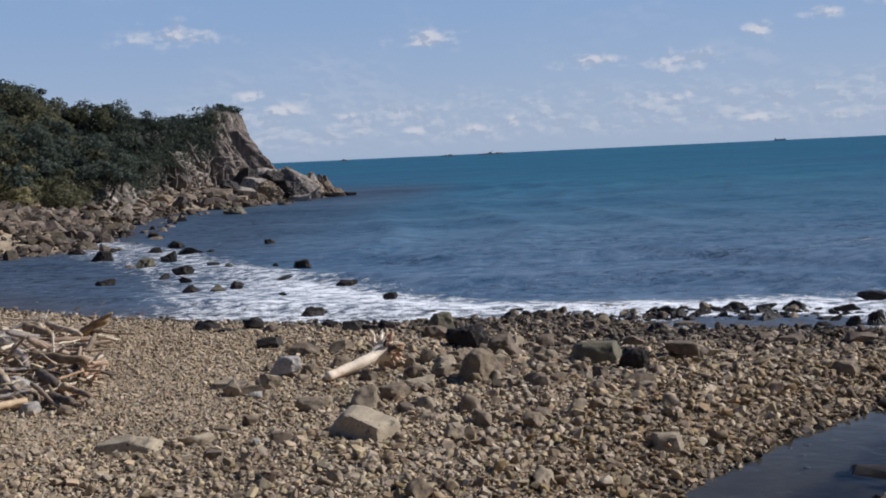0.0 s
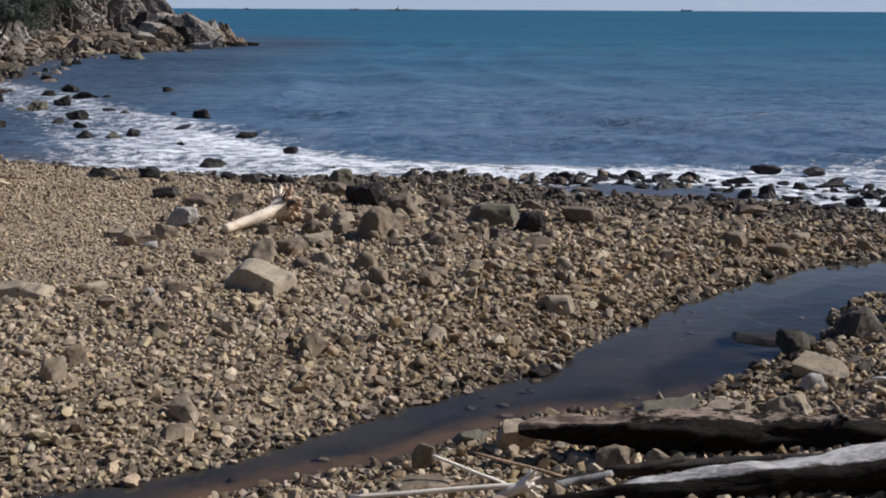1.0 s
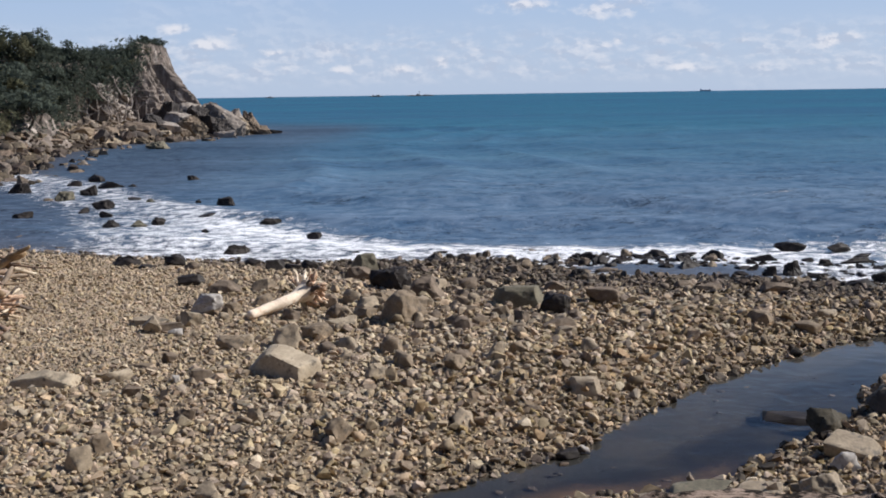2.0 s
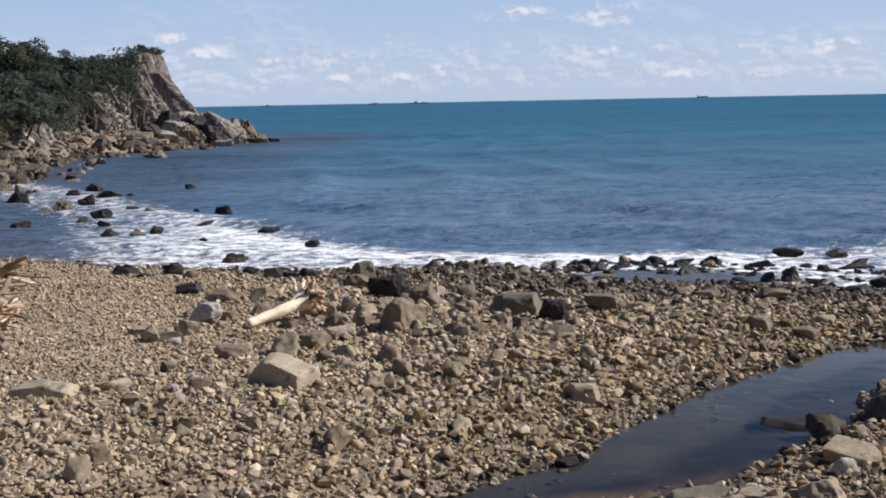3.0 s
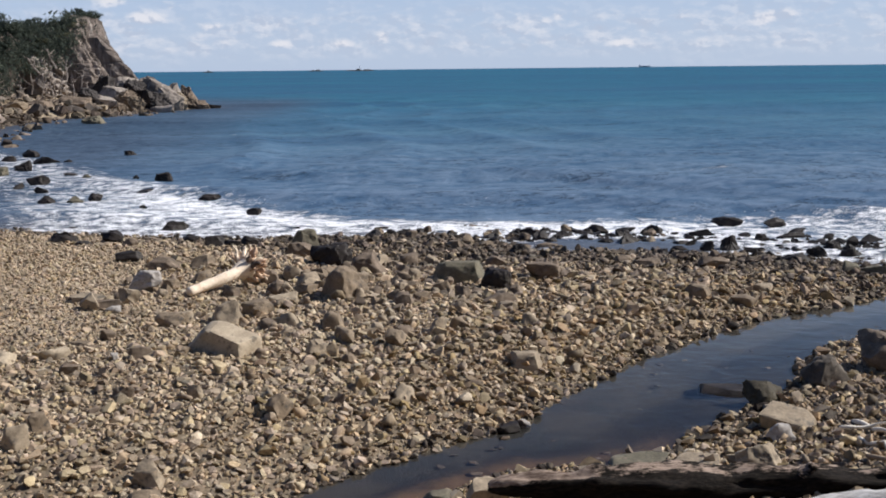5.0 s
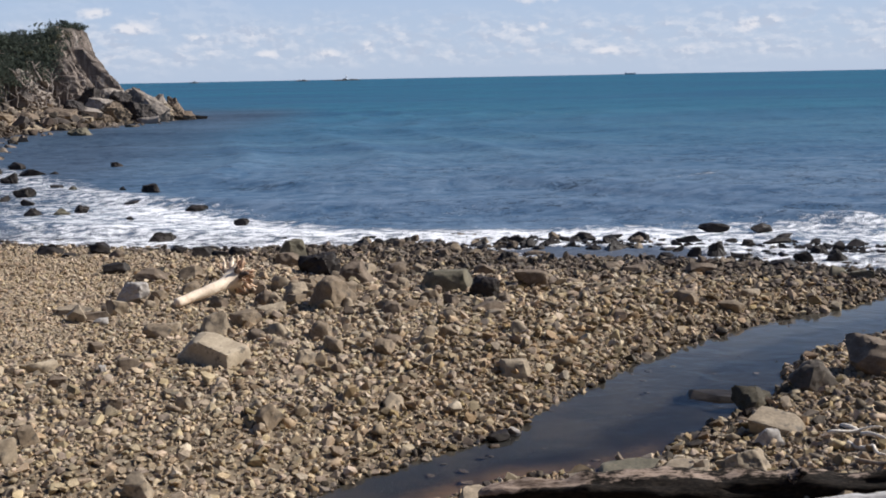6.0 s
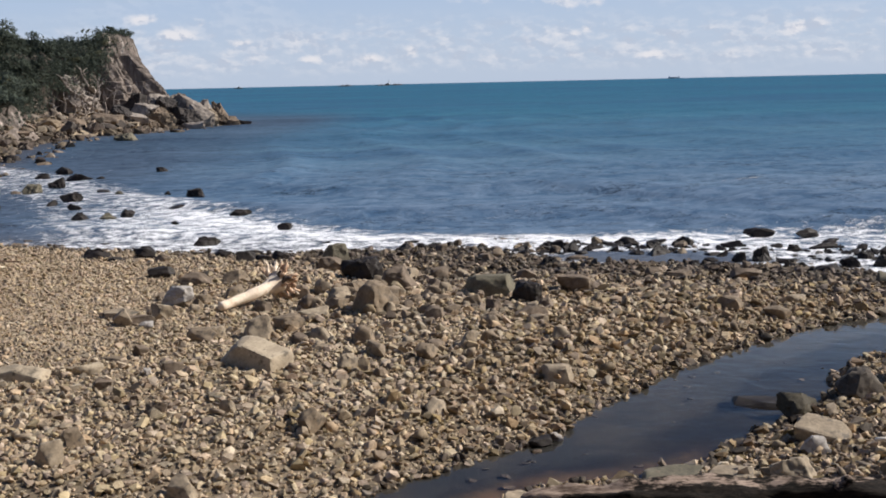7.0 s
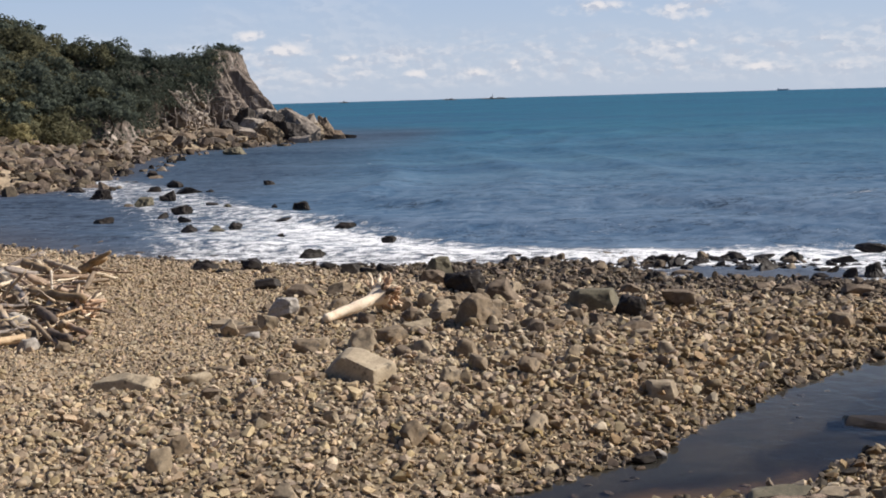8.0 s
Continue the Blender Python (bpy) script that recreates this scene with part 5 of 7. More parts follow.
# low dark rocks in the bar between the pool and the open wash
rng = np.random.default_rng(53)
made = 0
while made < 105:
    x = rng.uniform(-1.0, 11.5)
    if made < 62:
        x = rng.uniform(-1.0, 6.8)
        y = float(np.interp(x, [-1, 1, 4, 7], [32.3, 32.7, 32.4, 31.6])) + rng.normal(0, 0.5)
    else:
        y = float(np.interp(x, [-1, 3.4, 5, 7, 9.3, 11.5], [31.4, 28.9, 28.7, 28.2, 27.0, 25.6])) + rng.normal(0, 0.5)
    if from_stream(np.array([x]), np.array([y]))[0] < 0.4:
        continue
    made += 1
    w = float(np.clip(rng.lognormal(-1.4, 0.4), 0.15, 0.55))
    boulder(x, y, w, w * rng.uniform(0.45, 0.7), w * 0.75, (DARK, DARK, BROWN, DARK, GREY)[made % 5], "brown angular stone in the wave-washed bar" if made % 5 in (2, 4) else "dark wet rock in the wave-washed bar", rng.uniform(0, 180), 500 + made, rng.uniform(-12, 12), sink=0.22, group="wave-washed rocks", z=max(0.0, ground_at(x, y)), cuts=8, bold=0.25, crag=1.5, taper=0.45)

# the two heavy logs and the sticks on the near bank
# both logs carry their sunlit tops and shaded sides in the colour
charred = wood("driftwood_log", (0.72, 11.0, 0.58), (6.0, 11.05, 0.50), 0.1, 0.2, BROWNTOP, "thick dark driftwood log with its sunlit brown top painted in", "driftwood", bend=0.022, knots=0.35, seed=21, rings=190, sides=32, grain=0.45, rough=0.10, lit_top=(0.3, 0.90, 0.97),
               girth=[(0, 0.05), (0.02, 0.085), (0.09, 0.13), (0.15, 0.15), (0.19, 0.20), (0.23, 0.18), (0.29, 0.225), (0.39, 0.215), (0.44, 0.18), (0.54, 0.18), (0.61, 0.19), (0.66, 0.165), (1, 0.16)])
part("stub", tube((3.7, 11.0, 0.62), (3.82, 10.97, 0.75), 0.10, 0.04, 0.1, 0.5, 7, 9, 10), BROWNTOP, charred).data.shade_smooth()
wood("driftwood_log", (0.84, 9.65, 0.41), (5.5, 9.65, 0.92), 0.06, 0.2, SILVERTOP, "dark driftwood log with a sunlit silvery strip painted along its top", "driftwood", bend=0.015, knots=0.3, seed=33, rings=140, sides=26, grain=0.35, rough=0.06, lit_top=(1.2, 0.88, 0.66),
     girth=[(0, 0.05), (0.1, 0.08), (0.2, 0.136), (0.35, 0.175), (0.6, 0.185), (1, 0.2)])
wood("driftwood_branch", (0.78, 10.2, 0.31), (2.2, 10.3, 0.56), 0.06, 0.045, CHAR, "dark bare branch wedged between two logs", "driftwood", bend=0.04, knots=0.4, seed=34, rings=24, sides=12, grain=0.4)
wood("driftwood_branch", (1.45, 10.25, 0.46), (4.6, 10.25, 0.74), 0.05, 0.04, CHAR, "long dark branch lying between two logs", "driftwood", bend=0.03, knots=0.4, seed=35, rings=30, sides=12, grain=0.4)
wood("driftwood_stick", (-0.09, 10.42, 0.54), (0.585, 10.3, 0.31), 0.016, 0.02, BONEWOOD, "thin white bare stick leaning on stones", "driftwood", bend=0.02, seed=36)
wood("driftwood_stick", (0.28, 10.42, 0.57), (1.17, 10.3, 0.36), 0.014, 0.018, BROWNWOOD, "thin brown stick among stones", "driftwood", bend=0.04, seed=37)
wood("driftwood_stick", (-0.80, 9.9, 0.35), (0.80, 9.9, 0.48), 0.022, 0.026, BONEWOOD, "straight pale stripped stick on stones", "driftwood", bend=0.01, seed=38)
stump = wood("driftwood_stump", (0.42, 9.86, 0.33), (0.74, 9.9, 0.50), 0.035, 0.06, BONEWOOD, "broken white wood stump with a splintered end", "driftwood", bend=0.05, knots=0.5, seed=39, grain=0.5)
for k, (dx, dy, dz, r) in enumerate(((0.14, 0.0, 0.13, 0.045), (0.17, 0.03, 0.07, 0.04), (0.12, -0.03, 0.16, 0.035), (0.19, 0.0, -0.02, 0.03), (0.20, 0.02, -0.12, 0.026), (0.09, 0.02, 0.15, 0.04))):
    part("splinter", tube((0.68, 9.89, 0.47), (0.68 + dx, 9.89 + dy, 0.47 + dz), r, 0.008, 0.1, 0.6, 41 + k, 8, 7), BONEWOOD, stump)
wood("driftwood_stick", (0.98, 10.05, 0.40), (1.5, 10.12, 0.50), 0.04, 0.035, SILVER, "grey weathered stick beside a dark log", "driftwood", bend=0.03, knots=0.3, seed=40)

wood("driftwood_branch", (5.16, 13.61, 0.37), (5.33, 12.74, 0.47), 0.035, 0.02, BONEWOOD, "pale bare branch on the stony near bank", "driftwood", "branches on the near bank", bend=0.15, seed=51, sides=8)
wood("driftwood_branch", (4.93, 12.81, 0.42), (5.07, 12.12, 0.49), 0.03, 0.018, BONEWOOD, "pale bare branch on the stony near bank", "driftwood", "branches on the near bank", bend=0.2, seed=52, sides=8)
wood("driftwood_branch", (4.75, 12.1, 0.45), (5.02, 11.7, 0.52), 0.03, 0.02, BROWNWOOD, "short brown branch on the stony near bank", "driftwood", "branches on the near bank", bend=0.15, seed=53, sides=8)
wood("driftwood_branch", (4.85, 13.2, 0.42), (5.4, 13.0, 0.52), 0.025, 0.014, BONEWOOD, "pale bare branch on the stony near bank", "driftwood", "branches on the near bank", bend=0.2, seed=54, sides=8)


def stream_stones():
    rng = np.random.default_rng(61)
    x, y = rng.uniform(-2, 10, 900), rng.uniform(10, 24, 900)
    s = from_stream(x, y)
    keep = (s < -0.15) & (rng.random(900) < np.where(s > -0.6, 0.5, 0.18))
    size = rng.uniform(0.06, 0.2, 900)[keep]
    ob = scatter("stream_stones", np.stack([x, y], -1)[keep], STREAM_LEVEL - size * rng.uniform(0.1, 0.45, len(size)), size, 62, WET, tilt=0.2, flat=(0.4, 0.8))
    tagged(ob, "small dark stones lying in the shallow stream", "stones", kind="stuff")


stream_stones()


HEAP = [
    ((-10.05, 22.95), (-8.60, 22.09), 0.95, 0.093, BROWNWOOD, "stout brown log across the driftwood heap"),
    ((-10.46, 24.87), (-9.75, 25.38), 0.95, 0.063, BROWNWOOD, "tan weathered log in the driftwood heap"),
    ((-11.70, 27.72), (-10.19, 25.95), 0.95, 0.070, HEAPTAN, "tan stripped log in the driftwood heap"),
    ((-10.86, 27.59), (-9.18, 26.57), 0.78, 0.025, BROWNWOOD, "long thin brown stick reaching out of the heap"),
    ((-10.41, 27.75), (-9.83, 27.30), 0.75, 0.019, WOOD, "thin pale stick beside the heap"),
    ((-13.31, 28.84), (-12.10, 29.12), 0.98, 0.024, HEAPTAN, "long pale stick on top of the heap"),
    ((-11.93, 27.04), (-10.96, 26.19), 0.98, 0.110, BROWNWOOD, "thick brown log end in the driftwood heap"),
    ((-11.32, 25.01), (-10.32, 23.88), 0.98, 0.051, BROWNWOOD, "brown branch in the driftwood heap"),
    ((-10.55, 21.99), (-9.63, 22.04), 0.82, 0.040, DARKWOOD, "dark bent branch in the driftwood heap"),
    ((-9.67, 22.05), (-8.80, 21.37), 0.82, 0.039, DARKWOOD, "dark bent branch in the driftwood heap"),
    ((-9.35, 21.70), (-8.61, 20.61), 0.78, 0.099, DARKWOOD, "dark broken stump in the driftwood heap"),
    ((-9.12, 19.00), (-8.68, 19.54), 0.70, 0.068, ORANGEWOOD, "smooth orange-tan log beside the heap"),
    ((-8.66, 20.13), (-8.40, 21.03), 0.72, 0.022, WOOD, "pale stripped stick at the heap's edge"),
    ((-9.27, 19.67), (-8.75, 20.35), 0.75, 0.030, GREYWOOD, "grey weathered branch in the driftwood heap"),
    ((-8.48, 20.70), (-7.70, 19.83), 0.70, 0.062, BROWNWOOD, "brown root piece at the heap's edge"),
    ((-11.01, 24.39), (-9.66, 21.89), 0.90, 0.075, GREYWOOD, "grey-purple plank leaning in the heap"),
    ((-9.35, 24.11), (-8.99, 24.38), 0.80, 0.030, BROWNWOOD, "brown branch at the heap's edge"),
    ((-9.91, 23.85), (-9.10, 23.41), 0.92, 0.036, BROWNWOOD, "brown branch in the driftwood heap"),
    ((-9.95, 24.07), (-9.93, 25.53), 0.98, 0.024, WOOD, "pale split stick in the driftwood heap"),
    ((-9.93, 22.91), (-10.09, 24.75), 1.00, 0.021, WOOD, "pale split stick in the driftwood heap"),
    ((-12.27, 26.56), (-12.06, 27.30), 1.00, 0.041, WOOD, "bleached stick on the driftwood heap"),
    ((-11.05, 23.84), (-11.30, 25.13), 0.95, 0.049, WOOD, "bleached log end on the driftwood heap"),
    ((-10.43, 22.48), (-10.21, 23.00), 0.90, 0.029, BROWNWOOD, "brown branch in the driftwood heap"),
    ((-8.82, 21.23), (-8.65, 22.12), 0.75, 0.032, BROWNWOOD, "brown branch at the heap's edge"),
    ((-8.91, 21.95), (-8.62, 22.95), 0.75, 0.033, GREYWOOD, "grey weathered branch at the heap's edge"),
    ((-8.43, 21.59), (-8.43, 21.95), 0.68, 0.027, WOOD, "short white splinter beside the heap"),
    ((-9.45, 20.29), (-9.53, 21.41), 0.78, 0.021, WOOD, "white curved stick on the heap"),
    ((-8.46, 19.97), (-7.86, 19.44), 0.68, 0.091, DARKWOOD, "dark root clump at the heap's edge"),
    ((-7.75, 19.54), (-7.78, 20.29), 0.66, 0.029, BROWNWOOD, "brown stick at the heap's edge"),
]


def driftwood_heap():
    """The heap of branches thrown up on the beach, each piece by itself."""
    for k, (a, b, z, r, mat, label) in enumerate(HEAP):
        low = min(z, ground_at(*b) + 0.45)
        wood("driftwood_log" if r > 0.06 else "driftwood_branch", (*a, z), (*b, low), r, r * (0.85 if r > 0.06 else 0.6), mat, label, "driftwood", "driftwood heap", bend=0.012 if r > 0.06 else 0.05, knots=0.35, seed=900 + k, rings=18, sides=10, grain=0.3)
    rng = np.random.default_rng(8)
    for k, (x, y, w, h, mat) in enumerate([(-10.2, 22.9, 0.5, 0.42, GREY), (-9.45, 21.05, 0.42, 0.30, PALE), (-9.2, 20.25, 0.36, 0.28, TAN), (-9.4, 22.5, 0.26, 0.24, PALE), (-8.75, 19.9, 0.40, 0.30, GREY), (-12.2, 26.6, 0.5, 0.4, PALE), (-8.5, 19.25, 0.34, 0.24, PALE), (-7.85, 19.1, 0.28, 0.2, GREY), (-7.6, 19.6, 0.22, 0.2, TAN), (-8.9, 22.3, 0.32, 0.22, GREY)]):
        boulder(x, y, w, h, w * 0.75, mat, "stone caught among the driftwood", 30 * k % 70, 860 + k, sink=0.1, name="stone", category="stone", group="stones in the heap", z=ground_at(x, y) + (0.15 if y > 20 else 0.0), cuts=8, wear=2)
    # reddish roots at the heap's end
    for k in range(16):
        w = rng.uniform(0, 6.283)
        s = np.array([-8.62 + rng.normal(0, 0.10), 22.25 + rng.normal(0, 0.16), 0.74 + rng.normal(0, 0.07)])
        e = s + np.array([math.cos(w) * 0.32 + 0.12, math.sin(w) * 0.3, rng.normal(0.03, 0.13)])
        e[2] = max(e[2], ground_at(e[0], e[1]) + 0.05)
        wood("driftwood_root", s, e, 0.045, 0.018, ROOTWOOD if k % 3 else DARKWOOD, "reddish brown root at the heap's edge", "driftwood", "driftwood heap", bend=0.2, knots=0.6, seed=950 + k, rings=8, sides=7)
    for made in range(270):
        y = rng.uniform(19.6, 29.8)
        edge = -0.365 * y - 0.45 - 0.35 * math.sin(y * 1.3)
        x = edge - abs(rng.normal(0, 1.05))
        twig = rng.random() < 0.5
        length = rng.uniform(0.2, 0.6) if twig else rng.choice([0.55, 0.95, 1.5], p=[0.5, 0.35, 0.15]) * rng.uniform(0.8, 1.2)
        w = rng.normal(0.0, 1.0)
        mound = smooth(0.0, 1.1, np.array(edge - x)) * smooth(30.5, 26.0, np.array(y))
        dx, dy, dz = math.cos(w) * length / 2, math.sin(w) * length / 2, rng.normal(0, 0.16) * length
        x -= abs(dx) * rng.uniform(0.3, 1.0)
        g = ground_at(x, y)
        r = rng.uniform(0.008, 0.02) if twig else 0.020 + length * rng.uniform(0.012, 0.050)
        z = g + rng.uniform(0.02, 0.46) * float(mound) + r
        z += max(0, g + r * 0.6 - (z - abs(dz)))
        pick = rng.random()
        mat, what = (WOOD, "pale stripped") if pick < (0.45 if twig else 0.14) else (BROWNWOOD, "brown weathered") if pick < 0.62 else (HEAPTAN, "tan weathered") if pick < 0.78 else (GREYWOOD, "grey weathered") if pick < 0.88 else (DARKWOOD, "dark rotten")
        wood("driftwood_branch", (x - dx, y - dy, z - dz), (x + dx, y + dy, z + dz), r, r * rng.uniform(0.4, 0.9), mat,
             what + " branch in the driftwood heap", "driftwood", "driftwood heap", bend=rng.uniform(0.01, 0.07), knots=0.5, seed=made + 60, rings=12, sides=7, grain=0.0 if twig else 0.35)
    litter = bmesh.new()
    for made in range(460):
        y = rng.uniform(19.6, 29.6)
        edge = -0.362 * y - 0.7 - 0.35 * math.sin(y * 1.3)
        x = edge - abs(rng.normal(0, 1.1))
        length, w = rng.uniform(0.15, 0.5), rng.uniform(0, 6.283)
        z = ground_at(x, y) + 0.04 + rng.uniform(0, 0.62) * float(smooth(0.0, 1.1, np.array(edge - x)))
        d = (math.cos(w) * length, math.sin(w) * length, rng.normal(0, 0.12))
        bm = tube((x, y, z), (x + d[0], y + d[1], max(z + d[2], ground_at(x, y) + 0.03)), rng.uniform(0.006, 0.02), 0.006, 0.15, 0.4, made, 5, 5)
        me = bpy.data.meshes.new("twig")
        bm.to_mesh(me)
        bm.free()
        litter.from_mesh(me)
        bpy.data.meshes.remove(me)
    me = bpy.data.meshes.new("driftwood_litter")
    litter.to_mesh(me)
    litter.free()
    me.materials.append(LITTER)
    tagged(new("driftwood_litter", me), "pale and brown twigs strewn through the driftwood heap", "driftwood", kind="stuff")
    wood("driftwood_stick", (-9.62, 23.0, 0.65), (-9.60, 23.0, 1.36), 0.032, 0.024, BONEWOOD, "pale stick standing upright in the driftwood heap", "driftwood", "driftwood heap", bend=0.01, seed=403)


LITTER = material("driftwood_twigs", (0.34, 0.26, 0.18), (0.78, 0.66, 0.50), 3.0, 0.85, 0.4, 30.0, 0.4)
driftwood_heap()

# ---- the headland ----
RIDGE = [(-25, 147, 0.8, 4), (-29.5, 145.5, 2.6, 6), (-33.0, 143.2, 4.4, 5), (-35.0, 141.8, 8.6, 5), (-37.2, 140.2, 9.9, 9), (-40.5, 136, 9.2, 12), (-46, 128, 9.1, 17), (-50, 120, 10.7, 21), (-54, 113, 11.3, 24),
         (-64, 102, 12.0, 28), (-90, 84, 15, 36), (-170, 40, 20, 60)]


def hill_height(x, y):
    best = np.full(x.shape, -3.0)
    for (ax, ay, ah, aw), (bx, by, bh, bw) in zip(RIDGE[:-1], RIDGE[1:]):
        dx, dy = bx - ax, by - ay
        s = np.clip(((x - ax) * dx + (y - ay) * dy) / (dx * dx + dy * dy), 0, 1)
        d = np.hypot(x - ax - s * dx, y - ay - s * dy)
        best = np.maximum(best, (ah + s * (bh - ah)) * (1 - (d / (aw + s * (bw - aw))) ** 1.5))
    return np.maximum(best, -3.0) * smooth(-0.5, 3.0, inland(x, y)) - 0.3


FOOT = [(-47, 117), (-43, 120.5), (-39.8, 124.5), (-38.2, 128.5), (-36.4, 132.5), (-34.2, 136.0), (-31.0, 139.2), (-28.8, 141.6), (-29, 147), (-34, 151)]
BROW = [(-50, 123), (-46, 126.5), (-43, 130.5), (-40.6, 134.6), (-38.4, 138.0), (-36.8, 140.2), (-35.4, 142), (-34.8, 143.6), (-35.6, 146), (-38, 149)]
CROWN = [6.6, 6.9, 7.2, 7.6, 8.3, 9.6, 10.9, 10.5, 9.0, 7.4]


def slope_height(x, y):
    """The height of the wooded hill, or of the cliff's face where the hill breaks off."""
    h = hill_height(x, y)
    sea = inside(x, y, BROW + [(-10, 160), (-10, 108), (-46, 108)])
    face = inside(x, y, FOOT + BROW[::-1])
    df, db = distance_to_line(x, y, FOOT), distance_to_line(x, y, BROW)
    return np.where(face, 9.0 * (df / (df + db + 0.01)) ** 1.1, np.where(sea, np.minimum(h, 0.4), h))


FLANK = []


def build_headland():
    xs = spaced((-230, -80, 60), (-80, -45, 90), (-45, -20, 130))
    ys = spaced((0, 70, 30), (70, 110, 60), (110, 160, 200), (160, 215, 30))
    x, y = np.meshgrid(xs, ys)
    z = hill_height(x, y)
    rough = smooth(0.3, 2.5, z) * smooth(-60, -44, x)
    jag = np.zeros(x.shape)
    flat_x, flat_y, flat_z = x.ravel(), y.ravel(), z.ravel()
    out = jag.ravel()
    for i in np.nonzero(rough.ravel() > 0.02)[0]:
        q = Vector((flat_x[i] * 0.5 + flat_z[i] * 0.18, flat_y[i] * 0.5, flat_z[i] * 0.12))
        out[i] = (noise.voronoi(q)[0][0] - 0.4) * 0.9 + noise.noise(q * 2.5) * 0.4
    z = z + (out.reshape(x.shape) - 0.6) * rough
    foot, brow = resample(FOOT, 300), resample(BROW, 300)
    seaward = inside(x, y, BROW + [(-10, 160), (-10, 108), (-46, 108)])
    z = np.where(seaward, np.minimum(z, z - 12.0 * smooth(0.1, 1.4, distance_to_line(x, y, BROW))), z)
    thing = new("headland")
    tagged(thing, "wooded rocky headland with a pale fissured cliff falling to the sea", "headland", kind="structure")
    soil = mesh_object("cliff", np.stack([x, y, z], -1).reshape(-1, 3), grid_faces(len(ys), len(xs)), ROCK, thing)
    # the fissured face: from the foot to the brow, split by slanting cracks
    k = np.linspace(0, 1, 300)
    crown = np.interp(k, np.linspace(0, 1, 10), CROWN)
    rows = 120
    pts = np.zeros((rows, 300, 3))
    out = foot - brow
    out /= np.linalg.norm(out, axis=1)[:, None]
    for r in range(rows):
        v = r / (rows - 1)
        zz = -0.2 + (crown + 0.2) * v
        at = brow + (foot - brow) * (1 - v) ** 1.15
        push = np.zeros(300)
        for i in range(300):
            c = i * 0.135 - zz[i] * 0.05
            for wide, tall, step, cut, salt in ((4.2, 13.0, 1.9, 0.8, 2.0), (1.7, 5.0, 0.55, 0.35, 9.0), (0.7, 1.6, 0.24, 0.22, 17.0), (0.33, 0.7, 0.10, 0.08, 29.0)):
                far, near = noise.voronoi(Vector((c / wide, zz[i] / tall, salt)))
                h = noise.cell(near[0] * 37.7)
                tip = noise.cell(near[0] * 91.3 + Vector((5, 0, 0)))
                push[i] += step * (h - 0.5) + step * 0.7 * (tip - 0.5) * (c / wide - near[0].x) - cut * max(0, 1 - (far[1] - far[0]) / 0.14)
            push[i] *= 1 - 0.65 * max(0.0, min(1.0, (v - 0.45) / 0.5)) * (i > 150)
            push[i] += 0.12 * noise.noise(Vector((c * 2.4, zz[i] * 1.4, 21.0)))
        fade = math.sin(math.pi * min(1, 0.12 + v * 0.88)) ** 0.4
        pts[r, :, :2] = at + out * (push * fade)[:, None]
        pts[r, :, 2] = zz + 0.2 * push * (v > 0.92)
    steep = pts.reshape(-1, 3)
    side = np.degrees(np.arctan2(steep[:, 0], steep[:, 1]))
    FLANK.append(steep[(side < np.interp(steep[:, 2], [2.0, 5.5, 9.0], [-15.6, -15.1, -14.75])) & (steep[:, 2] > np.interp(side, [-18.5, -17.2, -16.2, -15.2], [3.0, 6.6, 7.0, 4.2]))])
    mesh_object("cliff_face", pts.reshape(-1, 3), grid_faces(rows, 300), ROCK, thing)
    rng = np.random.default_rng(12)
    n = 260
    px, py = rng.uniform(-50, -26, n), rng.uniform(112, 150, n)
    pz = slope_height(px, py)
    keep = (pz > 0.1) & (pz < 1.0)
    px, py, pz = px[keep], py[keep], pz[keep]
    size = rng.lognormal(0.0, 0.4, len(px))
    ob = scatter("slabs", np.stack([px, py], -1), pz + 0.5, np.clip(size, 0.5, 1.9), 4, BLOCKS, thing, tilt=0.4, flat=(0.6, 1.2), worn_edges=False)
    ob["kind"] = "stuff"
    gully = steep[(side > -18.2) & (side < -15.2) & (steep[:, 2] > 0.6) & (steep[:, 2] < np.interp(side, [-18.2, -17.0, -16.0, -15.2], [2.6, 5.8, 6.2, 3.6]))]
    gully = gully[rng.permutation(len(gully))[:170]]
    ob = scatter("ledges", gully[:, :2] + (0.15, -0.4), gully[:, 2], np.clip(rng.lognormal(-0.25, 0.4, len(gully)), 0.4, 1.6), 6, LEDGE, thing, tilt=0.5, flat=(0.7, 1.4), worn_edges=False)
    ob["kind"] = "stuff"
    return thing


headland = build_headland()


CLIFFSLAB = material("cliff_slab", (0.11, 0.089, 0.072), (0.29, 0.245, 0.205), 0.8, 0.9, 0.8, 8.0, spots=(0.40, 0.35, 0.305))
DARKSLAB = material("dark_slab", (0.022, 0.019, 0.018), (0.080, 0.066, 0.058), 0.8, 0.85, 0.8, 8.0)
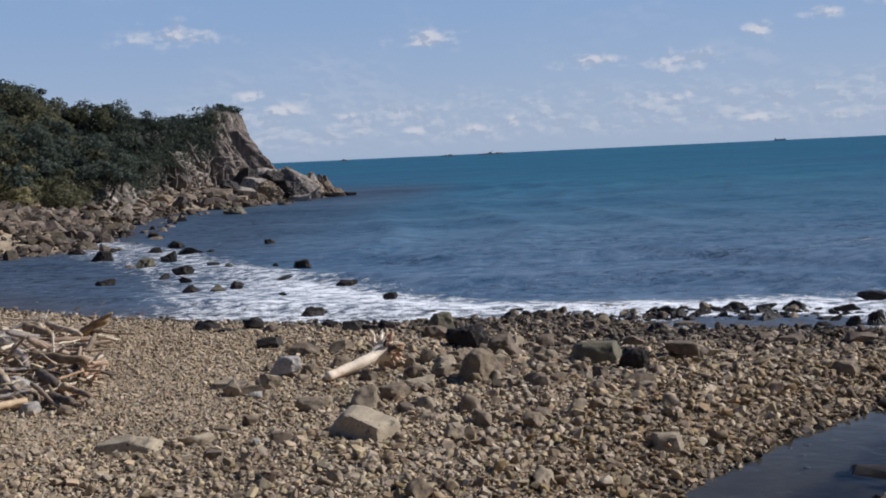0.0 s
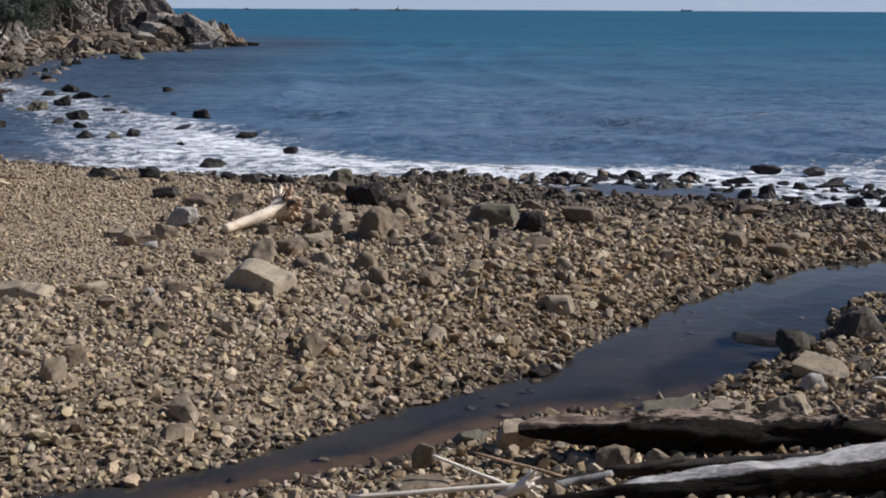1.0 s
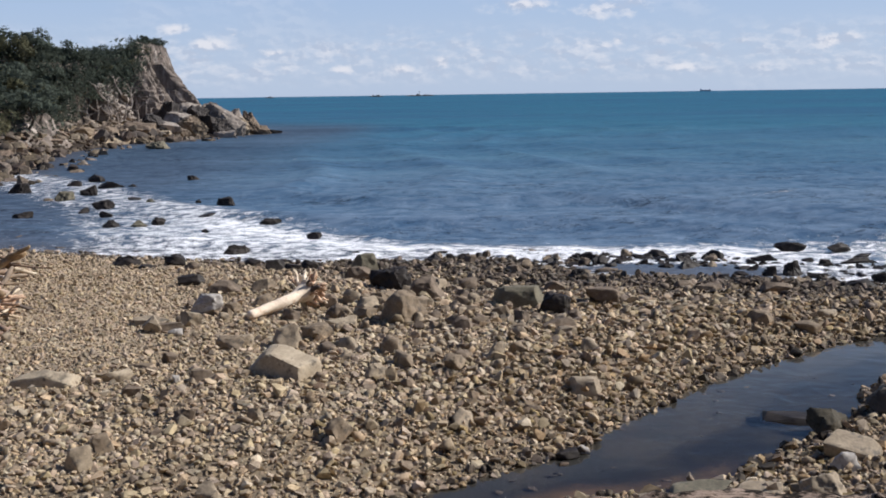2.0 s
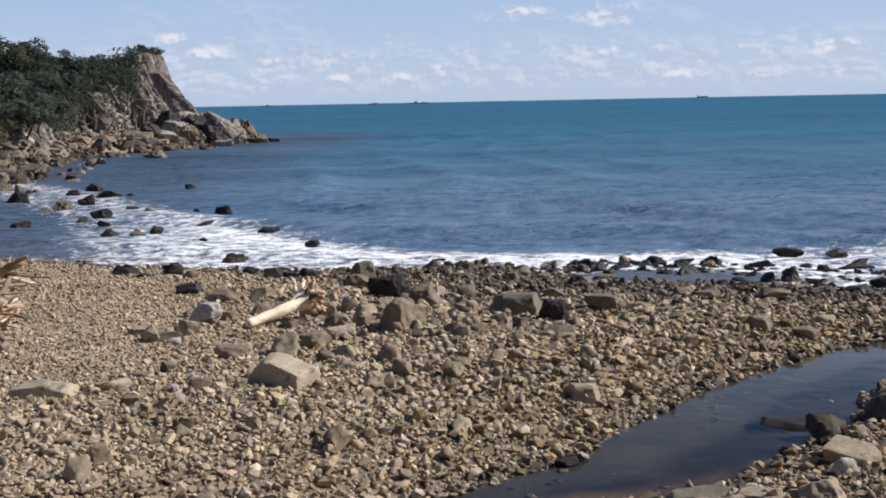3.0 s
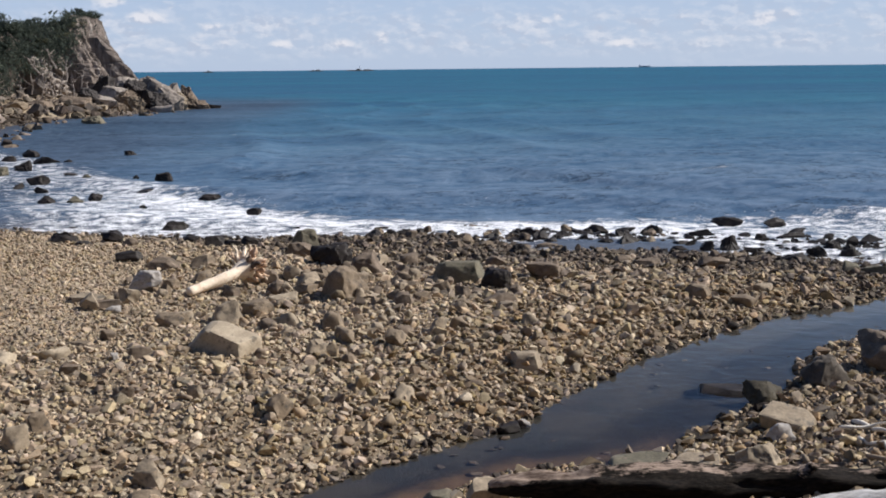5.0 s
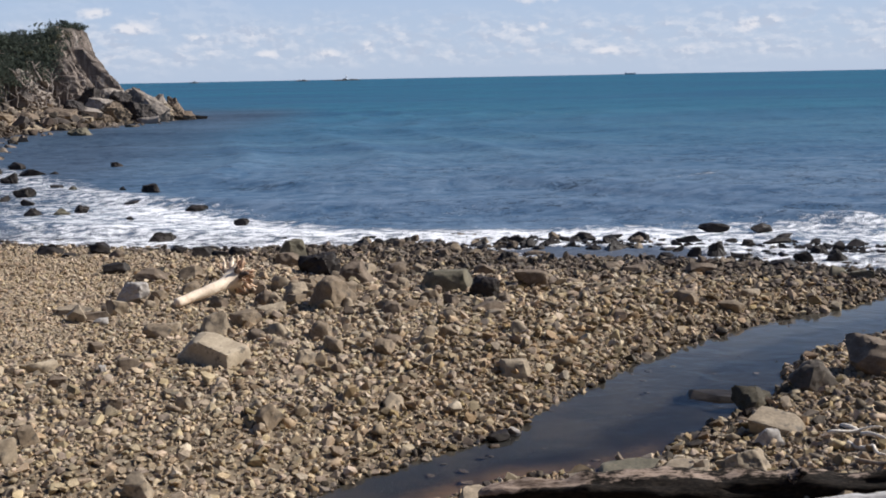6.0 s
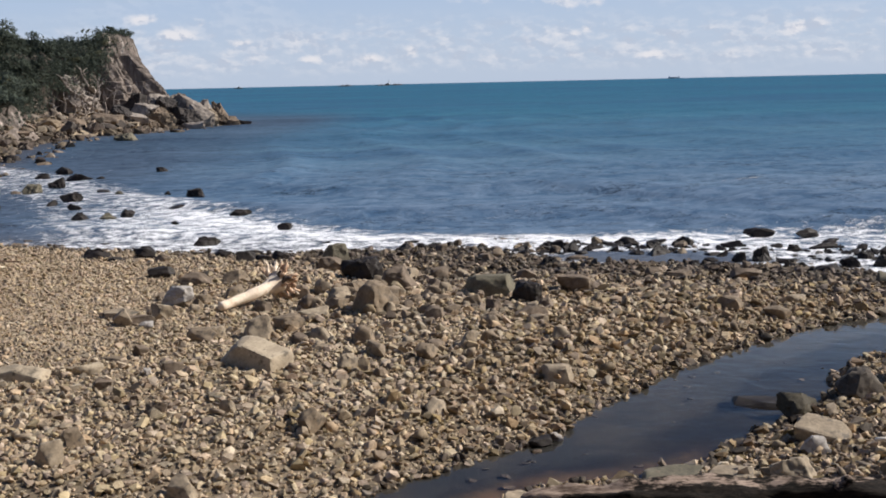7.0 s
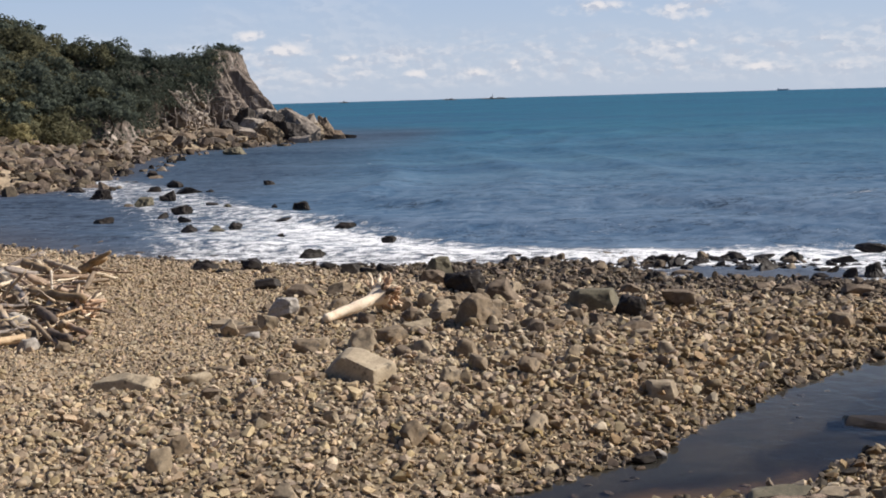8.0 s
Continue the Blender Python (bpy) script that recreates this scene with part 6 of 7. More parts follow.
# the heaped blocks at the point: place, foot, width, height, depth, stone, turn, lean
for i, (x, y, z, w, h, d, m, turn, lean) in enumerate([
        (-27.6, 140.0, 0.7, 5.2, 2.2, 3.6, CLIFFSLAB, -20, 30), (-25.5, 143.8, -0.1, 2.6, 3.0, 2.4, BROWN, 15, -8), (-24.4, 145.0, -0.3, 2.9, 1.5, 2.4, BROWN, -10, 4), (-23.1, 147.2, -0.3, 2.2, 0.8, 1.6, DARK, 0, 0),
        (-31.4, 133.3, 1.4, 2.6, 1.5, 2.2, LEDGE, -20, 12), (-31.6, 130.2, 0.7, 2.6, 1.2, 2.0, LEDGE, 10, 6), (-29.6, 132.7, 0.1, 2.9, 1.9, 2.4, GREY, 25, 14), (-31.6, 127.1, 0.2, 2.3, 0.9, 2.0, TAN, -8, 0),
        (-26.6, 134.4, -0.1, 2.8, 1.0, 2.0, LEDGE, 5, 0), (-28.2, 137.4, 0.0, 3.0, 2.4, 3.0, DARKSLAB, 30, 20), (-30.4, 138.7, 1.2, 2.6, 2.4, 3.0, DARKSLAB, -15, 15), (-31.8, 140.4, 2.4, 4.2, 1.5, 3.0, LEDGE, 8, 10),
        (-33.8, 125.5, 0.4, 3.7, 1.8, 3.0, BROWN, -12, 5), (-36.3, 122.8, 0.5, 3.1, 1.3, 2.5, BROWN, 20, 0), (-27.0, 141.8, 0.4, 3.4, 2.4, 3.0, CLIFFSLAB, -30, 26), (-26.2, 141.6, -0.1, 2.5, 2.2, 2.6, TAN, 12, 18),
        (-33.3, 129.8, 0.6, 2.8, 2.1, 2.6, DARKSLAB, 35, 10), (-37.4, 118.2, 0.7, 2.6, 1.1, 2.2, GREY, 0, 0), (-24.0, 145.6, -0.2, 1.2, 1.0, 1.4, BROWN, 40, 0), (-30.5, 130.5, 0.2, 2.0, 1.1, 2.0, BROWN, -25, 5),
        (-29.0, 140.6, 1.8, 3.0, 2.0, 2.6, CLIFFSLAB, 10, 28), (-33.4, 137.4, 1.6, 2.6, 2.6, 2.4, DARKSLAB, -30, 8), (-32.4, 135.6, 1.2, 2.2, 1.8, 2.2, CLIFFSLAB, 18, 16), (-30.9, 136.4, 0.8, 2.4, 1.8, 2.2, BROWN, -5, 20)]):
    boulder(x, y, w, h, d, m, "huge sea-worn block heaped at the foot of the cliff", turn, 240 + i, (7 * i) % 20 - 10, lean, sink=0.04, name="rock_block", category="rock", group="blocks at the point", z=z, cuts=7, bold=0.14, crag=1.25, taper=0.12)


def boulder_shore():
    rng = np.random.default_rng(23)
    x, y = rng.uniform(-75, -23, 15000), rng.uniform(54, 146, 15000)
    d = inland(x, y)
    reach = 24 - 13 * smooth(90, 125, y)
    keep = ((d > -1.0) | ((d > -4.5) & (rng.random(15000) < 0.16))) & (d < reach) & (x > -0.62 * y) & (rng.random(15000) < np.where(y < 85, 1.0, 0.9)) & (slope_height(x, y) < 1.6)
    x, y, d = x[keep], y[keep], d[keep]
    size = np.clip(rng.lognormal(-0.42, 0.42, len(x)), 0.3, 1.8)
    z = np.maximum(np.maximum(ground_height(x, y), slope_height(x, y)), -0.2) + size * 0.12
    wet = d < 1.0 + 2.2 * smooth(105, 80, y)
    xy = np.stack([x, y], -1)
    a = scatter("boulder_field", xy[~wet], z[~wet], size[~wet], 31, BOULDERS, tilt=0.32, flat=(0.5, 1.1), worn_edges=False)
    tagged(a, "jumbled field of tan and brown boulders below the wooded slope", "boulders", kind="stuff")
    b = scatter("boulder_field", xy[wet], z[wet], size[wet], 32, WET, tilt=0.5, flat=(0.8, 1.3))
    tagged(b, "dark wet boulders along the foot of the boulder shore", "boulders", kind="stuff")


BOULDERS = material("shore_boulder", (0.062, 0.049, 0.037), (0.225, 0.180, 0.134), 1.2, 0.88, 0.6, 9.0, 0.65)
boulder_shore()

# ---- woods on the headland ----


def leaf_cloud(seed, count, lobes, leaf, lift):
    """Many small leaf tufts in uneven lobes, as vertices and quads."""
    rng = np.random.default_rng(seed)
    lobe = np.array([(*rng.normal(0, (0.75, 0.75, 0.45)), rng.uniform(0.45, 0.95)) for _ in range(lobes)])
    k = rng.integers(0, lobes, count)
    d = rng.normal(size=(count, 3))
    d /= np.linalg.norm(d, axis=1)[:, None]
    c = lobe[k, :3] + d * lobe[k, 3:] * rng.uniform(0.55, 1.05, (count, 1)) * (1, 1, 0.7)
    c[:, 2] += lift
    skin = d + rng.normal(0, 0.42, (count, 3)) + (0, 0, 0.25)
    u = np.cross(skin, rng.normal(size=(count, 3)))
    u /= np.linalg.norm(u, axis=1)[:, None]
    w = np.cross(u, skin)
    w /= np.linalg.norm(w, axis=1)[:, None]
    s = leaf * rng.uniform(0.5, 1.4, (count, 1))
    u, w = u * s, w * s * 0.6
    v = np.stack([c - u, c + w, c + u, c - w], 1).reshape(-1, 3)
    return v, np.arange(count * 4).reshape(-1, 4)


def build_tree(seed, mat, label):
    tree = new("tree")
    tagged(tree, label, "tree", "trees on the headland")
    part("trunk", tube((0, 0, -0.6), (0.2, 0.1, 2.2), 0.13, 0.05, 0.2, 0.2, seed, 8, 7), BARK, tree)
    for k in range(3):
        w = k * 2.1 + seed
        part("limb", tube((0.08, 0.04, 1.0 + 0.25 * k), (math.cos(w) * 0.9, math.sin(w) * 0.9, 2.1 + 0.2 * k), 0.06, 0.02, 0.2, 0.2, seed + k, 6, 5), BARK, tree)
    v, f = leaf_cloud(seed, 1120, 13, 0.14, 2.2)
    mesh_object("crown", v, f, mat, tree)
    return tree


def plant_woods():
    kinds = [build_tree(s, m, l) for s, m, l in ((1, LEAF, "dark evergreen tree with a rounded uneven crown"), (2, LEAF, "dark evergreen tree with a rounded uneven crown"), (3, LEAF2, "olive-green broadleaf tree on the wooded slope"), (4, LEAF, "dark evergreen tree with a spreading crown"))]
    rng = np.random.default_rng(3)
    spots = []
    tries = 0
    while len(spots) < 235 and tries < 20000:
        tries += 1
        x, y = rng.uniform(-105, -34), rng.uniform(70, 150)
        if x < -0.60 * y:
            continue
        h = float(slope_height(np.array([x]), np.array([y]))[0])
        if h < 1.6:
            continue
        reach = np.interp(h, [1.6, 3.2, 5.6, 7.0, 9.5], [-0.362, -0.345, -0.318, -0.286, -0.262])
        if x > reach * y:
            continue
        gap = 1.9 if x < -0.33 * y else 1.25
        if any((x - a) ** 2 + (y - b) ** 2 < gap ** 2 for a, b, _ in spots):
            continue
        spots.append((x, y, h))
    # small wind-cut pines along the cliff's brow
    for az, y in ((-15.5, 138.0), (-15.3, 138.6), (-15.15, 139.3), (-15.0, 139.9), (-14.0, 144.0), (-14.12, 143.0), (-14.3, 142.6), (-14.4, 143.5), (-14.5, 142.2), (-14.65, 143.0), (-14.75, 141.8), (-14.9, 142.5), (-15.05, 141.3), (-15.15, 142.4), (-15.3, 141.0), (-15.45, 141.4), (-15.6, 140.2), (-15.9, 139.6), (-16.2, 139), (-16.5, 138), (-16.8, 137.5)):
        spots.append((y * math.tan(radians(az)), y, 10.1 if az > -14.95 else 9.2))
    for i, (x, y, h) in enumerate(spots):
        k = rng.uniform(0.75, 1.3) * (1 - 0.46 * float(smooth(-0.36, -0.29, np.array(x / y))))
        m = pose(x, y, h - 0.4 - 0.9 * k * float(smooth(-0.37, -0.31, np.array(x / y))) * (x / y < -0.268), rng.normal(0, 4), rng.normal(0, 4), rng.uniform(0, 360)) @ Matrix.Diagonal((k, k, k * rng.uniform(0.75, 1.0), 1))
        src = kinds[rng.choice(4, p=[0.34, 0.3, 0.14, 0.22])]
        if i < 4:
            kinds[i].matrix_world = m
            continue
        ob = copy_thing(src, m)
        ob.matrix_basis = m
    # scrub between the trees and down the slope
    n = 22000
    x, y = rng.uniform(-105, -33, n), rng.uniform(66, 150, n)
    x[:5000], y[:5000] = rng.uniform(-48, -35.5, 5000), rng.uniform(120, 142, 5000)
    h = slope_height(x, y)
    keep = (h > 1.2) & (x > -0.62 * y) & ~((x > -0.318 * y) & (h < np.interp(x / y, [-0.318, -0.295, -0.268, -0.258], [3.2, 5.6, 6.4, 8.6])) & (noise_mask(x, y) < 0.30)) & (x < -0.256 * y)
    x, y, h = x[keep], y[keep], h[keep]
    ledge = FLANK[0][rng.permutation(len(FLANK[0]))[:3200]]
    ledge = ledge[noise_mask(ledge[:, 0] * 2.6, ledge[:, 2] * 3.2) > 0.0]
    x, y, h = np.concatenate([x, ledge[:, 0] + 0.1]), np.concatenate([y, ledge[:, 1] - 0.2]), np.concatenate([h, ledge[:, 2] - 0.1])
    v, f = [], []
    base = 0
    tufts = [leaf_cloud(40 + k, 16, 2, 0.14, 0.35) for k in range(6)]
    for k, (tv, tf) in enumerate(tufts):
        w = np.nonzero(np.arange(len(x)) % 6 == k)[0]
        p = tv[None] * np.clip(rng.lognormal(-0.35, 0.35, (len(w), 1, 1)), 0.35, 1.25) + np.stack([x[w], y[w], h[w]], -1)[:, None]
        f.append((tf[None] + base + (np.arange(len(w)) * len(tv))[:, None, None]).reshape(-1, 4))
        v.append(p.reshape(-1, 3))
        base += len(w) * len(tv)
    ob = mesh_object("scrub", np.concatenate(v), np.concatenate(f), LEAF)
    tagged(ob, "dense dark green scrub over the headland's slope", "scrub", kind="stuff")


def noise_mask(x, y):
    return np.array([noise.noise(Vector((a * 0.35, b * 0.35, 3.0))) for a, b in zip(x, y)])


plant_woods()


def shrubs():
    """Yellow-green shrubs at the foot of the wood."""
    kinds = []
    for seed in (71, 72, 73):
        bush = new("shrub")
        tagged(bush, "yellow-green dry-leaved shrub at the wood's edge", "shrub", "shrubs at the wood's edge")
        for k in range(4):
            w = k * 1.7 + seed
            part("stem", tube((0, 0, -0.3), (math.cos(w) * 0.5, math.sin(w) * 0.5, 1.1), 0.04, 0.015, 0.2, 0.2, seed + k, 6, 5), BARK, bush)
        v, f = leaf_cloud(seed, 1900, 9, 0.075, 0.75)
        mesh_object("crown", v, f, REED, bush)
        kinds.append(bush)
    rng = np.random.default_rng(17)
    for i in range(26):
        y = rng.uniform(92, 110)
        x = -0.434 * y - rng.uniform(0, 3.2)
        z = min(3.2, max(ground_at(x, y), float(hill_height(np.array([x]), np.array([y]))[0])))
        k = rng.uniform(0.9, 1.6)
        m = pose(x, y, z, 0, 0, rng.uniform(0, 360)) @ Matrix.Diagonal((k, k, k * 0.95, 1))
        if i < 3:
            kinds[i].matrix_world = m
        else:
            copy_thing(kinds[i % 3], m).matrix_basis = m
    bush = new("shrub")
    tagged(bush, "olive-green leafy shrub at the wood's edge", "shrub", "shrubs at the wood's edge")
    for k in range(4):
        w = k * 1.7
        part("stem", tube((0, 0, -0.3), (math.cos(w) * 0.5, math.sin(w) * 0.5, 1.1), 0.04, 0.015, 0.2, 0.2, 90 + k, 6, 5), BARK, bush)
    v, f = leaf_cloud(94, 1900, 9, 0.085, 0.75)
    mesh_object("crown", v, f, OLIVELEAF, bush)
    for i in range(22):
        y = rng.uniform(94, 113)
        x = -rng.uniform(0.392, 0.445) * y
        z = max(ground_at(x, y), float(hill_height(np.array([x]), np.array([y]))[0]))
        k = rng.uniform(0.9, 1.6)
        m = pose(x, y, z, 0, 0, rng.uniform(0, 360)) @ Matrix.Diagonal((k, k, k * 0.95, 1))
        if i == 0:
            bush.matrix_world = m
        else:
            copy_thing(bush, m).matrix_basis = m


OLIVELEAF = leaf_material("olive_shrub_leaf", (0.107, 0.107, 0.066), (0.221, 0.205, 0.123))
shrubs()


def bare_trees():
    """Pale leafless trunks clinging to the gully beside the cliff."""
    rng = np.random.default_rng(29)
    for i, (az, y, z) in enumerate(((-17.2, 127, 2.3), (-16.8, 128, 2.9), (-16.5, 129, 2.2), (-16.2, 130, 3.2), (-15.9, 130.5, 2.4), (-15.6, 131.5, 3.0), (-15.3, 132, 4.2), (-15.0, 133, 2.6), (-14.7, 133.5, 3.4), (-14.4, 134.5, 2.2), (-16.4, 131, 5.0), (-15.7, 134, 5.6))):
        x = y * math.tan(radians(az))
        tree = new("bare_tree")
        tree.matrix_world = pose(x, y, z, 0, 0, rng.uniform(0, 360))
        tagged(tree, "pale leafless tree clinging to the rocky gully", "tree", "bare trees in the gully")
        top = rng.uniform(0.9, 1.7)
        lean = rng.normal(0, 0.9)
        part("trunk", tube((0, 0, -0.8), (lean, 0.2, top), 0.10, 0.05, 0.1, 0.3, i, 9, 7), DEADWOOD, tree)
        for k in range(4):
            w = k * 1.6 + i
            s = 0.3 + 0.15 * k
            p = (lean * s, 0.2 * s, top * s)
            part("limb", tube(p, (p[0] + math.cos(w) * 0.9, p[1] + math.sin(w) * 0.9, p[2] + rng.uniform(0.3, 0.8)), 0.06, 0.02, 0.14, 0.2, i * 5 + k, 7, 6), DEADWOOD, tree)


DEADWOOD = material("dead_grey_wood", (0.187, 0.153, 0.132), (0.357, 0.306, 0.264), 1.5, 0.9, 0.4, 12.0)
bare_trees()

# ---- the offing ----


def islet(az, far, length, height, seed, label):
    rng = np.random.default_rng(seed)
    x, y = far * math.sin(radians(az)), far * math.cos(radians(az))
    u = np.linspace(-0.5, 0.5, 40)
    w = np.linspace(-0.5, 0.5, 9)
    a, b = np.meshgrid(u, w)
    h = np.array([height * max(0, 1 - (2 * abs(p)) ** 1.5) * max(0, 1 - (2 * abs(q)) ** 2) * (0.75 + 0.7 * noise.noise(Vector((p * 9 + seed, q * 4, 0)))) for p, q in zip(a.ravel(), b.ravel())])
    v = np.stack([a.ravel() * length, b.ravel() * length * 0.5, h - 0.6], -1)
    ob = mesh_object("islet", v, grid_faces(9, 40), FARDARK)
    ob.matrix_world = pose(x, y, 0, 0, 0, -az)
    return tagged(ob, label, "islet", "islets on the horizon")


islet(-2.10, 2400, 72, 4.9, 1, "low dark rocky islet with a white lighthouse")
islet(-4.15, 2400, 34, 4.6, 2, "low dark rocky islet on the horizon")
islet(-9.07, 2400, 22, 4.3, 3, "small dark rocky islet on the horizon")


def lighthouse():
    x, y = 2398 * math.sin(radians(-2.12)), 2398 * math.cos(radians(-2.12))
    ob = new("lighthouse")
    ob.matrix_world = pose(x, y, 2.0, 0, 0, 5) @ Matrix.Diagonal((0.85, 0.85, 0.72, 1))
    tagged(ob, "slim white lighthouse on a low islet", "lighthouse")
    bm = bmesh.new()
    bmesh.ops.create_cone(bm, cap_ends=True, segments=12, radius1=1.1, radius2=0.75, depth=9.0, matrix=Matrix.Translation((0, 0, 4.5)))
    part("tower", bm, WHITE, ob)
    bm = bmesh.new()
    bmesh.ops.create_cone(bm, cap_ends=True, segments=12, radius1=1.15, radius2=1.15, depth=0.5, matrix=Matrix.Translation((0, 0, 9.2)))
    part("gallery", bm, WHITE, ob)
    bm = bmesh.new()
    bmesh.ops.create_cone(bm, cap_ends=True, segments=12, radius1=0.9, radius2=0.8, depth=2.0, matrix=Matrix.Translation((0, 0, 10.4)))
    part("lantern", bm, WHITE, ob)
    bm = bmesh.new()
    bmesh.ops.create_cone(bm, cap_ends=True, segments=12, radius1=1.0, radius2=0.05, depth=0.9, matrix=Matrix.Translation((0, 0, 11.8)))
    part("cap", bm, WHITE, ob)


lighthouse()


def ship():
    x, y = 3800 * math.sin(radians(11.04)), 3800 * math.cos(radians(11.04))
    ob = new("cargo_ship")
    ob.matrix_world = pose(x, y, 0, 0, 0, -11)
    tagged(ob, "distant blue-grey cargo ship on the horizon", "ship")
    half, deck = 17.0, 3.2
    bm = bmesh.new()
    prof = [(-half, deck), (-half * 0.96, -0.5), (half * 0.9, -0.5), (half * 1.05, deck + 0.8), (half * 0.8, deck)]
    front = [bm.verts.new((px, -3, pz)) for px, pz in prof]
    back = [bm.verts.new((px, 3, pz)) for px, pz in prof]
    bm.faces.new(front)
    bm.faces.new(back[::-1])
    for i in range(5):
        bm.faces.new((front[i], back[i], back[(i + 1) % 5], front[(i + 1) % 5]))
    bmesh.ops.recalc_face_normals(bm, faces=bm.faces[:])
    part("hull", bm, HULL, ob)
    for name, cx, cz, sx, sz in (("wheelhouse", -13.0, 4.7, 4.5, 3.2), ("funnel", -15.0, 6.6, 1.6, 1.2), ("hatch", 1.0, 3.5, 19.0, 0.8), ("mast", 13.0, 4.6, 1.6, 2.6)):
        bm = bmesh.new()
        bmesh.ops.create_cube(bm, size=1, matrix=Matrix.Translation((cx, 0, cz)) @ Matrix.Diagonal((sx, 3.0, sz, 1)))
        bmesh.ops.bevel(bm, geom=bm.edges[:], offset=0.12, segments=1, affect="EDGES")
        part(name, bm, WHITE if name == "wheelhouse" else HULL, ob)


ship()

# ---- loose stones of the beach ----


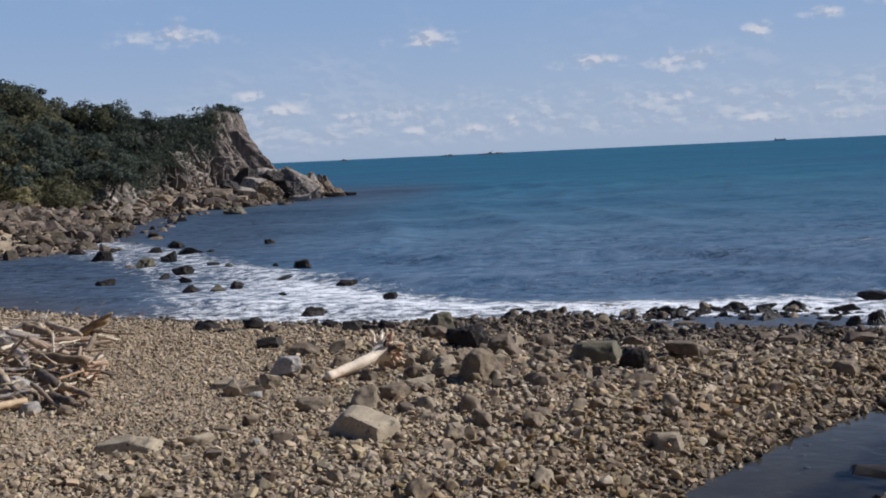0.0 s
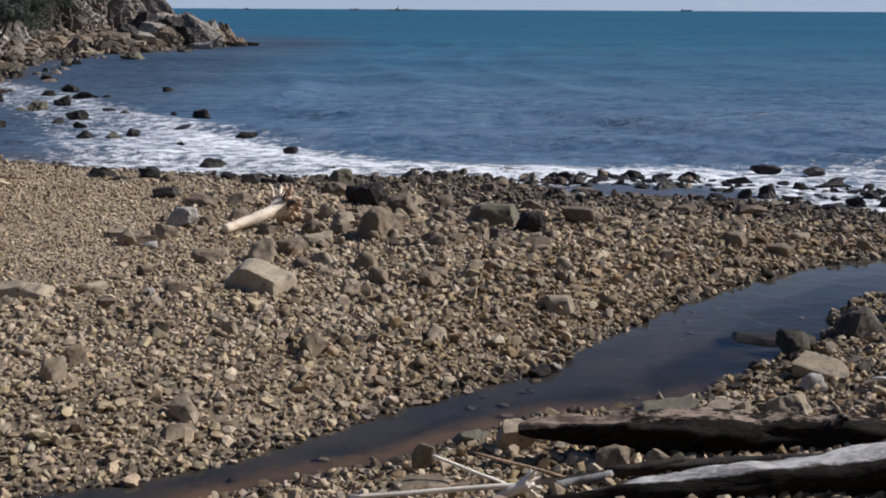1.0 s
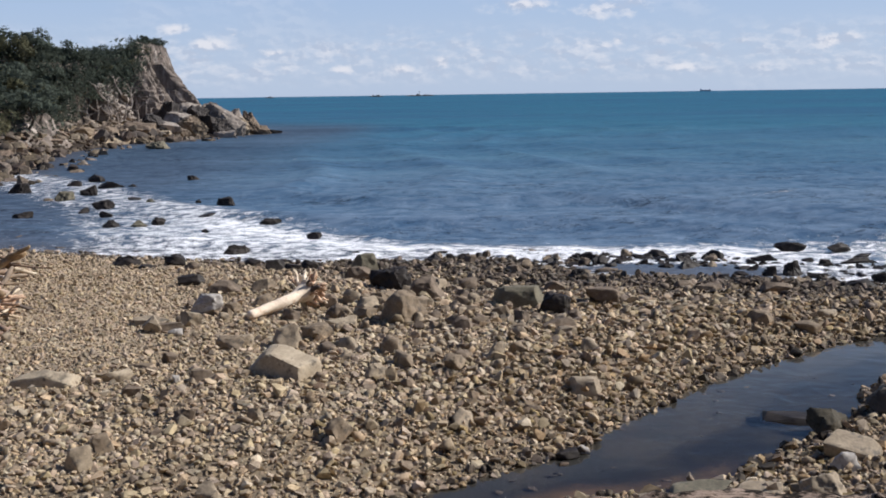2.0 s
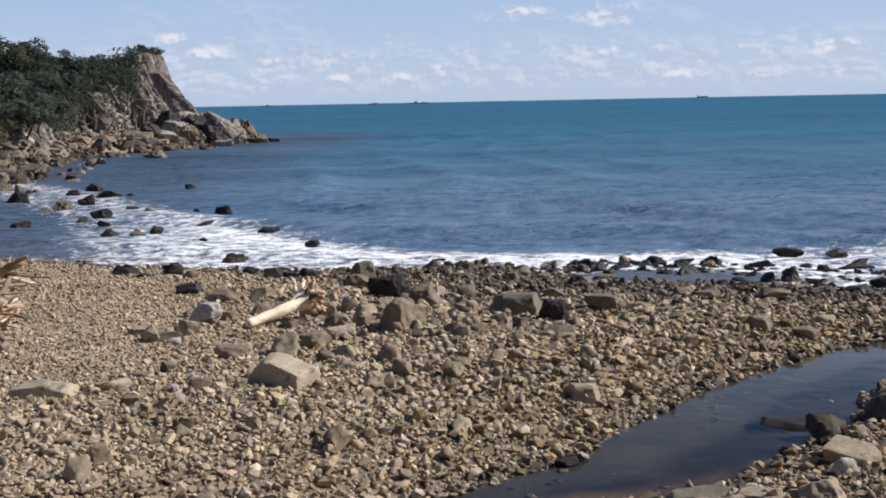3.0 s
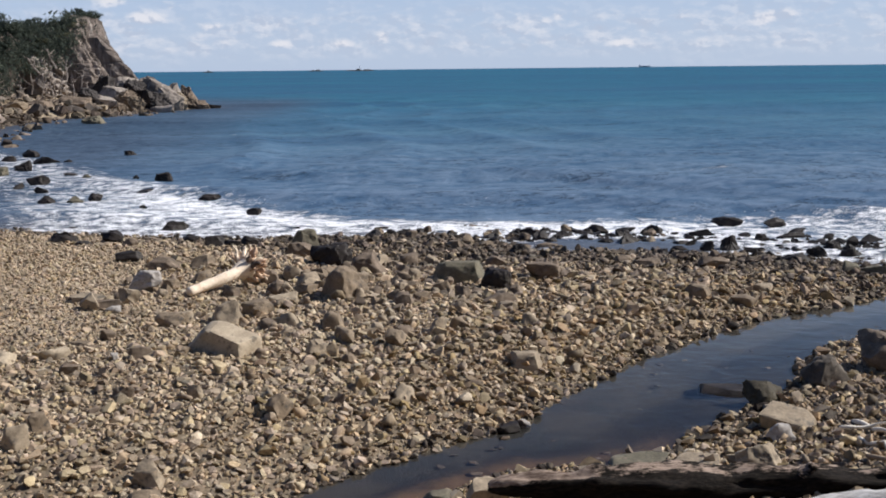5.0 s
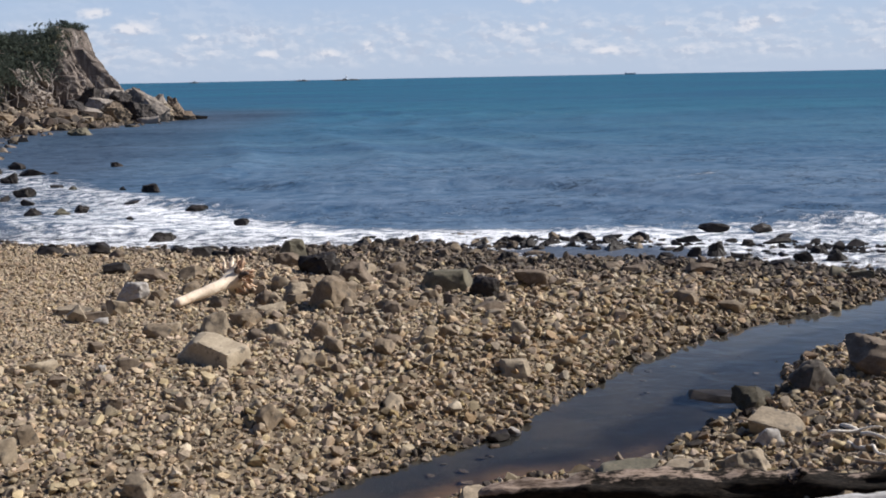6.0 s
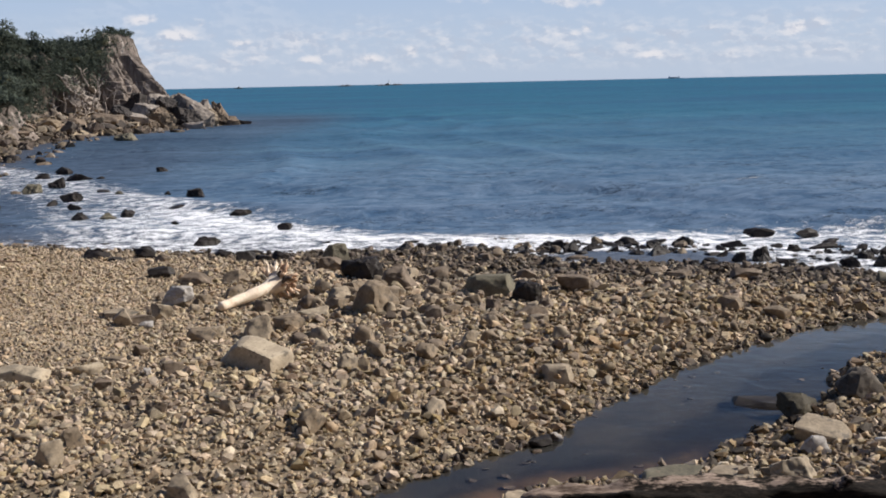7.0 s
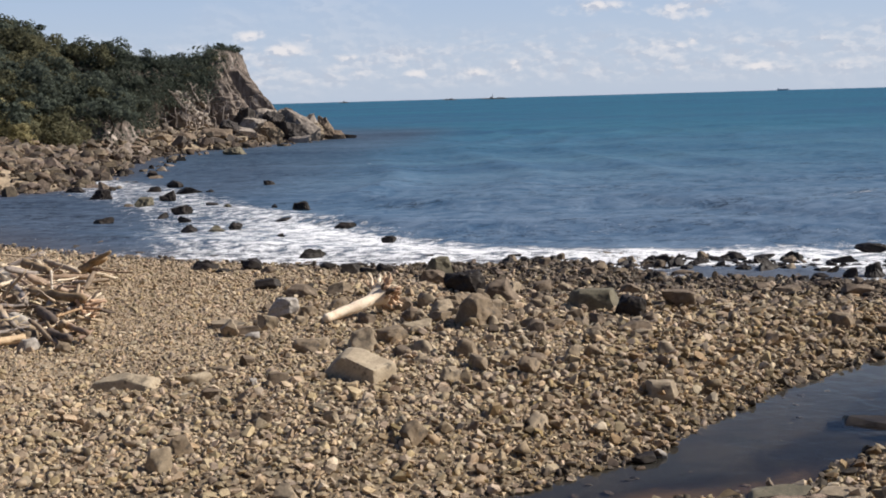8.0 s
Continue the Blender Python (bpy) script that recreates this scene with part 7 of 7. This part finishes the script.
def beach_stones():
    rng = np.random.default_rng(77)
    near_x, near_y = [], []
    y = 6.5
    rows = []
    while y < 40:
        pitch = 0.074 + 0.0018 * (y - 9)
        xs = np.arange(-0.50 * y - 1.2, 0.45 * y + 1.2, pitch)
        rows.append(np.stack([xs + rng.uniform(-0.5, 0.5, len(xs)) * pitch, np.full(len(xs), y) + rng.uniform(-0.5, 0.5, len(xs)) * pitch, np.full(len(xs), pitch)], -1))
        y += pitch * 0.95
    p = np.concatenate(rows)
    x, y, pitch = p.T
    d, s = inland(x, y), from_stream(x, y)
    fine = smooth(-1.5, -6.5, x + 0.10 * (y - 20)) * smooth(14, 19, y)
    size = pitch * np.clip(rng.lognormal(0.06, 0.40, len(x)), 0.45, 2.6) * (1 - 0.34 * fine) * (1 + 0.12 * smooth(-2.0, 3.0, x))
    rubble = np.exp(-((x + 1.5) / 3.6) ** 2 - ((y - 22) / 5.0) ** 2)
    big = rng.random(len(x)) < (0.007 + 0.026 * rubble) * (1 - fine)
    size = np.where(big, size * rng.uniform(1.5, 2.3 + 0.8 * rubble, len(x)), size)
    size = np.minimum(size, 0.27 + 0.05 * rng.random(len(x)))
    keep = (d > -0.9 + 0.7 * smooth(1.5, 3.0, x)) & (s > -0.12) & (rng.random(len(x)) < 0.97 - 0.10 * fine)
    keep &= (np.hypot(x + 3.0, y - 22.3) > 1.0) | (size < 0.16)
    x, y, d, s, size, fine = (v[keep] for v in (x, y, d, s, size, fine))
    z = ground_height(x, y) + size * rng.uniform(0.0, 0.32, len(x))
    band = 1.5 - 1.3 * smooth(-5, -8, x) + 3.0 * np.exp(-((x + 0.5) / 3.6) ** 2) + 2.0 * smooth(1, 5, x)
    hither = (distance_to_line(x, y, NEAR_BANK) < distance_to_line(x, y, FAR_BANK)) & (x > 0.8)
    wet = (hither & (rng.random(len(x)) < 0.14)) | (d + rng.normal(0, 1.3, len(x)) < band) | ((s < 0.16) & (rng.random(len(x)) < 0.35))
    xy = np.stack([x, y], -1)
    # the nearest stones on the far bank, each by itself
    single = (~wet) & (x > -3.4) & (x < 0.2) & (y < 13.6) & (s > 0.1) & (x - y * 0.62 < -8.0) & (size > 0.10)
    single &= np.cumsum(single) <= 300
    damp = ~wet & ~single & (rng.random(len(x)) < np.where(hither, 0.55, 0.58 * smooth(6.0, 0.8, s) * smooth(-3.0, 2.0, x)))
    c = scatter("damp_pebbles", xy[damp], z[damp], size[damp], 80, DAMP, ground)
    tagged(c, "brown damp stones beside the stream", kind="stuff")
    dry = ~wet & ~single & ~damp
    a = scatter("pebbles", xy[dry], z[dry], size[dry], 78, PEBBLE, ground)
    tagged(a, "loose tan and grey beach stones", kind="stuff")
    b = scatter("wet_pebbles", xy[wet], z[wet], size[wet], 79, WET, ground)
    tagged(b, "dark wet stones along the water", kind="stuff")
    # grit between the stones
    gx, gy = np.meshgrid(np.arange(-14.0, 8.0, 0.074), np.arange(8.6, 33.0, 0.074))
    gx, gy = (gx + rng.uniform(-0.031, 0.031, gx.shape)).ravel(), (gy + rng.uniform(-0.031, 0.031, gy.shape)).ravel()
    keep = (np.abs(gx + 0.02 * gy) < 0.47 * gy + 0.2) & (from_stream(gx, gy) > -0.05) & (inland(gx, gy) > 0.3) & ((gy < 21) | (gx < -2.0)) & (rng.random(len(gx)) < 0.85)
    gx, gy = gx[keep], gy[keep]
    gs = rng.uniform(0.035, 0.075, len(gx))
    side = rng.normal(size=(len(gx), 5, 3)) * 0.12 + np.array([(0.5, 0, 0), (-0.25, 0.43, 0), (-0.25, -0.43, 0), (0.05, 0, 0.42), (0, 0.05, -0.42)])
    turn = rng.uniform(0, 6.283, (len(gx), 1))
    rx = side[..., 0] * np.cos(turn) - side[..., 1] * np.sin(turn)
    ry = side[..., 0] * np.sin(turn) + side[..., 1] * np.cos(turn)
    gz = ground_height(gx, gy)[:, None] + side[..., 2] * gs[:, None]
    gv = np.stack([gx[:, None] + rx * gs[:, None], gy[:, None] + ry * gs[:, None], gz], -1).reshape(-1, 3)
    gf = (np.array([(0, 1, 3), (1, 2, 3), (2, 0, 3), (1, 0, 4), (2, 1, 4), (0, 2, 4)])[None] + 5 * np.arange(len(gx))[:, None, None]).reshape(-1, 3)
    tagged(mesh_object("grit", gv, gf, PEBBLE, ground), "small angular grit between the stones", kind="stuff")
    meshes = []
    for k, (sv, sf) in enumerate(SHAPES):
        me = bpy.data.meshes.new("cobble")
        me.from_pydata(sv.tolist(), [], sf.tolist())
        me.materials.append(COBBLE)
        meshes.append(me)
    for i in np.nonzero(single)[0]:
        ob = new("cobble", meshes[i % len(meshes)])
        ob.parent = ground
        q = float(size[i])
        ob.matrix_world = pose(x[i], y[i], z[i], rng.normal(0, 20), rng.normal(0, 20), rng.uniform(0, 360)) @ Matrix.Diagonal((q, q, q * rng.uniform(0.75, 1.2), 1))


beach_stones()
